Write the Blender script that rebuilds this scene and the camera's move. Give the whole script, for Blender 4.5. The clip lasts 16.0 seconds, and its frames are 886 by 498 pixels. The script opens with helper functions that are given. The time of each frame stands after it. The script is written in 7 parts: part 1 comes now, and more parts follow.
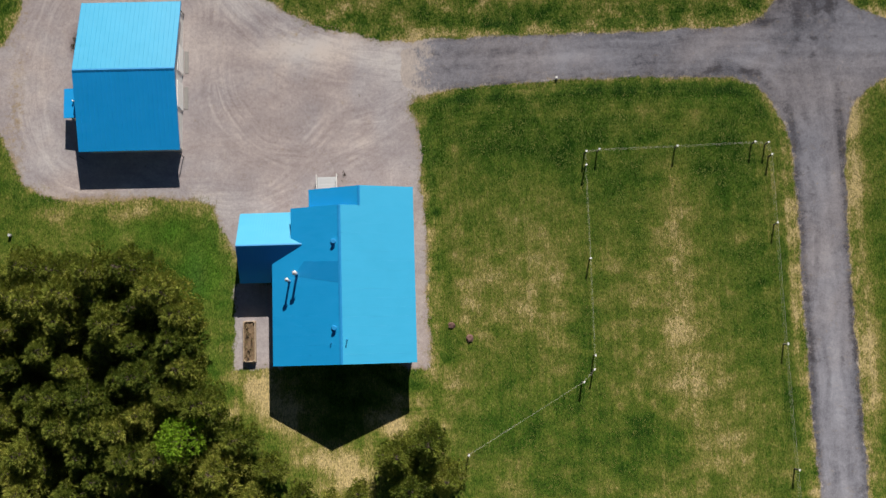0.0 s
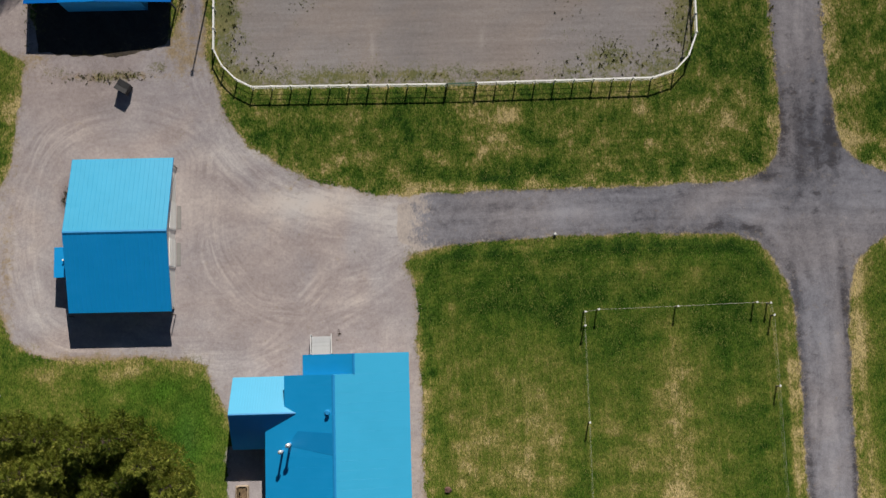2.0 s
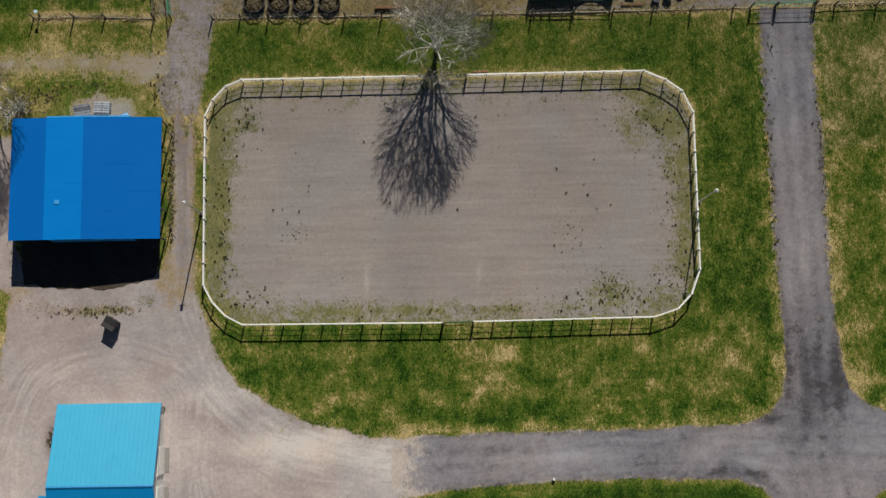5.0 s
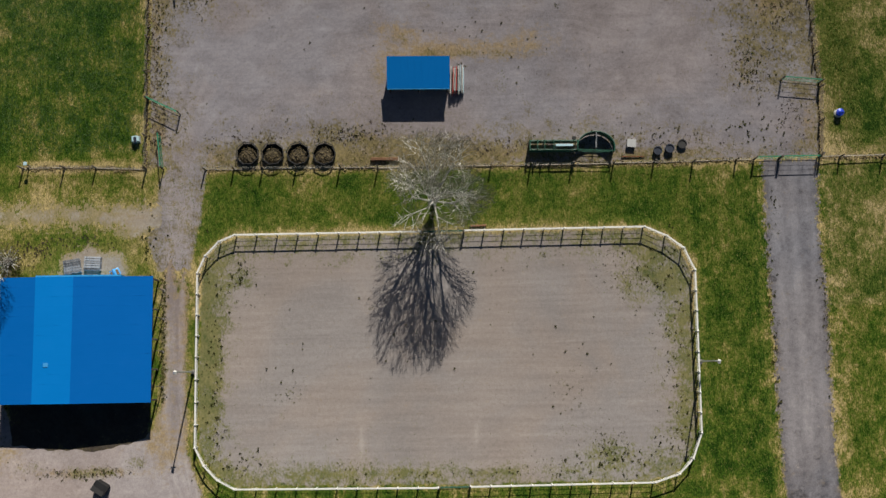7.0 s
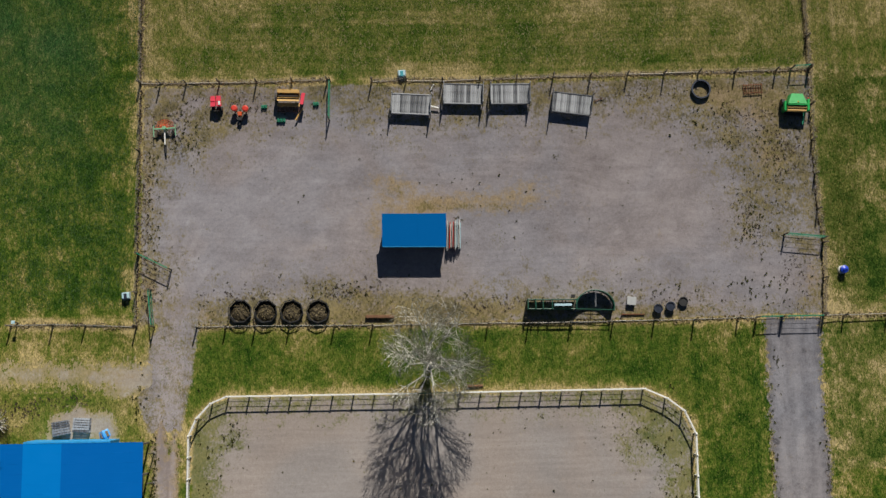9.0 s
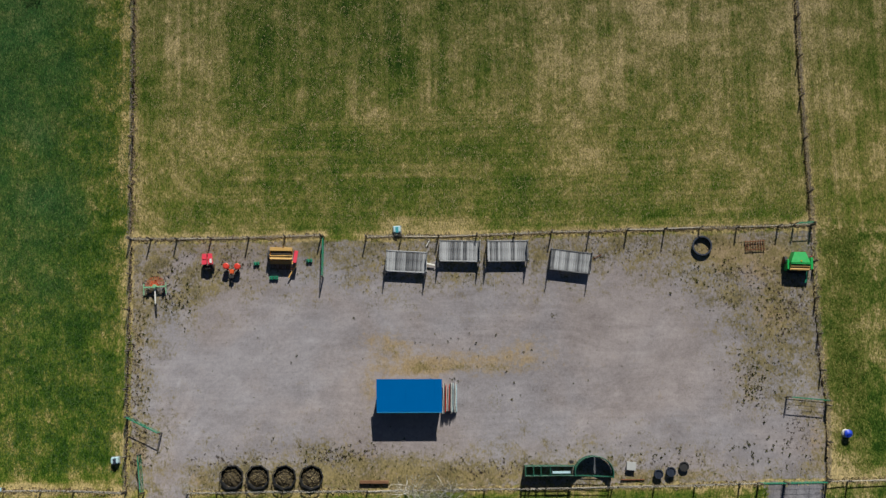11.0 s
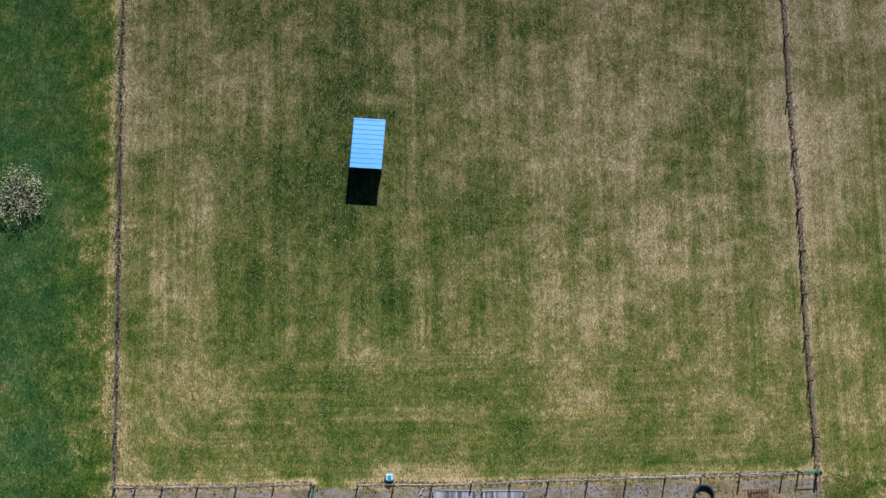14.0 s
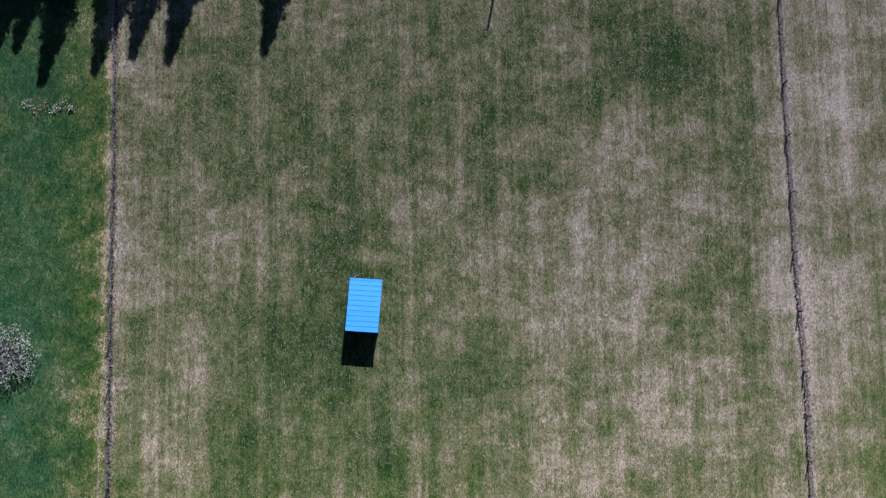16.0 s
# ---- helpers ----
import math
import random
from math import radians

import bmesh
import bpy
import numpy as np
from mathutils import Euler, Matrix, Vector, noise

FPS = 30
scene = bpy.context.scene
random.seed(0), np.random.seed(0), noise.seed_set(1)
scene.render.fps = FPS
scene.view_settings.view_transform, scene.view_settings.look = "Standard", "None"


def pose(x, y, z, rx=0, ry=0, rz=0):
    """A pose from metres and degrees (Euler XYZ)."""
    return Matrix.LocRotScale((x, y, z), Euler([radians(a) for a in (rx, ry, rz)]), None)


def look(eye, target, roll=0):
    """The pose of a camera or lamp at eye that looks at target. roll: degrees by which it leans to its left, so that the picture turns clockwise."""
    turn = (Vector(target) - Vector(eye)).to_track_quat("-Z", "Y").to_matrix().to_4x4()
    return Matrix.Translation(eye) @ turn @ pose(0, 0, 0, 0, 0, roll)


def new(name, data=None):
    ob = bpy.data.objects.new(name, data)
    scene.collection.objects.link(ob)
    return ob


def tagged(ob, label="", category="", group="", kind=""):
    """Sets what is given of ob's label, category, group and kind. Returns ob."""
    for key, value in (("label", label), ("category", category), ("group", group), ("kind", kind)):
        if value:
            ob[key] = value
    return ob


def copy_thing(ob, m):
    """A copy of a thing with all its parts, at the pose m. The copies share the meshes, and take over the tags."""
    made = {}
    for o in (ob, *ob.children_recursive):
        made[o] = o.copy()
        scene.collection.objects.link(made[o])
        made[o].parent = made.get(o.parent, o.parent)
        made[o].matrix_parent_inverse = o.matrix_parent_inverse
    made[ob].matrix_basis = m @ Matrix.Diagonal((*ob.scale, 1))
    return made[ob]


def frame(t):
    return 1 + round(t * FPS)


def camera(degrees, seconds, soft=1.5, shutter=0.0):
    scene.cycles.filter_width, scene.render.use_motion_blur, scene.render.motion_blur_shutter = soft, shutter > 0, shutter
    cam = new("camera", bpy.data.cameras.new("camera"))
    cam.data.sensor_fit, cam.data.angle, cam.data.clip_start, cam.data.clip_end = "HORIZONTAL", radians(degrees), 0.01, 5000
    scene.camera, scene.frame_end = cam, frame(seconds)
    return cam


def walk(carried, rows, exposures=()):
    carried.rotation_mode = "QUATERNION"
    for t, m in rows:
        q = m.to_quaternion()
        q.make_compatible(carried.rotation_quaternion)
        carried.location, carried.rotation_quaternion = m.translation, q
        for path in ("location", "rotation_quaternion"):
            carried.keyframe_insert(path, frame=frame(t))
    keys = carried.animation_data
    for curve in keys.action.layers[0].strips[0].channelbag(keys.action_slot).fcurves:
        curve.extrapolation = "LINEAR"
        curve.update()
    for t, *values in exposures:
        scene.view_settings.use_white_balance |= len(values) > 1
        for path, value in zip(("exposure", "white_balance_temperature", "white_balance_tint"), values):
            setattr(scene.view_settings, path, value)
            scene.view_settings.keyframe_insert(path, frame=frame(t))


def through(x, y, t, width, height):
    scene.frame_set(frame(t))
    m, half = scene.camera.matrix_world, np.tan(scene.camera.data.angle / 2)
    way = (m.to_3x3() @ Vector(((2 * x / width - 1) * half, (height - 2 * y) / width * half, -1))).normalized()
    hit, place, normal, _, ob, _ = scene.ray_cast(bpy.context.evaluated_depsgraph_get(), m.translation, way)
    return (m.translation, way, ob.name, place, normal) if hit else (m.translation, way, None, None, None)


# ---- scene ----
cam = camera(48.0, 16.0)
PATH = [
    (0.0, (0.074, 0.587, 97.899), (0.238, 11.238, 0.0), -0.764),
    (0.5, (0.253, 4.374, 97.898), (0.448, 15.151, 0.0), -0.598),
    (1.0, (0.432, 8.174, 97.896), (0.644, 19.100, 0.0), -0.503),
    (1.5, (0.611, 11.985, 97.895), (0.829, 23.069, 0.0), -0.460),
    (2.0, (0.788, 15.809, 97.892), (1.007, 27.049, 0.0), -0.438),
    (2.5, (0.964, 19.643, 97.890), (1.178, 31.030, 0.0), -0.440),
    (3.0, (1.140, 23.488, 97.887), (1.345, 35.007, 0.0), -0.457),
    (3.5, (1.314, 27.343, 97.884), (1.510, 38.977, 0.0), -0.470),
    (4.0, (1.488, 31.207, 97.881), (1.672, 42.937, 0.0), -0.494),
    (4.5, (1.661, 35.081, 97.877), (1.834, 46.887, 0.0), -0.511),
    (5.0, (1.833, 38.962, 97.873), (1.995, 50.828, 0.0), -0.529),
    (5.5, (2.004, 42.851, 97.869), (2.157, 54.760, 0.0), -0.536),
    (6.0, (2.174, 46.748, 97.864), (2.320, 58.687, 0.0), -0.535),
    (6.5, (2.343, 50.651, 97.859), (2.483, 62.611, 0.0), -0.532),
    (7.0, (2.512, 54.561, 97.854), (2.648, 66.534, 0.0), -0.523),
    (7.5, (2.679, 58.476, 97.849), (2.814, 70.459, 0.0), -0.503),
    (8.0, (2.846, 62.396, 97.843), (2.981, 74.388, 0.0), -0.481),
    (8.5, (3.012, 66.320, 97.837), (3.150, 78.323, 0.0), -0.449),
    (9.0, (3.177, 70.248, 97.830), (3.321, 82.267, 0.0), -0.407),
    (9.5, (3.341, 74.180, 97.824), (3.493, 86.220, 0.0), -0.359),
    (10.0, (3.504, 78.115, 97.817), (3.667, 90.184, 0.0), -0.300),
    (10.5, (3.666, 82.051, 97.810), (3.842, 94.158, 0.0), -0.235),
    (11.0, (3.828, 85.990, 97.802), (4.017, 98.141, 0.0), -0.174),
    (11.5, (3.988, 89.929, 97.794), (4.193, 102.134, 0.0), -0.100),
    (12.0, (4.148, 93.870, 97.786), (4.368, 106.135, 0.0), -0.032),
    (12.5, (4.307, 97.810, 97.777), (4.541, 110.141, 0.0), 0.030),
    (13.0, (4.464, 101.750, 97.769), (4.710, 114.150, 0.0), 0.085),
    (13.5, (4.621, 105.688, 97.760), (4.875, 118.160, 0.0), 0.122),
    (14.0, (4.778, 109.625, 97.750), (5.032, 122.168, 0.0), 0.127),
    (14.5, (4.933, 113.560, 97.741), (5.179, 126.171, 0.0), 0.103),
    (15.0, (5.087, 117.493, 97.731), (5.313, 130.168, 0.0), 0.032),
    (15.5, (5.241, 121.422, 97.720), (5.428, 134.156, 0.0), -0.113),
    (16.0, (5.393, 125.347, 97.710), (5.521, 138.133, 0.0), -0.335),
]
walk(cam, [(t, look(eye, target, roll)) for t, eye, target, roll in PATH],
     [(0.0, 0.30, 6500, 11), (1.5, 0.14, 6500, 11), (3.0, -0.04, 6600, 8), (5.0, -0.02, 6650, 8), (8.0, 0.03, 6650, 8), (9.5, 0.05, 6550, 7), (12.5, 0.18, 6450, 5), (13.5, 0.28, 6150, 9), (14.0, 0.32, 5650, 15), (15.0, 0.32, 4850, 32), (16.0, 0.33, 4780, 36)])

# ---- light: a clear spring sky with one low sun from the north-north-east of the plan ----
SUN_EL, SUN_AZ = radians(35.0), radians(11.5)
world = bpy.data.worlds.new("sky")
scene.world = world
world.use_nodes = True
wn = world.node_tree.nodes
sky = wn.new("ShaderNodeTexSky")
sky.sky_type, sky.sun_disc = "NISHITA", False
sky.sun_elevation, sky.sun_rotation = SUN_EL, SUN_AZ
sky.air_density, sky.dust_density, sky.ozone_density = 1.0, 0.3, 5.0
wn["Background"].inputs["Strength"].default_value = 0.0265
world.node_tree.links.new(sky.outputs["Color"], wn["Background"].inputs["Color"])
sun_data = bpy.data.lights.new("sun", "SUN")
sun_data.energy, sun_data.angle, sun_data.color = 5.3, radians(0.5), (1.0, 0.94, 0.845)
sun = new("sun", sun_data)
SUN_DIR = Vector((math.cos(SUN_EL) * math.sin(SUN_AZ), math.cos(SUN_EL) * math.cos(SUN_AZ), math.sin(SUN_EL)))
sun.matrix_world = look(SUN_DIR * 200 + Vector((0, 60, 0)), (0, 60, 0))


# ---- materials ----
class Graph:
    """A small wrapper to write node materials in few lines."""

    def __init__(self, name):
        self.mat = bpy.data.materials.new(name)
        self.mat.use_nodes = True
        self.t = self.mat.node_tree
        self.bsdf = self.t.nodes["Principled BSDF"]
        self.geo = None

    def link(self, a, b):
        self.t.links.new(a, b)

    def put(self, socket, value):
        if isinstance(value, (int, float)):
            socket.default_value = value
        elif isinstance(value, tuple):
            socket.default_value = (*value, 1.0) if len(value) == 3 and len(socket.default_value) == 4 else value
        else:
            self.link(value, socket)

    def position(self):
        if self.geo is None:
            self.geo = self.t.nodes.new("ShaderNodeNewGeometry")
        return self.geo.outputs["Position"]

    def local(self):
        return self.t.nodes.new("ShaderNodeTexCoord").outputs["Object"]

    def scaled(self, vec, s):
        n = self.t.nodes.new("ShaderNodeMapping")
        self.link(vec, n.inputs["Vector"])
        n.inputs["Scale"].default_value = s
        return n.outputs["Vector"]

    def noise(self, vec, scale, detail=3.0, rough=0.55, warp=0.0):
        n = self.t.nodes.new("ShaderNodeTexNoise")
        self.link(vec, n.inputs["Vector"])
        n.inputs["Scale"].default_value, n.inputs["Detail"].default_value = scale, detail
        n.inputs["Roughness"].default_value, n.inputs["Distortion"].default_value = rough, warp
        return n.outputs["Fac"]

    def math(self, op, a, b=0.0, c=0.0, clamp=False):
        n = self.t.nodes.new("ShaderNodeMath")
        n.operation, n.use_clamp = op, clamp
        self.put(n.inputs[0], a)
        self.put(n.inputs[1], b)
        if op == "MULTIPLY_ADD":
            self.put(n.inputs[2], c)
        return n.outputs[0]

    def add(self, *terms):
        out = terms[0]
        for x in terms[1:]:
            out = self.math("ADD", out, x)
        return out

    def dev(self, fac, gain):
        """(fac - 0.5) * gain"""
        return self.math("MULTIPLY_ADD", fac, gain, -0.5 * gain)

    def attr(self, name):
        n = self.t.nodes.new("ShaderNodeAttribute")
        n.attribute_name = name
        return n.outputs["Fac"]

    def random(self):
        return self.t.nodes.new("ShaderNodeObjectInfo").outputs["Random"]

    def island(self):
        if self.geo is None:
            self.geo = self.t.nodes.new("ShaderNodeNewGeometry")
        return self.geo.outputs["Random Per Island"]

    def ramp(self, fac, stops):
        n = self.t.nodes.new("ShaderNodeValToRGB")
        e = n.color_ramp.elements
        for i, (p, c) in enumerate(stops):
            x = e[i] if i < 2 else e.new(p)
            x.position, x.color = p, (*c, 1.0)
        self.link(fac, n.inputs[0])
        return n.outputs[0]

    def combined(self, a, vec):
        """(a, x of vec, y of vec)"""
        s = self.t.nodes.new("ShaderNodeSeparateXYZ")
        self.link(vec, s.inputs[0])
        c = self.t.nodes.new("ShaderNodeCombineXYZ")
        self.link(a, c.inputs[0])
        self.link(s.outputs[0], c.inputs[1])
        self.link(s.outputs[1], c.inputs[2])
        return c.outputs[0]

    def step(self, fac, lo, hi):
        n = self.t.nodes.new("ShaderNodeMapRange")
        n.interpolation_type = "SMOOTHSTEP"
        self.put(n.inputs[0], fac)
        n.inputs[1].default_value, n.inputs[2].default_value = lo, hi
        return n.outputs[0]

    def mix(self, fac, a, b, mode="MIX"):
        n = self.t.nodes.new("ShaderNodeMix")
        n.data_type, n.blend_type = "RGBA", mode
        self.put(n.inputs[0], fac)
        self.put(n.inputs[6], a)
        self.put(n.inputs[7], b)
        return n.outputs[2]

    def bump(self, height, strength, distance=0.02):
        n = self.t.nodes.new("ShaderNodeBump")
        n.inputs["Strength"].default_value, n.inputs["Distance"].default_value = strength, distance
        self.link(height, n.inputs["Height"])
        self.link(n.outputs[0], self.bsdf.inputs["Normal"])

    def done(self, color, rough=0.8, metal=0.0, spec=None, matte=0.0):
        self.bsdf.inputs["Diffuse Roughness"].default_value = matte
        self.put(self.bsdf.inputs["Base Color"], color)
        self.put(self.bsdf.inputs["Roughness"], rough)
        self.bsdf.inputs["Metallic"].default_value = metal
        if spec is not None:
            self.bsdf.inputs["Specular IOR Level"].default_value = spec
        return self.mat


def plain(name, color, rough=0.6, metal=0.0, vary=0.25, scale=3.0, fine=40.0, bump=0.15, worn=None):
    """Paint, plastic or metal: the colour with broad and fine variation, dull spots and a slight relief."""
    g = Graph(name)
    p = g.local()
    broad, grain = g.noise(p, scale, 4.0), g.noise(p, fine, 3.0)
    f = g.add(g.dev(broad, vary * 2.2), g.dev(grain, vary), g.dev(g.random(), vary * 0.8))
    dark = tuple(c * 0.62 for c in color)
    light = tuple(min(1.0, c * 1.25 + 0.01) for c in color)
    col = g.ramp(g.math("ADD", f, 0.5), [(0.15, dark), (0.5, color), (0.9, light)])
    if worn:
        spot = g.step(g.noise(p, scale * 2.7, 6.0, 0.7), 0.58, 0.7)
        col = g.mix(spot, col, worn)
    g.bump(grain, bump, 0.01)
    return g.done(col, g.math("MULTIPLY_ADD", broad, 0.3, rough - 0.15), metal)


def wood(name, dark, light, rough=0.85, along=(1.0, 12.0, 12.0)):
    """Weathered boards: grain along local x, each piece in a tone of its own."""
    g = Graph(name)
    p = g.scaled(g.local(), along)
    grain = g.noise(p, 2.2, 5.0, 0.65, 0.4)
    broad = g.noise(g.local(), 1.3, 3.0)
    f = g.add(grain, g.dev(g.random(), 0.55), g.dev(broad, 0.35))
    col = g.ramp(f, [(0.2, dark), (0.8, light)])
    g.bump(grain, 0.4, 0.008)
    return g.done(col, rough)


def roofing(name, color, rough=0.42, streak=0.25, spec=0.4):
    """Painted sheet metal: sheets of slightly different tone, faded streaks and dust."""
    g = Graph(name)
    p = g.local()
    broad = g.noise(p, 0.35, 4.0, 0.6)
    run = g.noise(g.scaled(p, (0.5, 2.4, 1.0)), 1.2, 4.0)
    fine = g.noise(p, 25.0, 3.0)
    f = g.add(g.dev(broad, streak * 1.6), g.dev(run, streak), g.dev(fine, streak * 0.5))
    dark = tuple(c * 0.72 for c in color)
    light = tuple(min(1.0, c * 1.22 + 0.012) for c in color)
    col = g.ramp(g.math("ADD", f, 0.5), [(0.1, dark), (0.5, color), (0.95, light)])
    g.bump(broad, 0.08, 0.05)
    return g.done(col, g.math("MULTIPLY_ADD", run, 0.2, rough - 0.1), 0.0, spec)


def grass_color(g):
    """Lawn and pasture: green to straw by the attribute dry, in short strokes of laid blades, with mown rows. Shade
    between tufts is put into the colour. Gives colour and relief.
    """
    p = g.position()
    broad = g.noise(p, 0.14, 4.0, 0.6)
    patch = g.noise(p, 0.55, 5.0, 0.62, 0.4)
    clump = g.noise(g.scaled(p, (1.0, 0.5, 1.0)), 1.9, 4.0, 0.65, 0.3)
    stroke = g.noise(g.scaled(p, (1.0, 0.42, 1.0)), 4.1, 3.0, 0.74, 0.5)
    blade = g.noise(g.scaled(p, (1.0, 0.45, 1.0)), 10.5, 2.0, 0.7, 0.3)
    depth = g.noise(g.scaled(p, (1.0, 0.46, 1.0)), 6.6, 3.0, 0.76, 0.6)
    row = g.combined(g.attr("across"), p)
    lane = g.noise(g.scaled(row, (0.5, 0.016, 0.016)), 1.0, 4.0, 0.65)
    stripe = g.noise(g.scaled(row, (2.4, 0.08, 0.08)), 1.0, 3.0, 0.6)
    f = g.add(g.attr("dry"), g.math("MULTIPLY", g.attr("uneven"), g.add(g.dev(broad, 1.0), g.dev(patch, 1.2), g.dev(clump, 0.75), g.dev(stroke, 0.9), g.dev(blade, 0.85))),
              g.math("MULTIPLY", g.attr("mown"), g.add(g.dev(lane, 1.3), g.dev(stripe, 1.1))))
    col = g.ramp(f, [(0.0, (0.017, 0.050, 0.006)), (0.25, (0.050, 0.102, 0.012)), (0.5, (0.118, 0.154, 0.025)),
                     (0.72, (0.240, 0.218, 0.066)), (0.97, (0.480, 0.385, 0.190))])
    pale = g.ramp(f, [(0.05, (0.032, 0.064, 0.014)), (0.33, (0.104, 0.122, 0.032)), (0.58, (0.235, 0.208, 0.092)), (0.95, (0.480, 0.400, 0.255))])
    col = g.mix(g.attr("hay"), col, pale)
    col = g.mix(g.attr("fresh"), col, g.ramp(g.add(0.5, g.dev(patch, 0.7), g.dev(stroke, 1.0), g.dev(blade, 0.8)), [(0.2, (0.030, 0.085, 0.008)), (0.85, (0.100, 0.205, 0.022))]))
    col = g.mix(g.math("MULTIPLY", g.attr("lush"), 0.85), col, g.ramp(g.add(g.dev(patch, 0.7), g.dev(clump, 0.6), g.dev(stroke, 1.0), g.dev(blade, 0.8), 0.5),
                [(0.15, (0.014, 0.058, 0.019)), (0.55, (0.045, 0.118, 0.036)), (0.95, (0.170, 0.215, 0.090))]))
    # brightness strokes that paint the shade between tufts and their lit tips
    col = g.mix(1.0, col, g.ramp(g.add(0.5, g.dev(depth, 1.75), g.dev(blade, 0.85)), [(0.1, (0.38, 0.40, 0.40)), (0.5, (1.0, 1.0, 1.0)), (0.9, (1.55, 1.52, 1.45))]), "MULTIPLY")
    return col, g.add(stroke, blade, depth)


def grass_material():
    g = Graph("grass")
    col, relief = grass_color(g)
    g.bump(relief, 0.6, 0.09)
    return g.done(col, 0.9, 0.0, 0.03, 1.0)


def dirt_material(name, dark, mid, light, weed_dark, weed_light, tracks=0.5, fine=30.0, stretch=(0.5, 0.5, 1.0), tar=None, comb=0.0, fleck=None, streaks=0.0):
    """Bare ground: gravel or sand, worn tracks by tone, weeds or dead grass where the attribute weed is high, frayed into the grass at its rim."""
    g = Graph(name)
    p = g.position()
    broad = g.noise(p, 0.11, 4.0, 0.6, 0.5)
    swirl = g.noise(g.scaled(p, stretch), 1.0, 5.0, 0.62, 0.5)
    grit = g.noise(p, fine, 3.0, 0.7)
    lump = g.noise(p, 2.6, 5.0, 0.65)
    pebble = g.noise(g.scaled(p, (1.0, 0.7, 1.0)), 6.5, 3.0, 0.75)
    f = g.add(0.5, g.dev(broad, 0.5), g.dev(swirl, tracks), g.dev(grit, 0.55), g.dev(lump, 0.45), g.dev(pebble, 0.42), g.attr("tone"))
    if comb:
        f = g.add(f, g.dev(g.noise(g.scaled(p, (0.13, 1.9, 1.0)), 1.0, 4.0, 0.68, 0.5), comb))
    if streaks:
        row = g.combined(g.attr("run"), p)
        lines = g.add(g.dev(g.noise(g.scaled(row, (2.6, 0.10, 0.10)), 1.0, 4.0, 0.7), 1.0), g.dev(g.noise(g.scaled(row, (0.9, 0.07, 0.07)), 1.0, 3.0, 0.6), 0.7))
        f = g.add(f, g.math("MULTIPLY", g.math("MULTIPLY", g.attr("worn"), streaks), lines))
    col = g.ramp(f, [(0.15, dark), (0.5, mid), (0.85, light)])
    col = g.mix(g.step(g.noise(p, 0.07, 3.0, 0.6, 0.6), 0.38, 0.62), col, g.mix(1.0, col, (0.925, 0.98, 1.04), "MULTIPLY"))
    if tar:
        spot = g.add(g.noise(g.scaled(p, (0.7, 1.0, 1.0)), 0.8, 7.0, 0.78, 0.3), g.math("MULTIPLY", g.attr("tone"), -0.45))
        col = g.mix(g.math("MULTIPLY", g.step(spot, 0.56, 0.72), 0.7), col, tar)
    if fleck:
        dots = g.add(g.noise(g.scaled(p, (0.8, 1.0, 1.0)), 3.4, 4.0, 0.8), g.dev(broad, 0.25))
        col = g.mix(g.math("MULTIPLY", g.step(dots, 0.60, 0.72), 0.42), col, fleck)
    thatch = g.add(g.attr("straw"), g.dev(g.noise(p, 1.1, 5.0, 0.72, 0.4), 1.4), g.dev(g.noise(g.scaled(p, (0.6, 1.0, 1.0)), 5.0, 4.0, 0.75), 0.8))
    col = g.mix(g.math("MULTIPLY", g.step(thatch, 0.10, 0.72), 0.9), col, g.ramp(g.noise(g.scaled(p, (1.0, 0.55, 1.0)), 6.5, 5.0, 0.78), [(0.28, (0.17, 0.118, 0.064)), (0.68, (0.52, 0.40, 0.23))]))
    w = g.add(g.attr("weed"), g.dev(g.noise(p, 0.5, 4.0, 0.65), 1.3), g.dev(g.noise(p, 1.6, 5.0, 0.75), 1.2), g.dev(g.noise(g.scaled(p, (1.0, 0.6, 1.0)), 5.5, 4.0, 0.75), 1.5))
    weed = g.ramp(g.add(g.dev(g.noise(g.scaled(p, (1.0, 0.55, 1.0)), 5.0, 5.0, 0.78), 1.7), g.dev(g.noise(p, 0.45, 3.0), 0.9), 0.5), [(0.15, weed_dark), (0.8, weed_light)])
    col = g.mix(g.math("MULTIPLY", g.step(w, 0.28, 0.80), 0.9), col, weed)
    rim = g.add(g.attr("edge"), g.math("MULTIPLY", g.attr("fray"), g.add(g.dev(g.noise(p, 1.2, 4.0, 0.65), 1.6), g.dev(g.noise(g.scaled(p, (1.0, 0.55, 1.0)), 5.0, 3.0, 0.72), 1.6))))
    col = g.mix(g.step(rim, -0.10, 0.16), grass_color(g)[0], col)
    g.bump(g.add(grit, lump, pebble), 0.5, 0.03)
    return g.done(col, 0.9, 0.0, 0.06, 0.9)


def leaf_material(name, dark, mid, light, through=0.3):
    """Leaves or needles that let some light pass."""
    g = Graph(name)
    p = g.position()
    f = g.add(0.5, g.dev(g.island(), 0.5), g.dev(g.noise(p, 0.8, 3.0), 1.3), g.dev(g.random(), 0.4))
    col = g.ramp(f, [(0.05, dark), (0.55, mid), (1.0, light)])
    g.done(col, 0.75, 0.0, 0.2)
    back = g.t.nodes.new("ShaderNodeBsdfTranslucent")
    g.link(col, back.inputs["Color"])
    both = g.t.nodes.new("ShaderNodeMixShader")
    both.inputs[0].default_value = through
    g.link(g.bsdf.outputs[0], both.inputs[1])
    g.link(back.outputs[0], both.inputs[2])
    g.link(both.outputs[0], g.t.nodes["Material Output"].inputs["Surface"])
    return g.mat


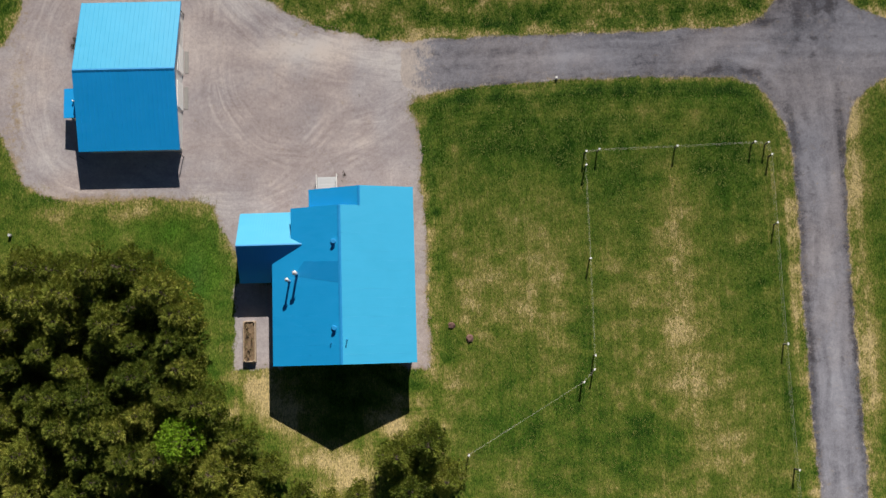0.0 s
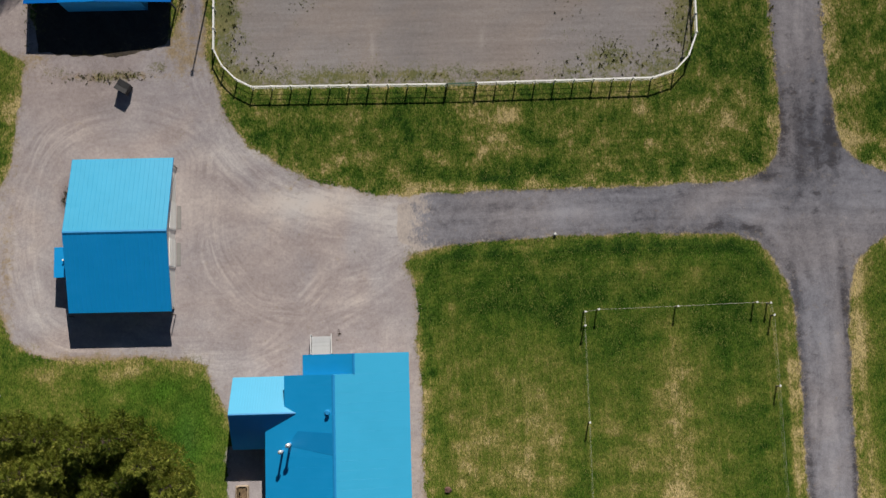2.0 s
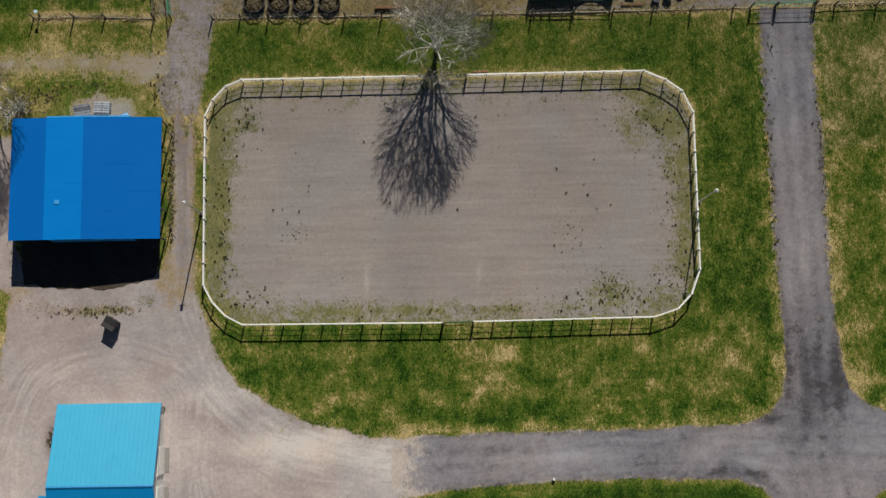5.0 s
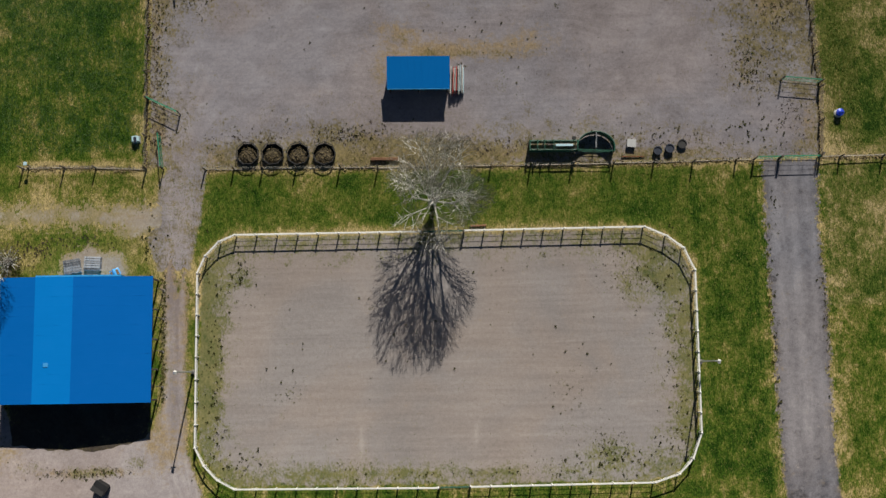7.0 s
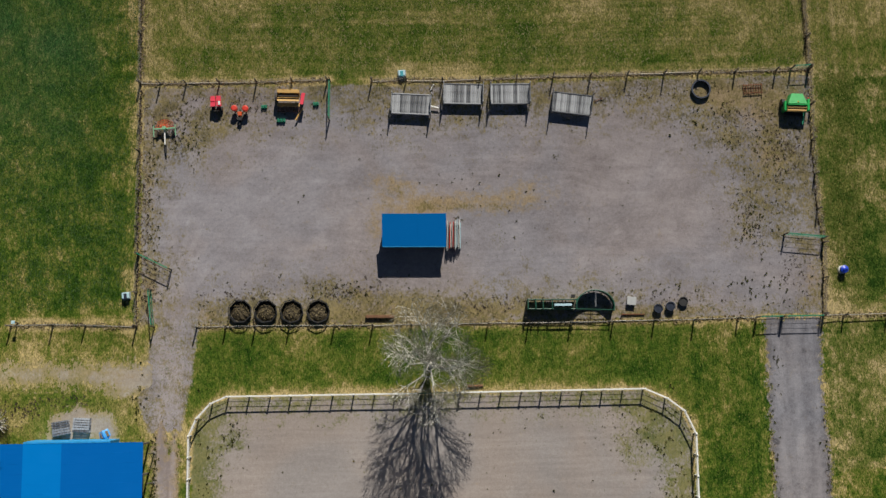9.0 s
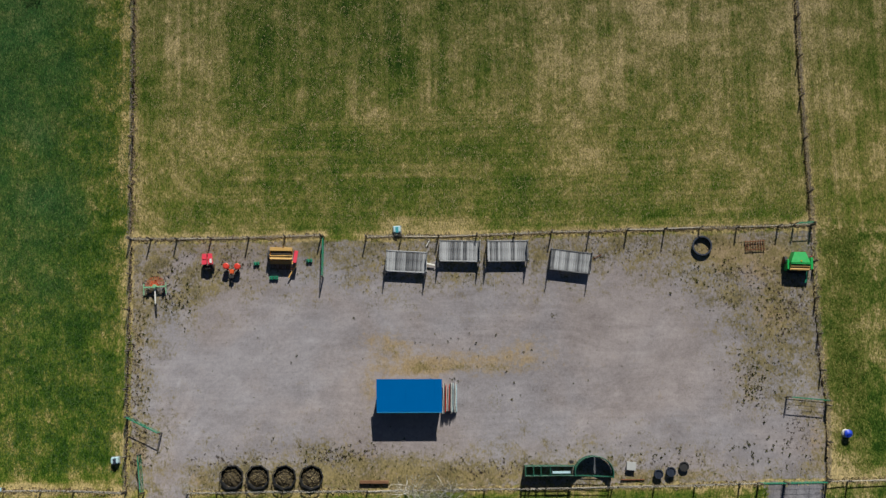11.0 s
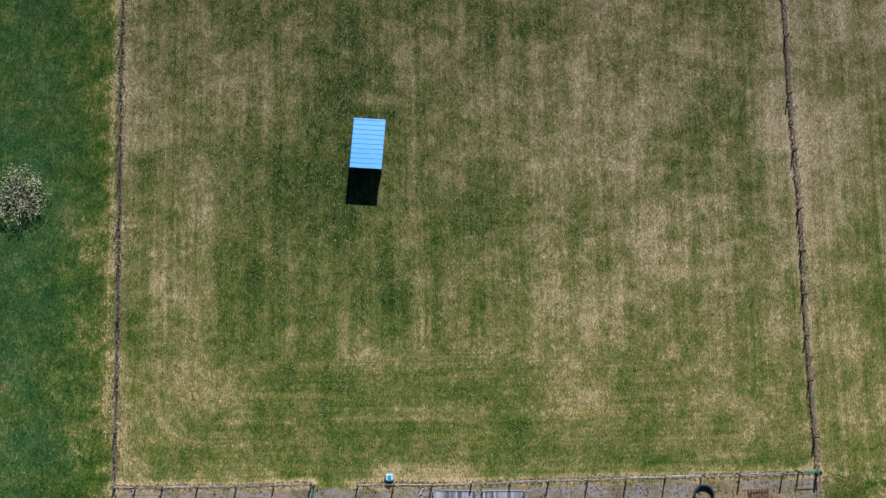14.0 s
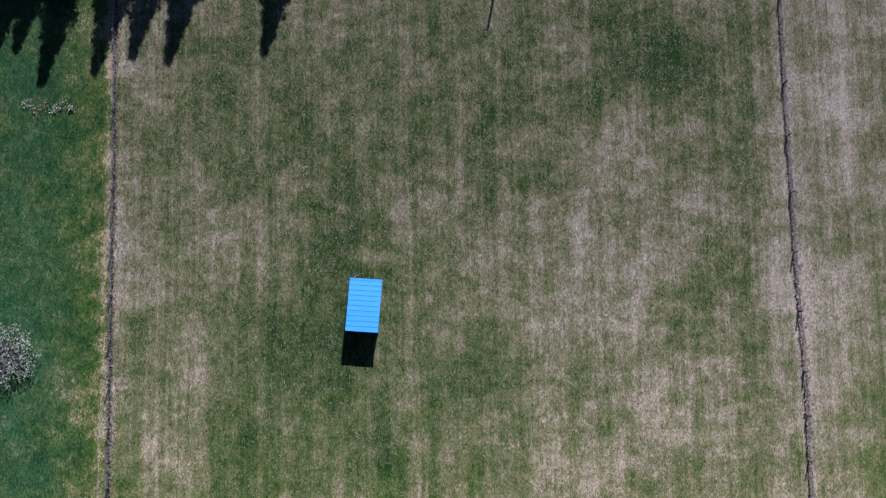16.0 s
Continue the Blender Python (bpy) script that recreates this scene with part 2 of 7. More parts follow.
def bark_material(name, dark, light):
    g = Graph(name)
    p = g.scaled(g.local(), (6.0, 6.0, 1.2))
    n = g.noise(p, 3.0, 5.0, 0.7)
    g.bump(n, 0.5, 0.02)
    return g.done(g.ramp(n, [(0.3, dark), (0.7, light)]), 0.85)


M_GRASS = grass_material()
M_YARD = dirt_material("yard gravel", (0.276, 0.229, 0.222), (0.448, 0.386, 0.374), (0.665, 0.595, 0.547), (0.085, 0.095, 0.028), (0.29, 0.265, 0.115), 0.45, 30.0, (0.35, 0.5, 1.0), None, 0.0, (0.24, 0.195, 0.175), 0.95)
M_ASPHALT = dirt_material("worn asphalt", (0.122, 0.115, 0.128), (0.268, 0.252, 0.270), (0.402, 0.380, 0.398), (0.42, 0.366, 0.342), (0.62, 0.547, 0.49), 0.5, 40.0, (0.9, 0.9, 1.0), (0.055, 0.050, 0.056), 0.0, None, 0.6)
M_SAND = dirt_material("arena sand", (0.270, 0.231, 0.213), (0.366, 0.317, 0.295), (0.475, 0.421, 0.392), (0.075, 0.110, 0.020), (0.27, 0.245, 0.095), 0.34, 22.0, (0.10, 1.4, 1.0), None, 0.45, (0.20, 0.165, 0.145))
M_PADDOCK = dirt_material("paddock dirt", (0.208, 0.180, 0.184), (0.342, 0.306, 0.316), (0.475, 0.430, 0.440), (0.060, 0.056, 0.022), (0.34, 0.275, 0.125), 0.6, 26.0, (0.4, 0.6, 1.0), None, 0.28, (0.13, 0.10, 0.09), 0.6)
# dirt with the barn's shade darkened into its colour
M_BARN_SHADE_DIRT = dirt_material("shade-darkened barn dirt", (0.045, 0.036, 0.030), (0.085, 0.070, 0.058), (0.15, 0.125, 0.10), (0.10, 0.09, 0.035), (0.24, 0.19, 0.10), 0.5)
M_LANE = dirt_material("pale lane", (0.22, 0.185, 0.15), (0.40, 0.345, 0.29), (0.56, 0.50, 0.43), (0.19, 0.175, 0.065), (0.43, 0.35, 0.20), 0.5)
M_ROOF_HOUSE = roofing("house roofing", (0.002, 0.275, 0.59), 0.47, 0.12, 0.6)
# lit copy of the house roofing: the eastern slope's sunlight is in its colour
M_ROOF_HOUSE_LIT = roofing("sunlit house roofing", (0.038, 0.390, 0.655), 0.5, 0.10, 0.4)
M_ROOF_DARKER = roofing("darker house roofing", (0.000, 0.215, 0.49), 0.47, 0.12, 0.6)
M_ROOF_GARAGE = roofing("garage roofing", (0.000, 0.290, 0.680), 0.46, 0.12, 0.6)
# paler copy of the garage roofing, with sunlight mixed into the paint colour
M_ROOF_GARAGE_LIT = roofing("sunlit garage roofing", (0.032, 0.352, 0.575), 0.46, 0.14, 0.6)
M_ROOF_BARN = roofing("barn roofing", (0.000, 0.118, 0.44), 0.6, 0.08, 0.06)
M_ROOF_BARN_NEW = roofing("newer barn roofing", (0.000, 0.182, 0.58), 0.6, 0.08, 0.06)
M_ROOF_SHED = roofing("shed roofing", (0.000, 0.135, 0.44), 0.6, 0.06, 0.06)
M_ROOF_FIELD = roofing("field shelter roofing", (0.05, 0.32, 0.70), 0.4, 0.2, 0.9)
M_WALL_WHITE = plain("white siding", (0.66, 0.66, 0.64), 0.6, 0.0, 0.15)
M_WALL_GREY = plain("grey siding", (0.42, 0.43, 0.44), 0.7, 0.0, 0.15)
M_WALL_BLUE = plain("blue sheet wall", (0.03, 0.33, 0.70), 0.5, 0.0, 0.2)
M_TRIM = plain("blue trim", (0.012, 0.24, 0.54), 0.45, 0.0, 0.15)
M_DARKWOOD = wood("tarred boards", (0.035, 0.028, 0.022), (0.10, 0.085, 0.07))
M_GREYWOOD = wood("silvered planks", (0.048, 0.052, 0.062), (0.40, 0.415, 0.445), 0.85, (9.0, 1.0, 9.0))
M_POST = wood("fence post wood", (0.05, 0.042, 0.035), (0.17, 0.15, 0.125), 0.9, (10.0, 10.0, 1.0))
M_RAIL_OLD = wood("old fence rail", (0.20, 0.17, 0.14), (0.46, 0.41, 0.34))
M_WHITE = plain("white painted rail", (0.74, 0.74, 0.72), 0.5, 0.0, 0.14)
M_PLANTER = wood("planter timber", (0.22, 0.15, 0.10), (0.50, 0.40, 0.29))
M_CONCRETE = plain("concrete", (0.22, 0.21, 0.20), 0.9, 0.0, 0.25, 2.0, 60.0, 0.3)
M_STEEL = plain("galvanised steel", (0.48, 0.50, 0.52), 0.4, 0.7, 0.2)
M_WIRE = plain("fence wire", (0.34, 0.33, 0.30), 0.5, 0.4, 0.1)
M_ROPE = plain("pale fence tape", (0.42, 0.41, 0.32), 0.8, 0.0, 0.1)
M_GREEN = plain("green painted steel", (0.012, 0.20, 0.115), 0.45, 0.0, 0.3, worn=(0.10, 0.07, 0.04))
M_CHUTE = plain("dark green steel", (0.010, 0.085, 0.055), 0.5, 0.0, 0.35, worn=(0.06, 0.045, 0.03))
M_BRIGHT_GREEN = plain("bright green paint", (0.012, 0.34, 0.075), 0.4, 0.0, 0.2)
M_MINT = plain("weathered pale green paint", (0.20, 0.46, 0.27), 0.5, 0.0, 0.35, worn=(0.42, 0.44, 0.38))
M_YELLOW = plain("yellow paint", (0.55, 0.36, 0.03), 0.5, 0.0, 0.25)
M_TAN = plain("faded yellow hopper", (0.62, 0.38, 0.125), 0.6, 0.0, 0.25)
M_RED = plain("red paint", (0.55, 0.035, 0.02), 0.45, 0.0, 0.3)
M_PINK = plain("sun-bleached red", (0.72, 0.05, 0.09), 0.45, 0.0, 0.2)
M_ORANGE = plain("orange red paint", (0.62, 0.09, 0.02), 0.5, 0.0, 0.3)
M_RUST = plain("rusty iron", (0.17, 0.065, 0.028), 0.85, 0.2, 0.45, 4.0, 30.0, 0.4)
M_BLACK = plain("black rubber", (0.016, 0.016, 0.018), 0.7, 0.0, 0.35)
M_DARKBLUE = plain("dark blue plastic", (0.02, 0.028, 0.05), 0.5, 0.0, 0.3)
M_BLUE = plain("blue plastic", (0.012, 0.05, 0.52), 0.4, 0.0, 0.2)
M_LIGHTBLUE = plain("pale blue plastic", (0.40, 0.58, 0.66), 0.45, 0.0, 0.15)
M_TEAL = plain("teal plastic", (0.04, 0.27, 0.33), 0.45, 0.0, 0.2)
M_HAY = plain("old hay", (0.080, 0.062, 0.036), 0.95, 0.0, 0.75, 9.0, 24.0, 0.8)
M_LOG = wood("weathered log", (0.10, 0.045, 0.02), (0.30, 0.16, 0.09))
M_SOIL = plain("planter soil", (0.23, 0.155, 0.09), 0.95, 0.0, 0.6, 5.0, 18.0, 0.8)
M_ROCK = plain("reddish rock", (0.15, 0.082, 0.066), 0.9, 0.0, 0.4, 4.0, 20.0, 0.6)
M_PIPE = plain("pale vent metal", (0.60, 0.61, 0.62), 0.4, 0.3, 0.2)
M_PINE = leaf_material("pine needles", (0.055, 0.092, 0.011), (0.200, 0.240, 0.033), (0.500, 0.480, 0.102), 0.32)
M_PASTURE = leaf_material("pasture blades", (0.030, 0.075, 0.022), (0.085, 0.150, 0.045), (0.230, 0.250, 0.105), 0.35)
M_LAWN = leaf_material("lawn blades", (0.045, 0.085, 0.010), (0.120, 0.165, 0.024), (0.290, 0.270, 0.075), 0.35)
M_FIELD_GRASS = leaf_material("field grass blades", (0.040, 0.075, 0.016), (0.180, 0.172, 0.060), (0.420, 0.350, 0.200), 0.3)
M_TWIG = bark_material("fine twigs", (0.115, 0.112, 0.08), (0.23, 0.22, 0.175))
M_SPRUCE = leaf_material("spruce needles", (0.012, 0.030, 0.010), (0.030, 0.060, 0.018), (0.075, 0.105, 0.03))
M_BUSH = leaf_material("young leaves", (0.09, 0.18, 0.008), (0.23, 0.38, 0.022), (0.40, 0.52, 0.06), 0.4)
M_BLOSSOM = leaf_material("pale blossom", (0.17, 0.20, 0.07), (0.44, 0.44, 0.25), (0.72, 0.69, 0.52), 0.25)
M_WEED = leaf_material("weeds", (0.030, 0.036, 0.010), (0.090, 0.092, 0.026), (0.25, 0.205, 0.08))
M_STRAW = leaf_material("dead grass", (0.13, 0.10, 0.05), (0.28, 0.22, 0.115), (0.42, 0.35, 0.21))
M_TRACE = leaf_material("dark dead stalks and fence shade", (0.020, 0.015, 0.012), (0.055, 0.040, 0.032), (0.17, 0.135, 0.10))
M_GREEN_WEED = leaf_material("green weeds", (0.060, 0.085, 0.012), (0.155, 0.175, 0.035), (0.33, 0.30, 0.095), 0.3)
M_FRINGE = leaf_material("brown fence-row stalks", (0.12, 0.088, 0.070), (0.29, 0.23, 0.185), (0.50, 0.42, 0.33))
M_BARK = bark_material("pine bark", (0.05, 0.035, 0.025), (0.16, 0.12, 0.085))
M_PALE_BARK = bark_material("pale bark", (0.50, 0.485, 0.455), (0.84, 0.825, 0.79))


# ---- mesh tools ----
class Build:
    """Collects vertices and faces of one part."""

    def __init__(self):
        self.v, self.f = [], []

    def put(self, verts, faces):
        n = len(self.v)
        self.v.extend(tuple(p) for p in verts)
        self.f.extend(tuple(i + n for i in face) for face in faces)
        return self

    def box(self, size, at=(0, 0, 0), turn=(0, 0, 0), bevel=0.012):
        """A box with chamfered edges; size in full lengths."""
        hx, hy, hz = (s / 2 for s in size)
        b = min(bevel, hx * 0.45, hy * 0.45, hz * 0.45)
        m = pose(*at, *turn)
        v, index = [], {}
        for sx in (-1, 1):
            for sy in (-1, 1):
                for sz in (-1, 1):
                    for k, p in enumerate(((hx, hy - b, hz - b), (hx - b, hy, hz - b), (hx - b, hy - b, hz))):
                        index[sx, sy, sz, k] = len(v)
                        v.append(m @ Vector((sx * p[0], sy * p[1], sz * p[2])))
        f = []

        def quad(keys):
            f.append(tuple(index[k] for k in keys))

        for s in (-1, 1):
            quad([(s, a, c, 0) for a, c in ((-1, -1), (1, -1), (1, 1), (-1, 1))][::s])
            quad([(a, s, c, 1) for a, c in ((-1, -1), (-1, 1), (1, 1), (1, -1))][::s])
            quad([(a, c, s, 2) for a, c in ((-1, -1), (1, -1), (1, 1), (-1, 1))][::s])
        for s in (-1, 1):
            for r in (-1, 1):
                quad([(s, r, -1, 0), (s, r, -1, 1), (s, r, 1, 1), (s, r, 1, 0)][::s * r])
                quad([(s, -1, r, 0), (s, 1, r, 0), (s, 1, r, 2), (s, -1, r, 2)][::s * r])
                quad([(-1, s, r, 1), (-1, s, r, 2), (1, s, r, 2), (1, s, r, 1)][::s * r])
                for q in (-1, 1):
                    quad([(s, r, q, 0), (s, r, q, 1), (s, r, q, 2)][::s * r * q])
        return self.put(v, f)

    def tube(self, p0, p1, r0, r1=None, sides=8, caps=True):
        r1 = r0 if r1 is None else r1
        p0, p1 = Vector(p0), Vector(p1)
        d = (p1 - p0).normalized()
        a = d.cross(Vector((0, 0, 1)) if abs(d.z) < 0.95 else Vector((1, 0, 0))).normalized()
        b = d.cross(a)
        ring = [(math.cos(2 * math.pi * i / sides), math.sin(2 * math.pi * i / sides)) for i in range(sides)]
        v = [p0 + (a * c + b * s) * r0 for c, s in ring] + [p1 + (a * c + b * s) * r1 for c, s in ring]
        f = [(i, (i + 1) % sides, sides + (i + 1) % sides, sides + i) for i in range(sides)]
        if caps:
            f += [tuple(range(sides))[::-1], tuple(range(sides, 2 * sides))]
        return self.put(v, f)

    def path(self, pts, r, sides=6):
        """One bent tube through pts."""
        pts = [Vector(p) for p in pts]
        rings = []
        for i, p in enumerate(pts):
            d = (pts[min(i + 1, len(pts) - 1)] - pts[max(i - 1, 0)]).normalized()
            a = d.cross(Vector((0, 0, 1)) if abs(d.z) < 0.95 else Vector((1, 0, 0))).normalized()
            b = d.cross(a)
            rings += [p + (a * math.cos(2 * math.pi * k / sides) + b * math.sin(2 * math.pi * k / sides)) * r for k in range(sides)]
        f = [(i * sides + k, i * sides + (k + 1) % sides, (i + 1) * sides + (k + 1) % sides, (i + 1) * sides + k) for i in range(len(pts) - 1) for k in range(sides)]
        f += [tuple(range(sides))[::-1], tuple(range((len(pts) - 1) * sides, len(pts) * sides))]
        return self.put(rings, f)

    def slab(self, pts, thick):
        """A flat plate: pts (counter-clockwise from above) on top, its underside thick lower."""
        n = len(pts)
        v = [tuple(p) for p in pts] + [(p[0], p[1], p[2] - thick) for p in pts]
        f = [tuple(range(n)), tuple(range(n, 2 * n))[::-1]]
        f += [(i, n + i, n + (i + 1) % n, (i + 1) % n) for i in range(n)]
        return self.put(v, f)

    def wall(self, profile, a, b, thick):
        """An upright wall from a to b (x, y); profile is a list of (share of length, height); thick to the left of a to b."""
        a, b = Vector((*a, 0)), Vector((*b, 0))
        side = Vector((-(b - a).y, (b - a).x, 0)).normalized() * thick
        top = [a.lerp(b, s) + Vector((0, 0, h)) for s, h in profile]
        pts = [a, b] + top[::-1]
        n = len(pts)
        v = pts + [p + side for p in pts]
        f = [tuple(range(n)), tuple(range(n, 2 * n))[::-1]]
        f += [(i, n + i, n + (i + 1) % n, (i + 1) % n) for i in range(n)]
        return self.put(v, f)

    def ring(self, r0, r1, z0, z1, sides=24, at=(0, 0), turn=0.0):
        """An upright hollow ring."""
        v = []
        for r, z in ((r1, z0), (r1, z1), (r0, z1), (r0, z0)):
            for i in range(sides):
                w = 2 * math.pi * i / sides + turn
                v.append((at[0] + r * math.cos(w), at[1] + r * math.sin(w), z))
        f = []
        for k in range(4):
            for i in range(sides):
                j = (i + 1) % sides
                f.append((k * sides + i, k * sides + j, (k + 1) % 4 * sides + j, (k + 1) % 4 * sides + i))
        return self.put(v, f)

    def mesh(self, name, material):
        me = bpy.data.meshes.new(name)
        me.from_pydata(self.v, [], self.f)
        me.materials.append(material)
        me.validate()
        me.update()
        return me


def thing(name, at, turn, label, category, group="", kind=""):
    ob = new(name)
    ob.empty_display_size = 0.3
    ob.matrix_world = pose(*at, 0, 0, turn)
    return tagged(ob, label, category, group, kind)


def part(name, build, material, parent, label=""):
    ob = new(name, build.mesh(name, material))
    ob.parent = parent
    return tagged(ob, label) if label else ob


def piece(name, me, parent, m):
    ob = new(name, me)
    ob.parent = parent
    ob.matrix_basis = m
    return ob


def single(name, build, material, label, category, at=(0, 0, 0), turn=0.0, group="", kind=""):
    ob = new(name, build.mesh(name, material))
    ob.matrix_world = pose(*at, 0, 0, turn)
    return tagged(ob, label, category, group, kind)


def smooth(ob):
    for p in ob.data.polygons:
        p.use_smooth = True
    return ob


# ---- the ground: one sheet of grass, and bare surfaces laid into it ----
def outline_distance(x, y, poly):
    """Signed distance to a closed outline, negative inside."""
    best, inside = np.full(x.shape, 1e9), np.zeros(x.shape, bool)
    for (ax, ay), (bx, by) in zip(poly, poly[1:] + poly[:1]):
        dx, dy = bx - ax, by - ay
        t = np.clip(((x - ax) * dx + (y - ay) * dy) / (dx * dx + dy * dy + 1e-12), 0, 1)
        best = np.minimum(best, np.hypot(x - ax - t * dx, y - ay - t * dy))
        inside ^= ((ay > y) != (by > y)) & (x < dx * (y - ay) / (by - ay if by != ay else 1e-12) + ax)
    return np.where(inside, -best, best)


def line_distance(x, y, pts):
    best = np.full(x.shape, 1e9)
    for (ax, ay), (bx, by) in zip(pts, pts[1:]):
        dx, dy = bx - ax, by - ay
        t = np.clip(((x - ax) * dx + (y - ay) * dy) / (dx * dx + dy * dy + 1e-12), 0, 1)
        best = np.minimum(best, np.hypot(x - ax - t * dx, y - ay - t * dy))
    return best


def wavy(x, y, size, seed):
    """Smooth random waves between about -1 and 1."""
    rng = np.random.default_rng(seed)
    out = np.zeros(x.shape)
    for k in range(9):
        w, ph = rng.uniform(0, 2 * math.pi), rng.uniform(0, 2 * math.pi)
        s = size * rng.uniform(0.5, 1.6)
        out += np.sin((x * math.cos(w) + y * math.sin(w)) * 2 * math.pi / s + ph + 1.3 * np.sin((x * math.sin(w) - y * math.cos(w)) * 4.1 / s))
    return out / 4.5


def blobs(x, y, rows):
    """Sum of soft spots (x, y, radius x, radius y, amount)."""
    out = np.zeros(x.shape)
    for bx, by, rx, ry, a in rows:
        q = ((x - bx) / rx) ** 2 + ((y - by) / ry) ** 2
        out += a * np.exp(-q * 1.2)
    return out


def sheet(name, material, xs, ys, keep, height, attrs, label, category):
    """A ground sheet over the grid xs, ys; keep(cell centres), height(x, y) and named attributes are arrays."""
    gx, gy = np.meshgrid(xs, ys)
    nx = len(xs)
    j, i = np.nonzero(keep)
    a = j * nx + i
    quads = np.stack([a, a + 1, a + nx + 1, a + nx], 1)
    used, back = np.unique(quads, return_inverse=True)
    co = np.stack([gx.ravel()[used], gy.ravel()[used], height.ravel()[used]], 1)
    me = bpy.data.meshes.new(name)
    me.from_pydata(co.tolist(), [], back.reshape(-1, 4).tolist())
    me.materials.append(material)
    for key, values in attrs.items():
        me.attributes.new(key, "FLOAT", "POINT").data.foreach_set("value", values.ravel()[used].astype(np.float32))
    me.update()
    me.polygons.foreach_set("use_smooth", np.ones(len(me.polygons), bool))
    return tagged(new(name, me), label, category, "", "structure")


def patch(name, material, poly, step, ragged, seed, label, category, weed, tone, rise=0.03, straw=(), rim=0.0, fray=0.5, lines=()):
    """A bare surface inside poly that frays into the grass round it; it rises a little from the grass at its edge."""
    px, py = [p[0] for p in poly], [p[1] for p in poly]
    xs = np.arange(min(px) - 1.6, max(px) + 1.6, step)
    ys = np.arange(min(py) - 1.6, max(py) + 1.6, step)
    gx, gy = np.meshgrid(xs, ys)
    d = outline_distance(gx, gy, poly)
    d = d + ragged * (0.5 * wavy(gx, gy, 3.5, seed) + 0.16 * wavy(gx, gy, 1.1, seed + 1))
    soft = fray(gx, gy) if callable(fray) else fray + 0 * gx
    cell = (d[:-1, :-1] < 1.3) | (d[1:, 1:] < 1.3)
    low = 0.004 + 0.2 * rise
    z = low + (rise - low) * np.clip(0.4 - d, 0, 1)
    state = grass_state(gx, gy)
    state.update({"weed": weed(gx, gy, d), "tone": tone(gx, gy, d), "edge": -d, "fray": soft, "straw": blobs(gx, gy, straw) + rim * np.exp(np.clip(d, -60, 0) / 0.4)})
    if lines:
        run = np.min([line_distance(gx, gy, line) for line in lines], 0)
        state.update({"run": run + 0.35 * wavy(gx, gy, 11.0, seed + 5), "worn": np.exp(-(run / 2.8) ** 2) * np.clip(0.55 + 0.6 * wavy(gx, gy, 9.0, seed + 6), 0, 1)})
    return sheet(name, material, xs, ys, cell, z, state, label, category)


ROAD = [(-3.8, 31.9), (-1.7, 32.6), (7.8, 32.8), (18.9, 32.9), (30.0, 33.1), (32.0, 33.5), (33.4, 34.0), (34.6, 35.8), (35.2, 38.2), (35.2, 41.6), (34.95, 45.6),
        (34.9, 53.0), (34.8, 60.6), (34.7, 67.0), (34.75, 74.9), (40.3, 74.9), (40.0, 67.3), (40.4, 61.0), (40.2, 54.0), (40.1, 47.2), (40.4, 43.2),
        (40.7, 39.2), (41.3, 36.4), (42.9, 34.7), (46.0, 33.4), (60.0, 33.0), (90.0, 33.0), (90.0, 27.6), (60.0, 27.6), (46.0, 27.6), (43.3, 26.2),
        (41.8, 24.4), (41.0, 21.5), (40.7, 17.9), (40.45, 11.0), (40.45, 4.0), (40.57, -4.3), (40.66, -14.0), (40.9, -40.0), (36.3, -40.0), (35.88, -14.0)]
ROAD += [(35.6, -8.5), (35.5, -1.4), (35.44, 6.9), (35.5, 15.4), (35.3, 20.5), (34.8, 23.0), (33.4, 25.6), (32.1, 26.9), (29.7, 27.8), (24.2, 28.0),
         (18.7, 28.06), (13.2, 28.0), (7.7, 27.8), (2.2, 27.4), (-1.4, 26.8), (-3.8, 27.5)]
YARD = [(-0.6, 32.65), (-2.4, 32.4), (-5.4, 32.7), (-8.7, 33.5), (-12.0, 34.5), (-15.4, 36.1), (-18.1, 38.1), (-19.8, 40.1), (-20.7, 41.9), (-21.1, 43.6),
        (-22.0, 45.8), (-22.5, 47.6), (-22.6, 54.5), (-22.7, 63.0), (-22.5, 62.0), (-22.9, 66.4), (-23.5, 62.6), (-24.3, 67.0),
        (-25.3, 63.0), (-25.2, 61.0), (-25.0, 55.0), (-25.5, 49.6), (-29.0, 48.5), (-33.0, 48.3),
        (-36.0, 48.4), (-39.0, 48.8), (-40.2, 52.0), (-40.4, 63.0), (-43.0, 63.4), (-44.0, 54.0), (-47.5, 52.5), (-43.5, 48.9), (-40.9, 47.2), (-41.1, 44.0), (-41.6, 40.0), (-42.0, 36.8)]
YARD += [(-43.5, 33.5), (-47.0, 31.0), (-46.5, 27.0), (-44.0, 24.3), (-42.7, 21.6), (-41.5, 18.7), (-38.0, 17.2), (-33.6, 16.9), (-29.7, 17.1), (-24.6, 16.8),
         (-22.2, 16.2), (-22.0, 14.2), (-21.2, 12.8), (-20.2, 11.3), (-18.0, 10.5), (-10.0, 8.0), (-5.0, 0.6), (-3.4, -0.5), (-1.3, -0.4), (-1.2, 2.4),
         (-1.5, 5.8), (-1.3, 10.8), (-1.46, 14.7), (-1.9, 18.2), (-1.5, 21.6), (-2.1, 24.5), (-2.9, 25.7), (-2.1, 26.5), (-0.6, 26.9)]
PATIO = [(-20.5, 8.5), (-20.55, 4.0), (-20.5, -0.1), (-15.5, -0.1), (-15.5, 8.5)]
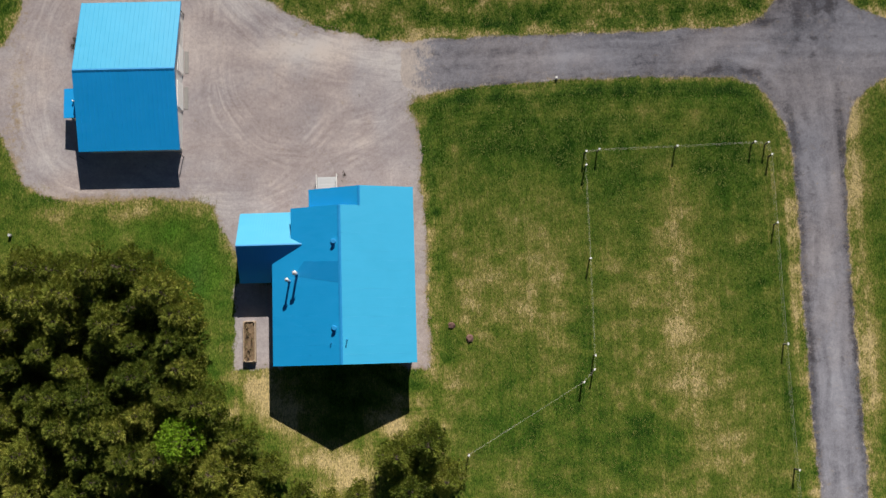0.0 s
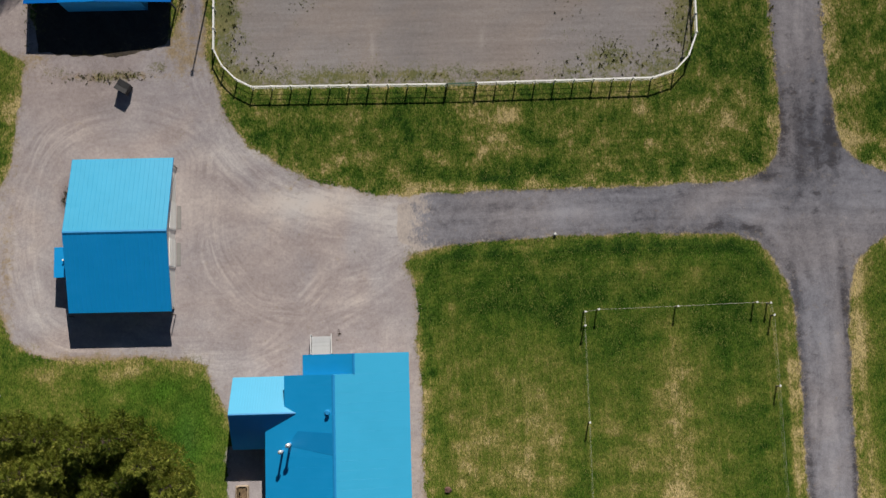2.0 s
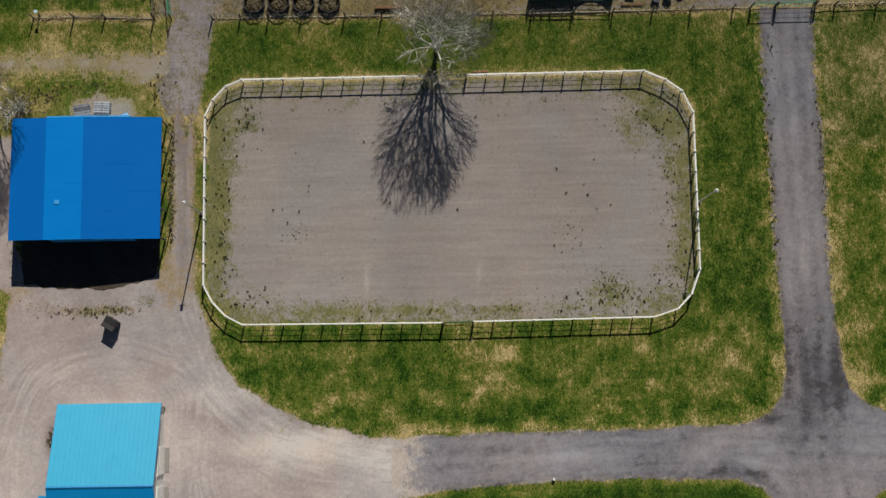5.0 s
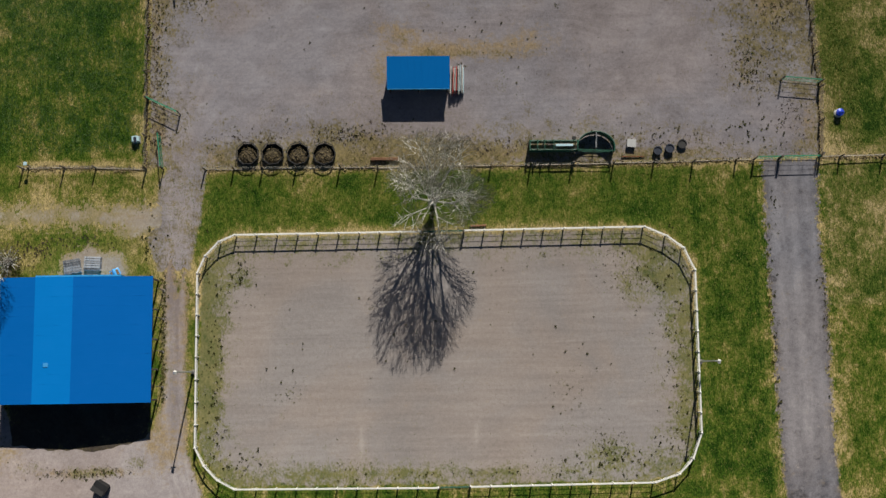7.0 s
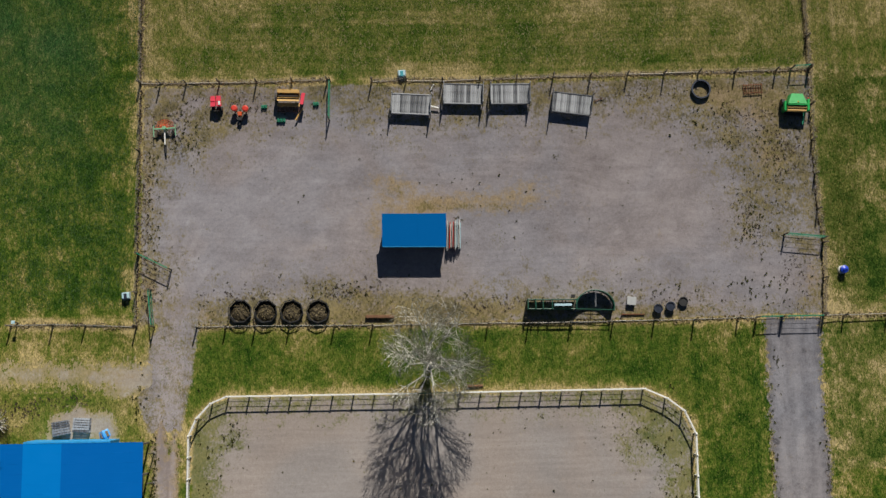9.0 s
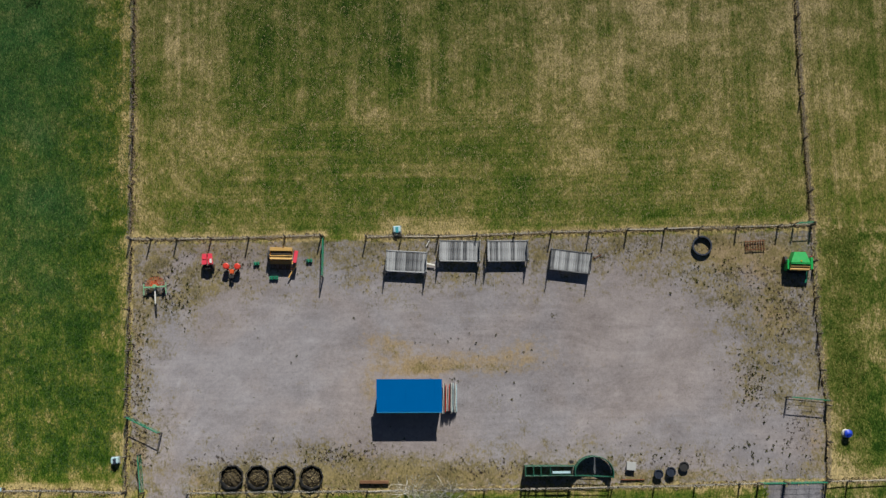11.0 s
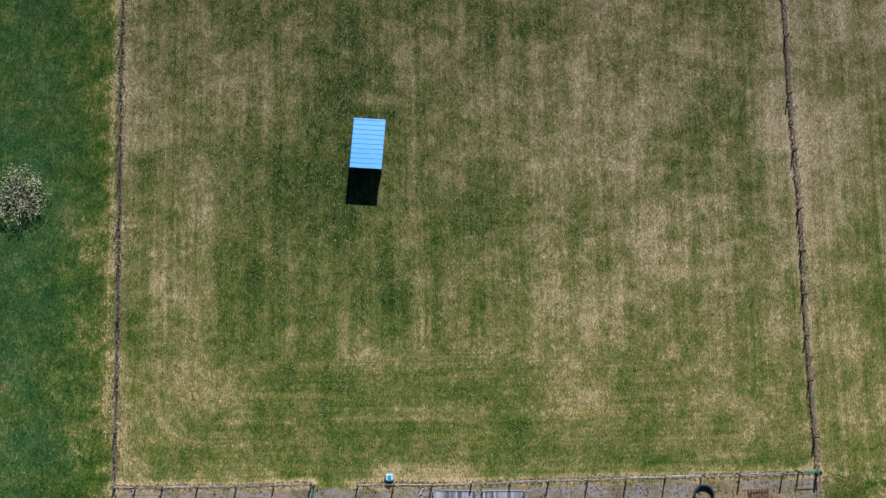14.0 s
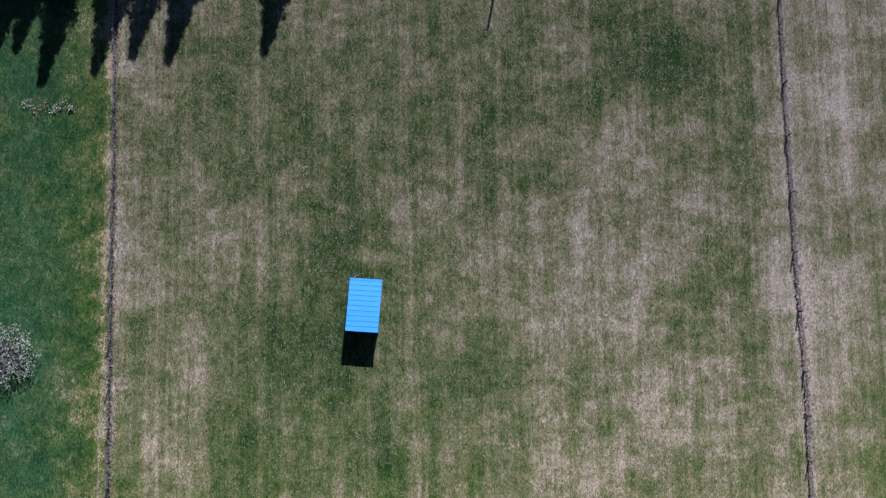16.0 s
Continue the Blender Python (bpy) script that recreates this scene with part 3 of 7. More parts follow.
ARENA = [(-17.7, 68.1), (-19.3, 67.5), (-20.6, 66.2), (-21.3, 64.5), (-21.4, 56.4), (-21.4, 47.7), (-20.5, 46.0), (-19.2, 44.7), (-17.6, 43.9), (1.8, 43.7),
         (22.4, 43.7), (24.7, 44.4), (26.0, 45.8), (26.9, 48.2), (27.0, 55.9), (27.1, 63.8), (26.1, 66.0), (24.5, 67.2), (22.4, 68.1), (1.0, 68.1)]
SAND = [(-18.2, 65.4), (-19.2, 62.6), (-19.6, 58.0), (-19.9, 52.0), (-19.8, 47.6), (-17.6, 45.4), (3.0, 44.5), (20.0, 44.6), (23.2, 46.4), (24.6, 50.0),
        (25.0, 56.0), (24.0, 60.2), (21.5, 63.6), (18.5, 66.2), (4.6, 67.0), (-15.0, 67.1)]
PADDOCK = [(-26.6, 75.4), (-24.9, 75.3), (-25.7, 72.8), (-25.9, 70.0), (-26.8, 68.0), (-25.5, 64.8), (-22.3, 64.8), (-21.7, 68.8), (-21.2, 72.1), (-20.8, 75.15), (-4.0, 75.0), (12.0, 75.0), (28.0, 75.0), (34.0, 75.1), (40.6, 75.2), (40.9, 82.3), (40.5, 92.5), (40.6, 99.3),
           (30.0, 99.2), (15.0, 99.1), (0.0, 99.0), (-8.0, 99.2), (-15.0, 99.2), (-26.6, 99.2), (-26.6, 92.0), (-26.6, 85.0), (-26.5, 82.5)]
BARE = [(-23.9, 75.2), (-25.0, 70.0), (-24.8, 63.5), (-22.8, 63.5), (-22.1, 70.0), (-21.4, 75.2), (-18.3, 77.6), (-8.0, 78.2), (-1.6, 77.0), (11.3, 77.4), (20.7, 77.2), (34.1, 75.5), (37.0, 76.0), (39.6, 77.7), (39.0, 80.6),
        (34.2, 84.0), (32.1, 89.3), (31.6, 91.0), (30.0, 92.8), (26.1, 95.2), (21.6, 95.9), (13.5, 95.5), (-1.3, 95.2), (-7.0, 95.9), (-12.8, 95.4), (-17.9, 94.6),
        (-21.3, 92.6), (-23.6, 91.8), (-24.7, 89.8), (-26.0, 85.2), (-25.4, 82.9), (-23.4, 81.2), (-24.0, 78.9)]
CROSS = [(-60.0, 71.9), (-40.5, 71.5), (-37.2, 71.6), (-32.2, 71.4), (-27.7, 71.6), (-25.0, 71.6), (-25.0, 68.6), (-28.2, 68.4), (-32.1, 69.5), (-37.1, 69.8), (-60.0, 70.0)]
APRON = [(-35.2, 67.1), (-32.0, 67.5), (-29.2, 66.9), (-28.6, 64.0), (-35.2, 64.0)]
FOREST = [(-64.0, 14.0), (-41.5, 12.2), (-35.2, 12.6), (-29.4, 12.3), (-25.4, 10.2), (-23.4, 7.0), (-22.0, 3.9), (-22.3, 0.6), (-20.9, -2.6), (-17.4, -6.2), (-14.9, -9.0),
          (-10.4, -10.4), (-7.6, -8.8), (-4.8, -5.0), (-1.2, -4.8), (1.6, -7.4), (1.8, -13.0), (0.0, -40.0), (-64.0, -40.0)]
FENCE_S_W = [(-39.2, 75.5), (-35.05, 75.5), (-31.9, 75.4), (-26.9, 75.1)]
FENCE_S = [(-20.95, 75.0), (-18.1, 75.0), (-15.2, 75.0), (-11.85, 74.95), (-7.45, 74.9), (-3.7, 74.85), (0.1, 74.85), (3.9, 74.85), (7.6, 74.85), (11.6, 74.8), (15.7, 74.8),
           (19.85, 74.8), (23.9, 74.8), (27.8, 74.8), (32.1, 74.9), (33.9, 74.9)]
FENCE_S_E = [(40.5, 75.0), (42.5, 75.0), (46.8, 75.0), (51.0, 75.0)]
FENCE_N_W = [(-26.9, 99.7), (-24.9, 99.65), (-22.3, 99.6), (-18.9, 99.6), (-15.2, 99.6), (-11.6, 99.65), (-8.0, 99.7)]
FENCE_N = [(-3.55, 99.5), (-0.1, 99.5), (3.6, 99.4), (7.35, 99.4), (11.1, 99.5), (14.8, 99.6), (18.55, 99.6), (22.3, 99.7), (26.0, 99.7), (29.5, 99.75), (33.2, 99.75), (37.3, 99.8), (40.6, 99.9)]
FENCE_W = [(-26.9, 75.2), (-26.95, 78.5), (-26.85, 82.35), (-26.95, 85.0), (-26.9, 88.7), (-26.9, 92.7), (-26.9, 96.2), (-26.9, 99.7)]
FENCE_E = [(40.6, 75.2), (40.8, 78.7), (41.0, 82.2), (40.65, 85.6), (40.6, 89.1), (40.55, 92.6), (40.6, 96.2), (40.65, 99.9)]
FIELD_W = [(-26.95, 99.8), (-26.95, 104.8), (-26.95, 109.9), (-27.0, 115.5), (-27.05, 121.1), (-27.1, 125.4), (-27.15, 129.7), (-27.15, 134.1), (-27.2, 138.5), (-27.25, 144.5), (-27.35, 152.5), (-27.5, 160.8), (-27.6, 168.0), (-27.7, 176.0)]
FIELD_E = [(40.6, 99.8), (40.6, 103.2), (40.45, 108.6), (40.4, 113.0), (40.4, 117.0), (40.5, 121.3), (40.5, 125.5), (40.35, 131.4), (40.2, 137.2), (40.25, 143.2), (40.2, 149.0), (40.2, 154.4), (40.3, 163.3), (40.4, 176.0)]

def grass_state(gx, gy):
    """What grows at each place: how dry, even, mown, fresh, lush or hay-like the grass is."""
    d_road, d_yard = outline_distance(gx, gy, ROAD), outline_distance(gx, gy, YARD)
    d_arena, d_bare = outline_distance(gx, gy, ARENA), outline_distance(gx, gy, PADDOCK)
    d_cross = outline_distance(gx, gy, CROSS)
    field = (gx > -27) & (gx < 40.5) & (gy > 99.6)
    dry = np.full(gx.shape, 0.40)
    dry = np.where(gy < 33, 0.39, dry)
    dry = np.where((gy > 33) & (gy < 75) & (gx > -22) & (gx < 35), 0.365, dry)
    dry = np.where((gy > 67) & (gy < 75) & (gx > -22) & (gx < 35), 0.40, dry)
    dry = np.where((gx > 40) & (gy > 34), 0.45, dry)
    dry = np.where((gx > 40.5) & (gy > 76) & (gy < 100), 0.37, dry)
    dry = np.where((gx > 40.5) & (gy > 99), 0.60, dry)
    dry = np.where(field, 0.466 + 0.02 * np.clip((gy - 124) / 14, 0, 1) + 0.06 * np.clip((116 - gy) / 8, 0, 1) + np.clip((gy - 140) / 20, 0, 1) * 0.03, dry)
    dry = np.where((gx < -27) & (gy > 76), 0.30 + 0.05 * np.exp(-((gy - 100) / 12) ** 2) + 0.13 * np.clip((gx + 34) / 6, 0, 1) * np.clip((gy - 90) / 14, 0, 1), dry)
    dry = np.where((gx < -22) & (gy > 64) & (gy < 76), 0.57, dry)
    for d, amount, width in ((d_road, 0.30, 0.35), (d_road, 0.10, 1.6), (d_yard, 0.36, 0.7), (d_arena, 0.25, 0.5), (d_bare, 0.25, 0.5), (d_cross, 0.3, 0.9)):
        dry += amount * np.exp(-np.clip(d, 0, 50) / width) * (0.75 + 0.45 * wavy(gx, gy, 5.0, 3))
    for line in (FENCE_S_W, FENCE_S, FENCE_S_E, FENCE_N_W, FENCE_N):
        dry += 0.45 * np.exp(-(line_distance(gx, gy, line) / 0.55) ** 2)
    for line in (FIELD_W, FIELD_E, FENCE_W, FENCE_E):
        dry += 0.28 * np.exp(-(line_distance(gx, gy, line) / 0.8) ** 2)
    dry += 0.09 * wavy(gx, gy, 14.0, 11) + 0.06 * wavy(gx, gy, 5.0, 12)
    dry += blobs(gx, gy, [(22.0, 18.4, 8.0, 1.8, -0.12), (22.0, 24.4, 9.5, 1.5, 0.13), (4.0, 24.0, 3.0, 2.0, 0.10), (33.0, 20.0, 0.9, 6.0, 0.12), (9.6, 10.4, 2.8, 4.2, 0.20), (23.6, 12.5, 2.4, 5.0, 0.21), (22.6, 3.0, 2.6, 5.5, 0.20), (26.0, -8.0, 4.5, 5.0, 0.28),
                          (20.0, 9.0, 5.5, 10.0, 0.05), (6.5, 10.0, 6.0, 9.0, 0.11), (3.2, 4.5, 2.5, 4.0, 0.06), (27.0, 0.0, 5.0, 10.0, 0.06), (12.0, 4.0, 13.0, 9.0, 0.08), (18.5, -8.0, 4.5, 3.6, -0.26), (14.5, 2.0, 1.6, 14.0, -0.06), (15.0, 22.0, 12.0, 4.0, -0.12), (30.5, 10.0, 1.6, 9.0, -0.08), (10.0, -8.0, 4.0, 5.0, -0.16),
                          (28.0, 15.0, 3.0, 4.0, -0.16), (17.5, 15.0, 3.4, 4.0, -0.12), (7.0, 22.0, 6.0, 2.5, -0.12), (5.0, -6.0, 4.0, 3.0, -0.16)])
    dry += blobs(gx, gy, [(-41.6, 57.0, 1.6, 8.0, 0.36), (-17.9, 3.0, 2.0, 3.0, 0.10), (-18.0, -2.2, 1.7, 2.4, 0.52), (-15.6, -4.8, 1.6, 1.8, 0.56), (-11.6, -8.4, 4.0, 1.6, 0.58), (-5.6, -5.6, 3.0, 1.4, 0.55), (-9.0, -10.6, 4.0, 2.0, 0.5),
                          (-5.0, -3.0, 1.2, 1.2, 0.2), (-24.4, 10.6, 1.5, 3.6, -0.22), (-27.0, 14.6, 3.0, 1.4, -0.14), (-29.0, 15.6, 8.0, 0.8, 0.20), (-38.5, 15.6, 4.0, 1.4, 0.24)])
    dry += blobs(gx, gy, [(5.2, 36.6, 0.7, 0.8, 0.5), (8.4, 40.4, 1.3, 0.8, 0.45), (7.6, 38.0, 0.6, 0.6, 0.35), (21.6, 40.6, 0.9, 0.7, 0.5), (21.8, 37.2, 0.5, 0.7, 0.4),
                          (-9.4, 36.2, 1.5, 0.9, 0.42), (-12.2, 37.0, 1.6, 0.9, 0.34), (16.8, 35.0, 1.4, 0.7, 0.3), (19.0, 41.6, 2.6, 0.8, 0.26), (-4.0, 34.4, 1.2, 0.5, 0.3),
                          (32.7, 50.8, 0.5, 0.6, 0.55), (33.4, 41.0, 0.8, 6.0, -0.12), (29.0, 40.0, 2.0, 3.0, 0.12), (42.6, 40.0, 1.0, 4.0, 0.36), (44.0, 37.0, 1.4, 0.9, 0.4),
                          (41.6, 20.0, 0.7, 9.0, 0.42), (41.8, 0.0, 0.8, 12.0, 0.42), (34.5, 8.0, 0.5, 16.0, 0.35), (33.3, 12.0, 0.5, 10.0, 0.18), (42.0, 62.0, 1.2, 9.0, 0.22)])
    dry += blobs(gx, gy, [(-30.0, 77.0, 3.6, 1.2, 0.34), (-36.0, 76.6, 3.6, 0.8, 0.24), (-28.0, 81.0, 0.8, 5.0, 0.2), (42.0, 78.5, 1.6, 4.5, 0.36), (44.5, 76.0, 4.0, 0.8, 0.34),
                          (-36.0, 68.3, 3.0, 1.6, -0.14), (-33.0, 68.4, 3.0, 1.0, -0.16), (-38.6, 66.8, 2.2, 2.0, 0.16), (-24.6, 101.4, 1.5, 1.6, 0.34), (-26.0, 104.0, 0.9, 4.0, 0.22),
                          (-0.3, 101.0, 2.2, 1.0, 0.25), (5.5, 100.6, 5.0, 0.8, 0.24), (-4.0, 131.0, 7.5, 8.0, -0.20), (-16.0, 136.0, 5.0, 9.0, 0.12), (14.0, 132.0, 9.0, 6.0, 0.12), (-6.0, 117.0, 10.0, 4.0, -0.10), (28.0, 112.0, 8.0, 3.0, -0.10), (-20.0, 119.0, 4.0, 6.0, 0.12), (8.0, 109.0, 9.0, 3.0, -0.08), (24.0, 139.0, 6.0, 8.0, 0.10), (24.0, 124.0, 16.0, 16.0, 0.09), (34.0, 108.0, 5.0, 6.0, 0.08), (5.0, 157.0, 26.0, 10.0, -0.13), (-2.0, 147.0, 14.0, 8.0, -0.08), (43.0, 125.0, 3.0, 26.0, 0.10), (26.0, 119.0, 12.0, 6.0, 0.06), (-20.0, 150.0, 6.0, 10.0, -0.06), (18.0, 113.0, 12.0, 8.0, 0.07), (-22.0, 108.0, 4.0, 8.0, 0.10), (36.0, 140.0, 1.6, 26.0, -0.18), (38.6, 132.0, 1.4, 30.0, 0.14), (-14.0, 124.0, 5.0, 7.0, -0.12), (8.0, 128.0, 5.0, 7.0, -0.08),
                          (-2.6, 137.6, 1.6, 0.8, 0.26), (28.0, 158.0, 6.0, 6.0, -0.36), (-8.0, 130.0, 2.5, 4.0, -0.14), (1.0, 141.0, 4.0, 2.0, 0.12), (12.0, 120.0, 1.0, 3.0, -0.2), (-12.0, 112.0, 3.0, 1.0, -0.14), (3.0, 148.0, 2.0, 2.0, -0.16), (30.0, 116.0, 3.0, 3.0, -0.16), (33.0, 145.0, 1.0, 16.0, -0.14), (21.0, 121.0, 1.2, 2.6, -0.24), (26.0, 112.0, 5.0, 4.0, -0.10), (26.0, 112.0, 16.0, 9.0, 0.06), (-10.0, 149.0, 20.0, 13.0, -0.09), (26.0, 119.0, 18.0, 13.0, 0.06), (-6.0, 131.0, 9.0, 9.0, -0.09), (17.0, 117.0, 9.0, 7.0, 0.07), (36.0, 120.0, 5.0, 16.0, 0.08), (-23.0, 121.0, 4.0, 12.0, 0.09)])
    dry += 0.26 * np.exp(-((gx + 28.0) / 0.35) ** 2) * (gy > 101)
    # mowing rows: straight up the field, bending round along its near end
    near_end = (gy - 99.7) + 12.0 * np.clip(gy - 110.5, 0, None)
    sides = np.minimum(gx + 27.0, 40.5 - gx)
    blend = np.clip(0.5 + 0.5 * (near_end - sides) / 5.0, 0, 1)
    across = np.where(field, near_end * (1 - blend) + sides * blend - 5.0 * blend * (1 - blend), 0.0)
    across = np.where(field & (sides > 0), across + 60.0 * (gx > 6.75) * (near_end > sides), across)
    rim = np.minimum(d_road, d_yard)
    across = np.where(field, across, np.where((gy < 75) & (gx > -22) & (rim < 5.0 + 0.6 * wavy(gx, gy, 6.0, 19)), rim, gx))
    # the lawns round the yard: a lush mown ring just inside their straw rim
    lawn = (gy < 44.5) & (gx > -22) & (gx < 36)
    dry = np.where(lawn, dry - 0.045 + 0.09 * np.clip((22.0 - gy) / 5.0, 0, 1) - 0.15 * np.exp(-((rim - 1.7 - 0.3 * wavy(gx, gy, 7.0, 23)) / 0.55) ** 2), dry)
    dry += np.where(lawn, 0.10 * wavy(gx * 0.4, gy, 2.4, 29) + 0.085 * (gy > 33), 0)
    dry = np.where(lawn & (gy < 30), dry - 0.04 * np.clip((gy - 17.0) / 4.0, 0, 1), dry)
    uneven = np.where(gy < 75, 0.66, 0.85)
    uneven = np.where(field | ((gx > 40.5) & (gy > 75)), 0.84, uneven)
    uneven = np.where((gx > 40.5) & (gy > 100), 0.7, uneven)
    uneven = np.where((gx > 40.5) & (gy > 76) & (gy < 100) | ((gx < -27) & (gy > 76)), 1.25, uneven)
    uneven = np.where((gy > 33) & (gy < 44), 1.1, uneven)
    uneven = np.where((gy > 68) & (gy < 75), 0.95, uneven)
    uneven = np.where((gx > 27) & (gy > 34) & (gy < 75), 1.2, uneven)
    uneven += 0.4 * np.exp(-np.clip(np.minimum(d_road, d_yard), 0, 50) / 1.2)
    mown = np.where(field | ((gx > 40.5) & (gy > 99)), 0.50, 0.10)
    mown = np.where((gx < -27.2) & (gy > 76), 0.24, mown)
    mown = np.where((gy < 44) & (gx > -22) & (gx < 35), 0.35, mown)
    mown = np.where((gx > 27) & (gy > 34) & (gy < 75), 0.32, mown)
    fresh = np.clip(blobs(gx, gy, [(-23.2, 9.5, 2.6, 4.5, 1.2), (-28.0, 13.9, 5.0, 1.4, 0.8), (-22.6, 1.0, 0.8, 2.0, 0.5), (28.0, 25.6, 4.0, 0.6, 0.5), (8.0, 15.0, 3.0, 5.0, 0.22), (6.0, -5.0, 5.0, 4.0, 0.3), (-16.0, 44.0, 5.0, 1.5, 0.3)]) * (0.8 + 0.5 * wavy(gx, gy, 3.0, 17)), 0, 0.9)
    dry += 0.5 * np.exp(-(outline_distance(gx, gy, ARENA) / 0.75) ** 2) * (gy > 60)
    lush = np.clip((-28.6 - gx) / 6.5, 0, 1) * np.clip((gy - 88) / 14, 0, 1) * (0.72 + 0.28 * wavy(gx, gy, 9.0, 5))
    lush += blobs(gx, gy, [(-38.0, 127.0, 6.0, 7.0, 0.5), (-40.0, 88.0, 14.0, 10.0, 0.10), (-24.2, 9.0, 1.2, 3.4, 0.25)])
    hay = np.where((gy > 99.6) & (gx > -27.2), np.clip((gy - 104) / 38, 0.12, 1), 0.0) + np.where((gx > 40.5) & (gy > 60) & (gy < 99.6), 0.3, 0)
    return {"dry": np.clip(dry, 0, 1.1), "mown": mown, "uneven": uneven, "fresh": fresh, "across": across, "lush": np.clip(lush, 0, 1), "hay": np.clip(hay, 0, 1)}


# grass: fine cells over the place, growing outwards to the horizon
far = [60, 90, 140, 220, 400, 800, 1600]
xs = np.concatenate([[-48 - f for f in far[::-1]], np.arange(-48, 56.01, 0.4), [56 + f for f in far]])
ys = np.concatenate([[-22 - f for f in far[::-1]], np.arange(-22, 182.01, 0.4), [182 + f for f in far]])
gx, gy = np.meshgrid(xs, ys)
ground = sheet("ground", M_GRASS, xs, ys, np.ones((len(ys) - 1, len(xs) - 1), bool), 0.003 * wavy(gx, gy, 9.0, 8) - 0.004, grass_state(gx, gy),
               "grass, green with dry straw-coloured patches and mown streaks", "grass")


def tracks(x, y, lines, gauge, amount):
    """Worn wheel lines: bands of alternating tone that follow the lines."""
    out = np.zeros(x.shape)
    for k, line in enumerate(lines):
        d = line_distance(x, y, line) + 0.25 * wavy(x, y, 7.0, 90 + k)
        out = np.maximum(out, np.exp(-(d / (gauge * 1.9)) ** 2) * (0.45 + 0.55 * np.cos(d * 2 * math.pi / gauge)))
    return amount * out


def bend(pts, n=10):
    """A smooth line through pts."""
    out = []
    q = [pts[0]] + pts + [pts[-1]]
    for a, b, c, d in zip(q, q[1:], q[2:], q[3:]):
        for i in range(n):
            t = i / n
            out.append(tuple(0.5 * (2 * b[k] + (c[k] - a[k]) * t + (2 * a[k] - 5 * b[k] + 4 * c[k] - d[k]) * t * t + (3 * b[k] - a[k] - 3 * c[k] + d[k]) * t ** 3) for k in (0, 1)))
    return out + [pts[-1]]


YARD_TRACKS = [bend(p) for p in ([(0.0, 30.6), (-7.0, 31.2), (-13.5, 33.2), (-18.5, 36.8), (-21.5, 41.5), (-23.6, 48.0), (-23.9, 60.0), (-23.6, 70.0), (-22.6, 76.0)],
                                 [(-1.0, 28.6), (-8.0, 29.2), (-15.0, 31.0), (-20.0, 35.0), (-24.5, 40.0), (-31.0, 41.6), (-37.5, 39.5), (-40.2, 33.0), (-40.3, 25.0), (-37.5, 19.6), (-30.0, 18.3)],
                                 [(-3.0, 25.8), (-7.0, 22.4), (-12.5, 20.6), (-18.0, 21.6), (-21.8, 26.0), (-22.4, 32.0), (-22.0, 37.0)],
                                 [(-1.6, 27.2), (-5.0, 25.0), (-10.0, 23.6), (-15.0, 18.6), (-20.0, 16.8), (-30.0, 17.8)])]


PADDOCK_TRACKS = [bend(p) for p in ([(-23.6, 64.0), (-23.2, 76.0), (-20.0, 82.0), (-12.0, 87.0), (0.0, 91.0), (14.0, 91.0), (24.0, 88.0)],
                                    [(-23.2, 76.0), (-21.0, 86.0), (-16.0, 92.0)], [(5.0, 80.0), (14.0, 81.0), (22.0, 84.0), (27.0, 90.0)])]


ROAD_TRACKS = [bend(p) for p in ([(-4.0, 30.2), (10.0, 30.4), (25.0, 30.6), (45.0, 30.6), (80.0, 30.4)], [(38.3, -30.0), (38.2, 0.0), (38.0, 18.0), (37.6, 30.0), (37.8, 45.0), (37.6, 60.0), (37.6, 74.0)],
                                 [(10.0, 30.0), (28.0, 30.0), (34.5, 27.0), (37.6, 18.0), (38.0, 5.0)])]


def edge_weed(width, amount):
    return lambda x, y, d: amount * np.exp(-np.clip(-d, 0, 60) / width)


road = patch("road", M_ASPHALT, ROAD, 0.3, 0.28, 21, "worn grey asphalt farm road with dark patches and crumbling edges", "road", lambda x, y, d: 0.42 * np.exp(-np.clip(-d, 0, 60) / 0.35) + 1.15 * np.clip(1 - (x + 3.8) / 4.8, 0, 1) * (np.abs(y - 30) < 5),
             lambda x, y, d: blobs(x, y, [(8.0, 31.0, 3.5, 0.5, -0.16), (22.0, 30.2, 3.0, 0.8, -0.20), (28.5, 28.8, 2.0, 0.7, -0.24), (33.2, 33.6, 1.4, 0.9, -0.34),
                                          (37.6, 37.5, 3.6, 7.0, -0.30), (31.8, 28.2, 1.5, 0.8, -0.26), (37.6, 58.0, 1.6, 10.0, 0.06), (40.2, 37.0, 0.9, 3.0, -0.3),
                                          (38.2, 0.0, 0.9, 18.0, 0.14), (36.0, 0.0, 0.5, 18.0, -0.22), (40.2, 0.0, 0.5, 20.0, -0.26), (14.0, 30.4, 12.0, 0.7, 0.08), (2.0, 30.0, 2.0, 1.5, -0.1),
                                          (35.6, 20.0, 0.5, 6.0, -0.25), (40.4, 21.0, 0.5, 5.0, -0.2), (37.5, 50.0, 2.2, 4.0, 0.06), (20.0, 28.5, 14.0, 0.5, -0.14)])
             - 0.16 * np.exp(-np.clip(-d, 0, 50) / 0.5) + tracks(x, y, ROAD_TRACKS, 1.7, 0.2) * (0.7 + 0.4 * wavy(x, y, 5.0, 78)) - 0.03, 0.042, (), 0.22, lambda x, y: 0.32 + 0.75 * np.clip((y - 42) / 6, 0, 1), ROAD_TRACKS)
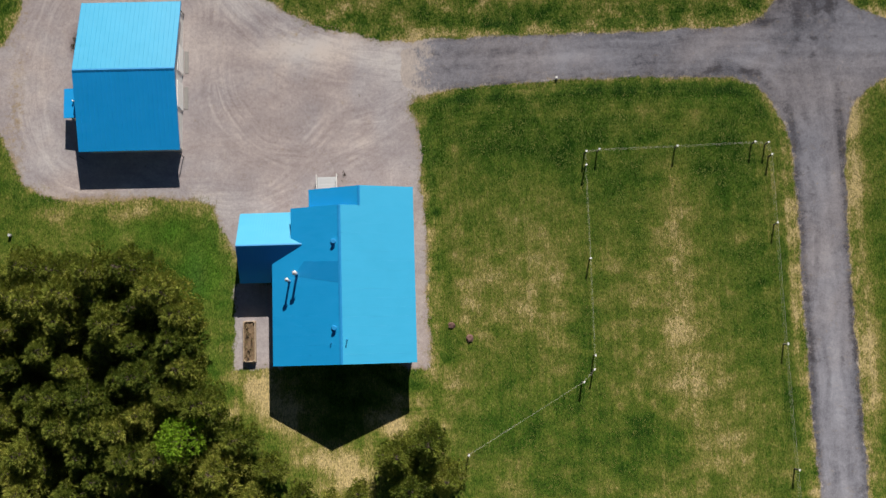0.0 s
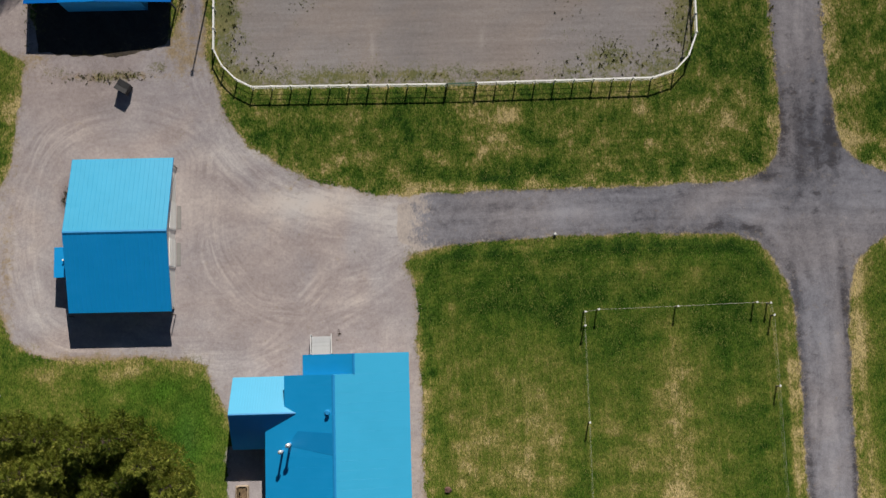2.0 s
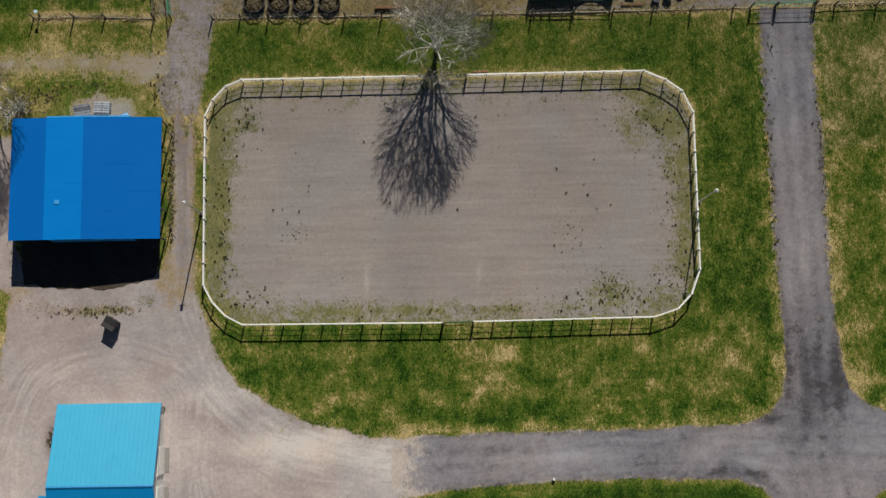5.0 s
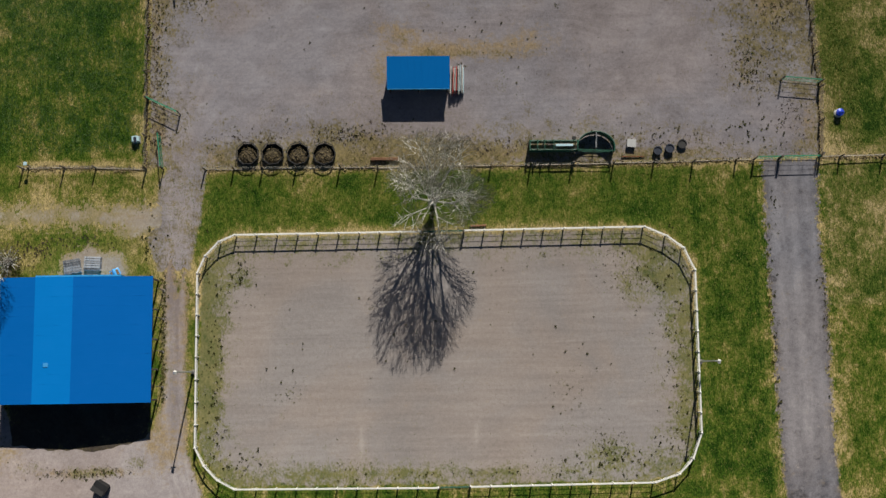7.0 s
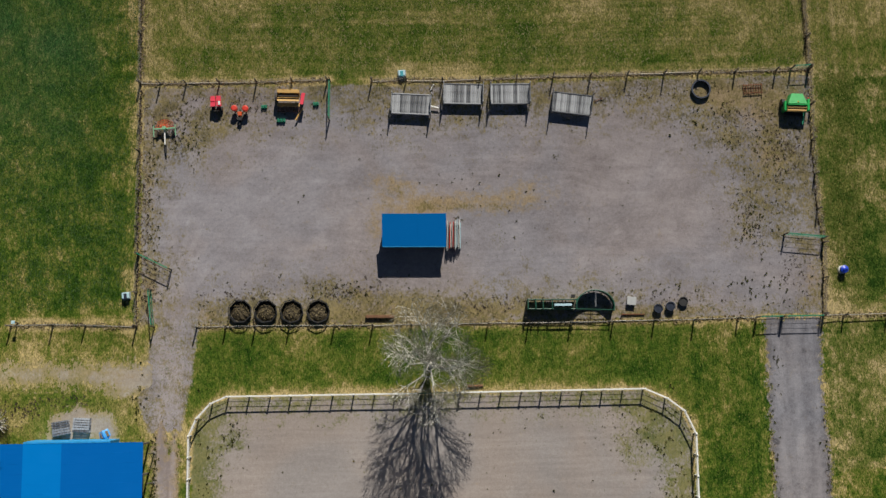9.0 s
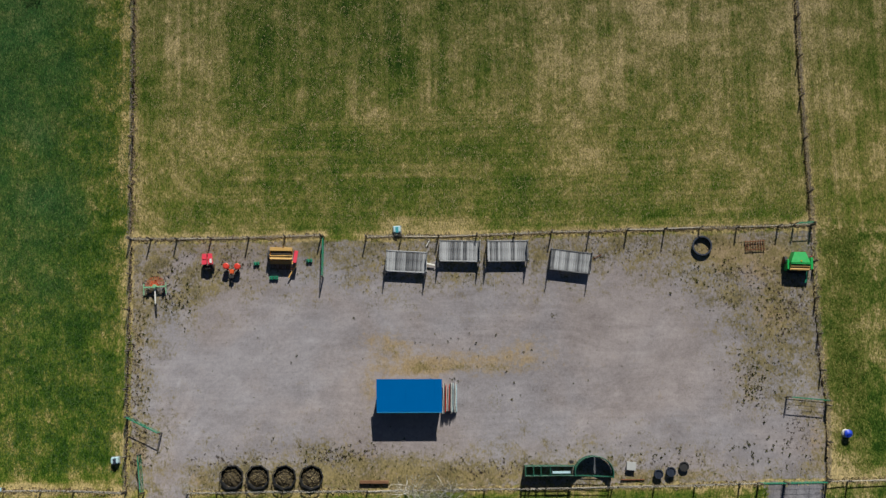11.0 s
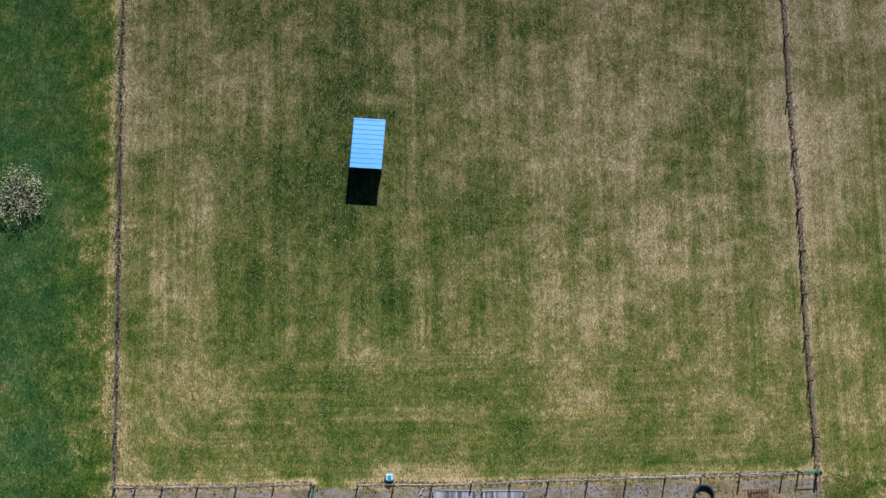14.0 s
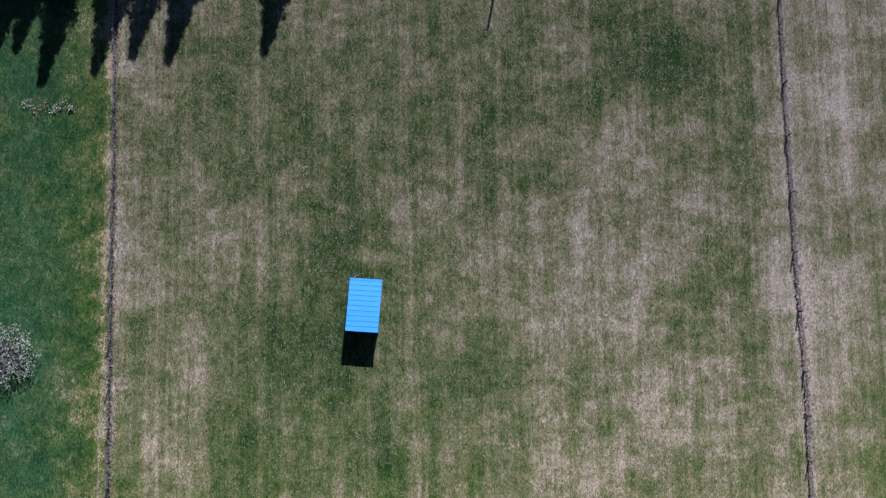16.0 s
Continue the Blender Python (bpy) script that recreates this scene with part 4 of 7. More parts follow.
yard = patch("gravel_yard", M_YARD, YARD, 0.2, 0.3, 31, "pale tan and grey gravel yard with curving tyre tracks", "gravel", lambda x, y, d: 0.40 * np.exp(-np.clip(-d, 0, 60) / 0.7) + blobs(x, y, [(-32.0, 45.5, 4.6, 0.65, 0.60), (-37.6, 46.2, 1.2, 0.6, 0.45), (-27.4, 46.3, 1.2, 0.6, 0.45), (-23.9, 57.0, 0.28, 10.0, 0.16), (-25.0, 57.0, 0.5, 9.0, 0.32), (-22.6, 57.0, 0.3, 9.0, 0.22), (-36.6, 32.8, 0.6, 1.0, 0.3), (-12.0, 22.0, 0.5, 0.5, 0.1)]),
             lambda x, y, d: blobs(x, y, [(-12.0, 32.0, 7.0, 1.5, 0.36), (-19.0, 37.2, 4.0, 1.6, 0.30), (-24.5, 33.0, 2.0, 3.0, 0.12), (-23.6, 57.0, 1.6, 10.0, -0.10), (-13.0, 25.0, 5.0, 3.5, -0.08), (-10.0, 26.0, 5.5, 4.5, 0.06), (-22.0, 30.0, 2.2, 7.0, 0.05),
                                          (-4.0, 30.0, 3.0, 2.2, 0.28), (-23.8, 58.0, 0.5, 9.0, -0.16), (-24.9, 58.0, 0.4, 9.0, 0.1), (-36.0, 40.0, 5.0, 3.0, 0.05), (-40.0, 25.0, 2.0, 7.0, 0.10),
                                          (-1.8, 10.0, 1.0, 12.0, 0.05), (-12.0, 20.0, 4.0, 1.0, -0.05), (-36.4, 33.0, 0.7, 1.6, -0.5), (-7.0, 22.0, 4.0, 0.5, 0.16), (-23.0, 70.0, 1.5, 5.0, 0.05), (-23.7, 65.0, 3.0, 6.0, -0.24), (-34.0, 43.5, 7.0, 3.0, -0.12)]) + tracks(x, y, YARD_TRACKS, 0.8, 0.14) * (0.5 + 0.7 * wavy(x, y, 5.0, 77)) - 0.04, 0.036,
             [(-24.9, 57.0, 0.8, 11.0, 0.34), (-22.75, 57.0, 0.5, 11.0, 0.30), (-23.8, 58.0, 0.4, 11.0, 0.22), (-24.0, 47.5, 1.6, 2.5, 0.35), (-32.0, 45.5, 6.0, 0.6, 0.46), (-39.5, 47.6, 1.6, 1.6, 0.40), (-26.0, 48.5, 1.5, 2.5, 0.34),
              (-34.0, 17.2, 9.0, 0.7, 0.36), (-42.2, 27.0, 1.2, 9.0, 0.34), (-36.6, 32.9, 0.6, 1.2, 0.34), (-14.0, 33.6, 3.0, 0.6, 0.22), (-26.4, 69.5, 1.2, 3.0, 0.3)], 0.40, lambda x, y: 0.55 + 0.6 * np.clip((y - 60) / 6, 0, 1), YARD_TRACKS)
# covers the ground under the barn and out to its shadow's southern edge
barn_floor = patch("barn_floor", M_BARN_SHADE_DIRT, [(-39.6, 63.8), (-39.8, 48.0), (-36.0, 47.4), (-30.0, 47.4), (-26.2, 48.4), (-26.0, 56.0), (-26.0, 63.8)], 0.3, 0.4, 35, "trampled dirt under the barn, darkened for its shadow", "dirt",
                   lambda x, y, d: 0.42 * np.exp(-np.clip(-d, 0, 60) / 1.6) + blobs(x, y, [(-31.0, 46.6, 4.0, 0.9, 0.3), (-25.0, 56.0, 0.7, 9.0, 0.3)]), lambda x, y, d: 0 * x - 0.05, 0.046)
patio = patch("gravel_patio", M_YARD, PATIO, 0.2, 0.3, 41, "grey gravel strip beside the house", "gravel", edge_weed(0.6, 0.45), lambda x, y, d: 0 * x - 0.06)
lane = patch("side_lane", M_LANE, CROSS, 0.3, 0.7, 51, "faded pale dirt lane overgrown with dry grass", "dirt lane", lambda x, y, d: 0.75 * np.exp(-np.clip(-d, 0, 9) / 0.8) + 0.34 * np.clip((-27.0 - x) / 4, 0, 1), lambda x, y, d: blobs(x, y, [(-39.9, 71.2, 1.6, 0.8, 0.5), (-34.0, 70.6, 5.0, 0.5, 0.2)]), 0.03, [(-33.0, 70.7, 6.0, 0.7, 0.34), (-28.0, 70.0, 2.0, 1.0, 0.3)], 0.0, 2.6)
apron = patch("barn_apron", M_LANE, APRON, 0.25, 1.1, 61, "pale crushed-stone apron behind the barn", "gravel", edge_weed(0.9, 0.85), lambda x, y, d: 0 * x, 0.042, (), 0.0, 1.5)


def arena_weed(x, y, d):
    e = outline_distance(x, y, SAND)
    w = 0.47 + e * 0.14
    return np.clip(w, 0.0, 0.70) - 0.10 * np.clip(x / 12, 0, 1) + blobs(x, y, [(18.2, 47.4, 2.6, 1.8, 0.46), (-20.2, 55.5, 1.3, 8.0, 0.46), (2.0, 44.9, 20.0, 0.5, 0.22), (25.8, 55.0, 1.2, 9.0, 0.20), (18.0, 46.2, 4.0, 1.0, 0.22), (24.0, 65.0, 3.0, 2.5, 0.16), (14.5, 49.0, 2.0, 1.0, 0.22), (20.5, 62.0, 2.6, 2.0, 0.30), (-17.0, 63.5, 2.6, 1.4, 0.28),
                                               (14.6, 53.0, 2.0, 1.0, 0.20), (20.0, 56.2, 0.5, 0.4, 0.3), (-12.6, 53.0, 2.0, 2.2, 0.16), (12.0, 64.0, 2.0, 1.5, 0.18), (20.0, 45.2, 3.0, 0.6, 0.2)])


arena = patch("riding_arena", M_SAND, ARENA, 0.3, 0.2, 71, "harrowed grey-brown sand riding arena with weedy edges", "sand arena", arena_weed,
              lambda x, y, d: blobs(x, y, [(-5.6, 48.0, 0.25, 1.6, 0.35), (5.5, 48.4, 0.3, 1.2, 0.25), (8.0, 45.4, 10.0, 0.5, 0.12), (-13.0, 46.5, 5.0, 1.6, 0.12)]))


def paddock_weed(x, y, d):
    e = outline_distance(x, y, BARE)
    w = 0.46 + e * 0.085
    return np.clip(w, 0.0, 0.62) + blobs(x, y, [(2.0, 86.5, 4.5, 0.7, 0.56), (9.5, 86.4, 4.5, 0.55, 0.5), (-2.0, 88.0, 2.2, 1.2, 0.2), (-12.0, 76.8, 9.0, 1.2, 0.18), (2.0, 76.6, 9.0, 1.4, 0.22), (-3.6, 84.0, 1.0, 2.6, 0.30), (-1.4, 88.4, 1.6, 0.9, 0.34), (-2.0, 77.4, 6.0, 0.8, 0.24),
                                               (8.6, 83.6, 0.9, 1.4, 0.26), (14.0, 83.4, 1.2, 1.4, 0.24), (12.6, 87.0, 1.4, 1.2, 0.14), (-23.8, 97.6, 1.2, 1.2, 0.1), (-20.0, 94.6, 2.0, 1.6, 0.22),
                                               (-13.0, 97.0, 5.0, 1.4, -0.28), (-21.6, 97.4, 1.5, 1.2, -0.3), (34.4, 95.0, 1.0, 3.4, -0.34), (36.0, 78.6, 3.4, 2.2, -0.26), (37.4, 84.6, 2.4, 1.2, -0.2),
                                               (33.2, 83.4, 2.0, 2.4, 0.14), (-8.0, 79.0, 2.0, 0.8, 0.2), (10.6, 90.4, 2.0, 1.6, 0.10)])


paddock = patch("paddock_ground", M_PADDOCK, PADDOCK, 0.3, 0.2, 81, "trampled grey-brown dirt paddock with weedy margins", "dirt paddock", paddock_weed,
                lambda x, y, d: blobs(x, y, [(-19.0, 86.0, 7.0, 6.0, 0.08), (-14.0, 88.0, 2.0, 2.6, -0.06), (22.0, 88.0, 6.0, 4.0, 0.07), (14.0, 84.6, 4.0, 3.0, -0.14), (19.0, 90.0, 5.0, 0.7, -0.10),
                                             (-5.0, 78.6, 9.0, 1.6, -0.10), (-23.4, 71.0, 1.6, 9.0, 0.12), (11.0, 83.6, 1.4, 1.6, 0.12), (-12.0, 97.8, 8.0, 1.6, -0.16), (36.0, 90.0, 3.0, 5.0, -0.14), (-0.5, 91.5, 9.0, 2.2, 0.05)]), 0.026,
                [(1.6, 86.9, 5.0, 1.3, 0.62), (-1.6, 89.0, 2.6, 1.2, 0.52), (9.5, 87.0, 5.0, 1.3, 0.50), (1.0, 86.1, 3.6, 0.4, 0.3), (-3.4, 84.6, 1.0, 2.2, 0.42), (12.0, 88.4, 3.0, 1.4, 0.26), (-9.0, 76.6, 3.0, 1.6, 0.3),
                 (2.0, 75.9, 13.0, 1.1, 0.78), (-14.0, 75.5, 6.0, 0.6, 0.52), (24.0, 75.7, 9.0, 0.7, 0.5), (31.6, 97.5, 3.6, 1.5, 0.66), (37.6, 97.2, 2.4, 1.8, 0.50), (36.6, 90.6, 2.4, 2.0, 0.46), (-25.6, 78.4, 0.9, 2.8, 0.60), (-19.6, 76.2, 1.4, 0.9, 0.55), (-26.0, 90.0, 0.8, 7.0, 0.42), (-18.0, 98.9, 7.0, 0.6, 0.4),
                 (15.0, 98.9, 18.0, 0.5, 0.32), (36.5, 94.5, 3.0, 3.6, 0.40), (32.6, 96.4, 3.6, 2.6, 0.34), (-24.6, 96.6, 2.0, 2.6, 0.34), (34.0, 84.5, 2.0, 3.0, 0.24), (39.8, 78.0, 1.0, 3.0, 0.4), (-4.0, 77.8, 2.6, 1.0, 0.3), (-7.5, 80.0, 1.2, 1.5, 0.2)], 0.0, 0.5, PADDOCK_TRACKS)


# ---- buildings ----
def seams(name, parent, material, e0, e1, r0, r1, pitch, height=0.035, wide=0.05, label=""):
    """Raised ribs of a sheet roof, running from the eave e0-e1 up to the ridge r0-r1."""
    e0, e1, r0, r1 = (Vector(p) for p in (e0, e1, r0, r1))
    n = max(2, int((e1 - e0).length / pitch))
    b = Build()
    for i in range(n + 1):
        s = i / n
        p, q = e0.lerp(e1, s), r0.lerp(r1, s)
        along = (e1 - e0).normalized() * wide / 2
        up = (e1 - e0).cross(r0 - e0).normalized()
        up = up * (height if up.z > 0 else -height)
        v = [p - along, p + along, q + along, q - along]
        v += [x + up - along * 0.35 * k for x, k in zip(v, (-1, 1, 1, -1))]
        b.put(v, [(0, 1, 5, 4), (1, 2, 6, 5), (2, 3, 7, 6), (3, 0, 4, 7), (4, 5, 6, 7)])
    ob = part(name, b, material, parent, label)
    ob["kind"] = "stuff"
    return ob


def ridge_cap(parent, material, a, b, wide=0.30):
    a, b = Vector(a), Vector(b)
    side = Vector((-(b - a).y, (b - a).x, 0)).normalized() * wide / 2
    drop = Vector((0, 0, 0.07))
    up = Vector((0, 0, 0.05))
    v = [a - side - drop + up, a + up, a + side - drop + up, b - side - drop + up, b + up, b + side - drop + up]
    v += [p - Vector((0, 0, 0.03)) for p in v]
    f = [(0, 1, 4, 3), (1, 2, 5, 4), (6, 9, 10, 7), (7, 10, 11, 8), (0, 3, 9, 6), (2, 8, 11, 5), (0, 6, 7, 1), (1, 7, 8, 2), (3, 4, 10, 9), (4, 5, 11, 10)]
    return part("ridge_cap", Build().put(v, f), material, parent)


# the house: a long gable, a narrower north end and a steep wing
house = thing("house", (0, 0, 0), 0, "single-storey farmhouse with a bright blue sheet-metal gable roof and side wing", "house")
RX, RZ = -9.4, 5.95


def west(x):
    return RZ - 0.373 * (RX - x)


def east(x):
    return RZ - 0.355 * (x - RX)


part("roof", Build().slab([(RX, 0.2, RZ), (-2.5, 0.2, east(-2.5)), (-2.5, 15.05, east(-2.5)), (RX, 15.05, RZ)], 0.10), M_ROOF_HOUSE_LIT, house, "eastern roof slope in a lighter, sunlit blue")
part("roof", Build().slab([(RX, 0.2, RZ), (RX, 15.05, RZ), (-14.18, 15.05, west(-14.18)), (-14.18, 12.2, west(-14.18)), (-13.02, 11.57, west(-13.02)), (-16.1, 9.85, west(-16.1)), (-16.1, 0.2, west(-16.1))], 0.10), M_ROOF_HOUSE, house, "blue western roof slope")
part("roof_sheet", Build().slab([(RX - 0.12, 7.75, west(RX - 0.12) + 0.012), (RX - 0.12, 9.75, west(RX - 0.12) + 0.012), (-12.9, 9.95, west(-12.9) + 0.012), (-13.9, 8.6, west(-13.9) + 0.012)], 0.01), M_ROOF_DARKER, house, "slightly darker blue patch of roof sheets")
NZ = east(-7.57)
part("roof", Build().slab([(-7.57, 15.05, NZ), (-2.5, 15.05, east(-2.5)), (-2.5, 16.95, east(-2.5)), (-7.57, 16.95, NZ)], 0.10), M_ROOF_HOUSE_LIT, house, "north end of the eastern roof in the same sunlit blue")
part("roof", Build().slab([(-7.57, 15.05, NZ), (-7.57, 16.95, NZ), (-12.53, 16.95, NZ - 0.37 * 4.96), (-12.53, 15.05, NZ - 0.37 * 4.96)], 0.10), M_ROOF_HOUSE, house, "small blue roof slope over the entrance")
part("roof", Build().slab([(-19.35, 11.57, 4.60), (-13.05, 11.57, 4.60), (-13.3, 12.2, 4.17), (-14.12, 12.2, 4.17), (-14.12, 15.0, 2.25), (-19.35, 15.0, 2.25)][::-1], 0.09), M_ROOF_GARAGE_LIT, house, "steep wing roof slope in the sunlit pale blue")
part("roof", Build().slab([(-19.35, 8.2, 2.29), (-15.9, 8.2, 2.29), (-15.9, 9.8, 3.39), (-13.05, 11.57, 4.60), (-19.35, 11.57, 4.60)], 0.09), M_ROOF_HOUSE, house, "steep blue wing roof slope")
seams("seams", house, M_ROOF_HOUSE_LIT, (-2.5, 0.2, east(-2.5)), (-2.5, 15.05, east(-2.5)), (RX, 0.2, RZ), (RX, 15.05, RZ), 0.85, 0.003, 0.03)
seams("seams", house, M_ROOF_HOUSE, (-16.1, 0.2, west(-16.1)), (-16.1, 9.4, west(-16.1)), (RX, 0.2, RZ), (RX, 9.4, RZ), 0.85, 0.003, 0.03)
seams("seams", house, M_ROOF_HOUSE, (-14.18, 12.3, west(-14.18)), (-14.18, 15.05, west(-14.18)), (RX, 12.3, RZ), (RX, 15.05, RZ), 0.85, 0.003, 0.03)
seams("seams", house, M_ROOF_GARAGE_LIT, (-19.35, 15.0, 2.25), (-14.3, 15.0, 2.25), (-19.35, 11.57, 4.60), (-14.3, 11.57, 4.60), 0.25, 0.010)
seams("seams", house, M_ROOF_HOUSE, (-19.35, 8.2, 2.29), (-16.2, 8.2, 2.29), (-19.35, 11.57, 4.60), (-16.2, 11.57, 4.60), 0.25, 0.010)
ridge_cap(house, M_TRIM, (RX, 0.2, RZ), (RX, 15.05, RZ))
ridge_cap(house, M_TRIM, (-7.57, 15.05, NZ), (-7.57, 16.95, NZ), 0.24)
ridge_cap(house, M_TRIM, (-19.35, 11.57, 4.60), (-13.1, 11.57, 4.60), 0.24)
W = 0.25
part("wall", Build().wall([(0, west(-15.5) - 0.12), (0.5 * 6.1 / 6.3, RZ - 0.12), (1, east(-3.0) - 0.12)], (-15.5, 0.65), (-3.0, 0.65), W), M_WALL_GREY, house, "plain grey gable wall")
part("wall", Build().wall([(0, east(-3.0) - 0.12), (1, east(-3.0) - 0.12)], (-3.0, 0.65), (-3.0, 16.5), W), M_WALL_GREY, house)
part("wall", Build().wall([(0, east(-3.0) - 0.12), (0.5, NZ - 0.12), (1, NZ - 0.37 * 4.5 - 0.12)], (-3.0, 16.5), (-12.1, 16.5), W), M_WALL_GREY, house)
part("wall", Build().wall([(0, 3.4), (1, 3.4)], (-12.1, 16.5), (-12.1, 14.7), W), M_WALL_GREY, house)
part("wall", Build().wall([(0, 4.95), (0.353, RZ - 0.14), (1, 4.15)], (-7.0, 14.95), (-13.8, 14.95), W), M_TRIM, house)
part("wall", Build().wall([(0, 4.1), (1, 4.1)], (-13.8, 14.7), (-13.8, 9.2), W), M_WALL_GREY, house)
part("wall", Build().wall([(0, 3.3), (1, 3.3)], (-15.5, 9.6), (-15.5, 0.65), W), M_WALL_GREY, house)
part("wall", Build().wall([(0, 2.2), (0.5, 4.5), (1, 2.2)], (-19.0, 14.7), (-19.0, 8.5), W), M_WALL_GREY, house)
part("wall", Build().wall([(0, 2.35), (1, 2.35)], (-13.8, 14.7), (-19.0, 14.7), W), M_WALL_GREY, house)
part("wall", Build().wall([(0, 2.35), (1, 2.35)], (-19.0, 8.5), (-15.5, 8.5), W), M_WALL_GREY, house)


def chimney_pipe(x, y, tall, r, cap):
    """A vent pipe on the western slope, with a flashing and a rain cap."""
    z = west(x) if x < RX else east(x)
    v = part("vent_pipe", Build().tube((x, y, z - 0.1), (x, y, z + tall), r, r, 10), M_PIPE, house, "pale metal vent pipe")
    part("flashing", Build().tube((x, y, z - 0.06), (x, y, z + 0.10), r * 2.0, r * 1.15, 10), M_TRIM, v)
    b = Build()
    if cap:
        b.tube((x, y, z + tall + 0.03), (x, y, z + tall + 0.12), r * 1.9, r * 1.6, 10)
        b.tube((x, y, z + tall + 0.12), (x, y, z + tall + 0.24), r * 1.9, r * 0.4, 10)
        for k in range(5):
            w = 2 * math.pi * k / 5
            b.tube((x + r * 1.5 * math.cos(w), y + r * 1.5 * math.sin(w), z + tall - 0.12), (x + r * 1.9 * math.cos(w), y + r * 1.9 * math.sin(w), z + tall + 0.08), 0.035, 0.05, 5)
    else:
        b.tube((x, y, z + tall), (x, y, z + tall + 0.05), r * 1.25, r * 1.1, 10)
    part("rain_cap", b, M_PIPE if cap else M_TRIM, v, "pale flared rain cap" if cap else "")


chimney_pipe(-14.35, 8.15, 1.55, 0.10, True)
chimney_pipe(-13.6, 8.75, 1.55, 0.115, True)
chimney_pipe(-9.95, 11.6, 0.35, 0.17, False)
chimney_pipe(-10.0, 3.55, 0.35, 0.17, False)
chimney_pipe(-8.85, 2.45, 0.5, 0.045, False)
chimney_pipe(-10.35, 2.2, 0.22, 0.04, False)

# entrance ramp in front of the house
ramp = thing("entrance_ramp", (-11.1, 18.2, 0), 0, "white-railed wooden entrance landing of pale boards against the house", "deck")
plank = Build().box((1.9, 0.158, 0.035)).mesh("board", M_GREYWOOD)
plank.materials.clear()
plank.materials.append(M_WALL_GREY)
for i in range(11):
    piece("board", plank, ramp, pose(0, -1.2 + 0.165 * i, 0.42 - 0.012 * i, -4.2))
for sx in (-1, 1):
    for y in (-1.1, 0.65):
        part("post", Build().box((0.06, 0.06, 0.85), (sx * 1.0, y, 0.425)), M_WHITE, ramp)
    part("rail", Build().box((0.05, 2.0, 0.04), (sx * 1.0, -0.22, 0.87)), M_WHITE, ramp)
    part("rail", Build().box((0.04, 1.9, 0.04), (sx * 1.0, -0.22, 0.60)), M_WHITE, ramp)

# raised bed beside the house
bed = thing("raised_bed", (-18.9, 2.65, 0), 0, "long raised garden bed of pale timber filled with brown soil", "planter")
for sx in (-1, 1):
    part("side_board", Build().box((0.10, 4.0, 0.55), (sx * 0.56, 0, 0.275), (0, 0, 0), 0.02), M_PLANTER, bed)
    part("end_board", Build().box((1.02, 0.10, 0.55), (0, sx * 1.95, 0.275), (0, 0, 0), 0.02), M_PLANTER, bed)
    for sy in (-1, 1):
        part("corner_post", Build().box((0.12, 0.12, 0.62), (sx * 0.46, sy * 1.84, 0.31)), M_PLANTER, bed)
soil = Build()
rng = random.Random(5)
nx, ny = 7, 20
soil.put([(-0.505 + 1.01 * i / nx, -1.90 + 3.8 * j / ny, 0.42 + rng.uniform(-0.05, 0.05)) for j in range(ny + 1) for i in range(nx + 1)],
         [(j * 8 + i, j * 8 + i + 1, j * 8 + i + 9, j * 8 + i + 8) for j in range(ny) for i in range(nx)])
smooth(part("soil", soil, M_SOIL, bed, "crumbly brown soil with dead stalks"))
for k in range(15):
    stalk = Build()
    x, y = rng.uniform(-0.36, 0.36), -1.65 + 0.235 * k
    for _ in range(9):
        w, r = rng.uniform(0, 2 * math.pi), rng.uniform(0.10, 0.30)
        stalk.tube((x, y, 0.40), (x + r * math.cos(w), y + r * math.sin(w), rng.uniform(0.46, 0.72)), 0.022, 0.012, 4)
    part("dead_plant", stalk, M_STRAW if k % 3 else M_TRACE, bed, "dead tangled stalks")

# the garage
garage = thing("garage", (-30.05, 29.0, 0), -0.4, "white-walled garage with a blue ribbed sheet-metal gable roof", "garage")
GX, GY, GE, GR = 4.90, 7.5, 2.42, 4.65
part("roof", Build().slab([(-GX, 0, GR), (GX, 0, GR), (GX, GY, GE), (-GX, GY, GE)], 0.09), M_ROOF_GARAGE_LIT, garage, "ribbed roof slope in a sunlit pale blue")
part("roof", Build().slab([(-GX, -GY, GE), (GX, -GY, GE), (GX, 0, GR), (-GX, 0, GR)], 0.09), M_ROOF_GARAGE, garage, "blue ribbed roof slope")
seams("seams", garage, M_ROOF_GARAGE_LIT, (-GX, GY, GE), (GX, GY, GE), (-GX, 0, GR), (GX, 0, GR), 0.44, 0.026, 0.06)
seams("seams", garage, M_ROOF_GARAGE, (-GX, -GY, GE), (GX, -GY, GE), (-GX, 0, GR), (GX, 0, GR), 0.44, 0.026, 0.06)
ridge_cap(garage, M_TRIM, (-GX, 0, GR), (GX, 0, GR))
for sy in (-1, 1):
    for sx in (-1, 1):
        part("barge_board", Build().slab([(sx * GX, 0, GR + 0.02), (sx * (GX + 0.04), 0, GR + 0.02), (sx * (GX + 0.04), sy * GY, GE + 0.02), (sx * GX, sy * GY, GE + 0.02)][::sx * sy], 0.2), M_TRIM, garage)
gable = [(0, GE - 0.1), (0.5, GR - 0.12), (1, GE - 0.1)]
part("wall", Build().wall(gable, (GX - 0.35, -GY + 0.35), (GX - 0.35, GY - 0.35), 0.2), M_WALL_WHITE, garage, "white gable wall with two garage doors")
part("wall", Build().wall(gable, (-GX + 0.35, GY - 0.35), (-GX + 0.35, -GY + 0.35), 0.2), M_WALL_WHITE, garage)
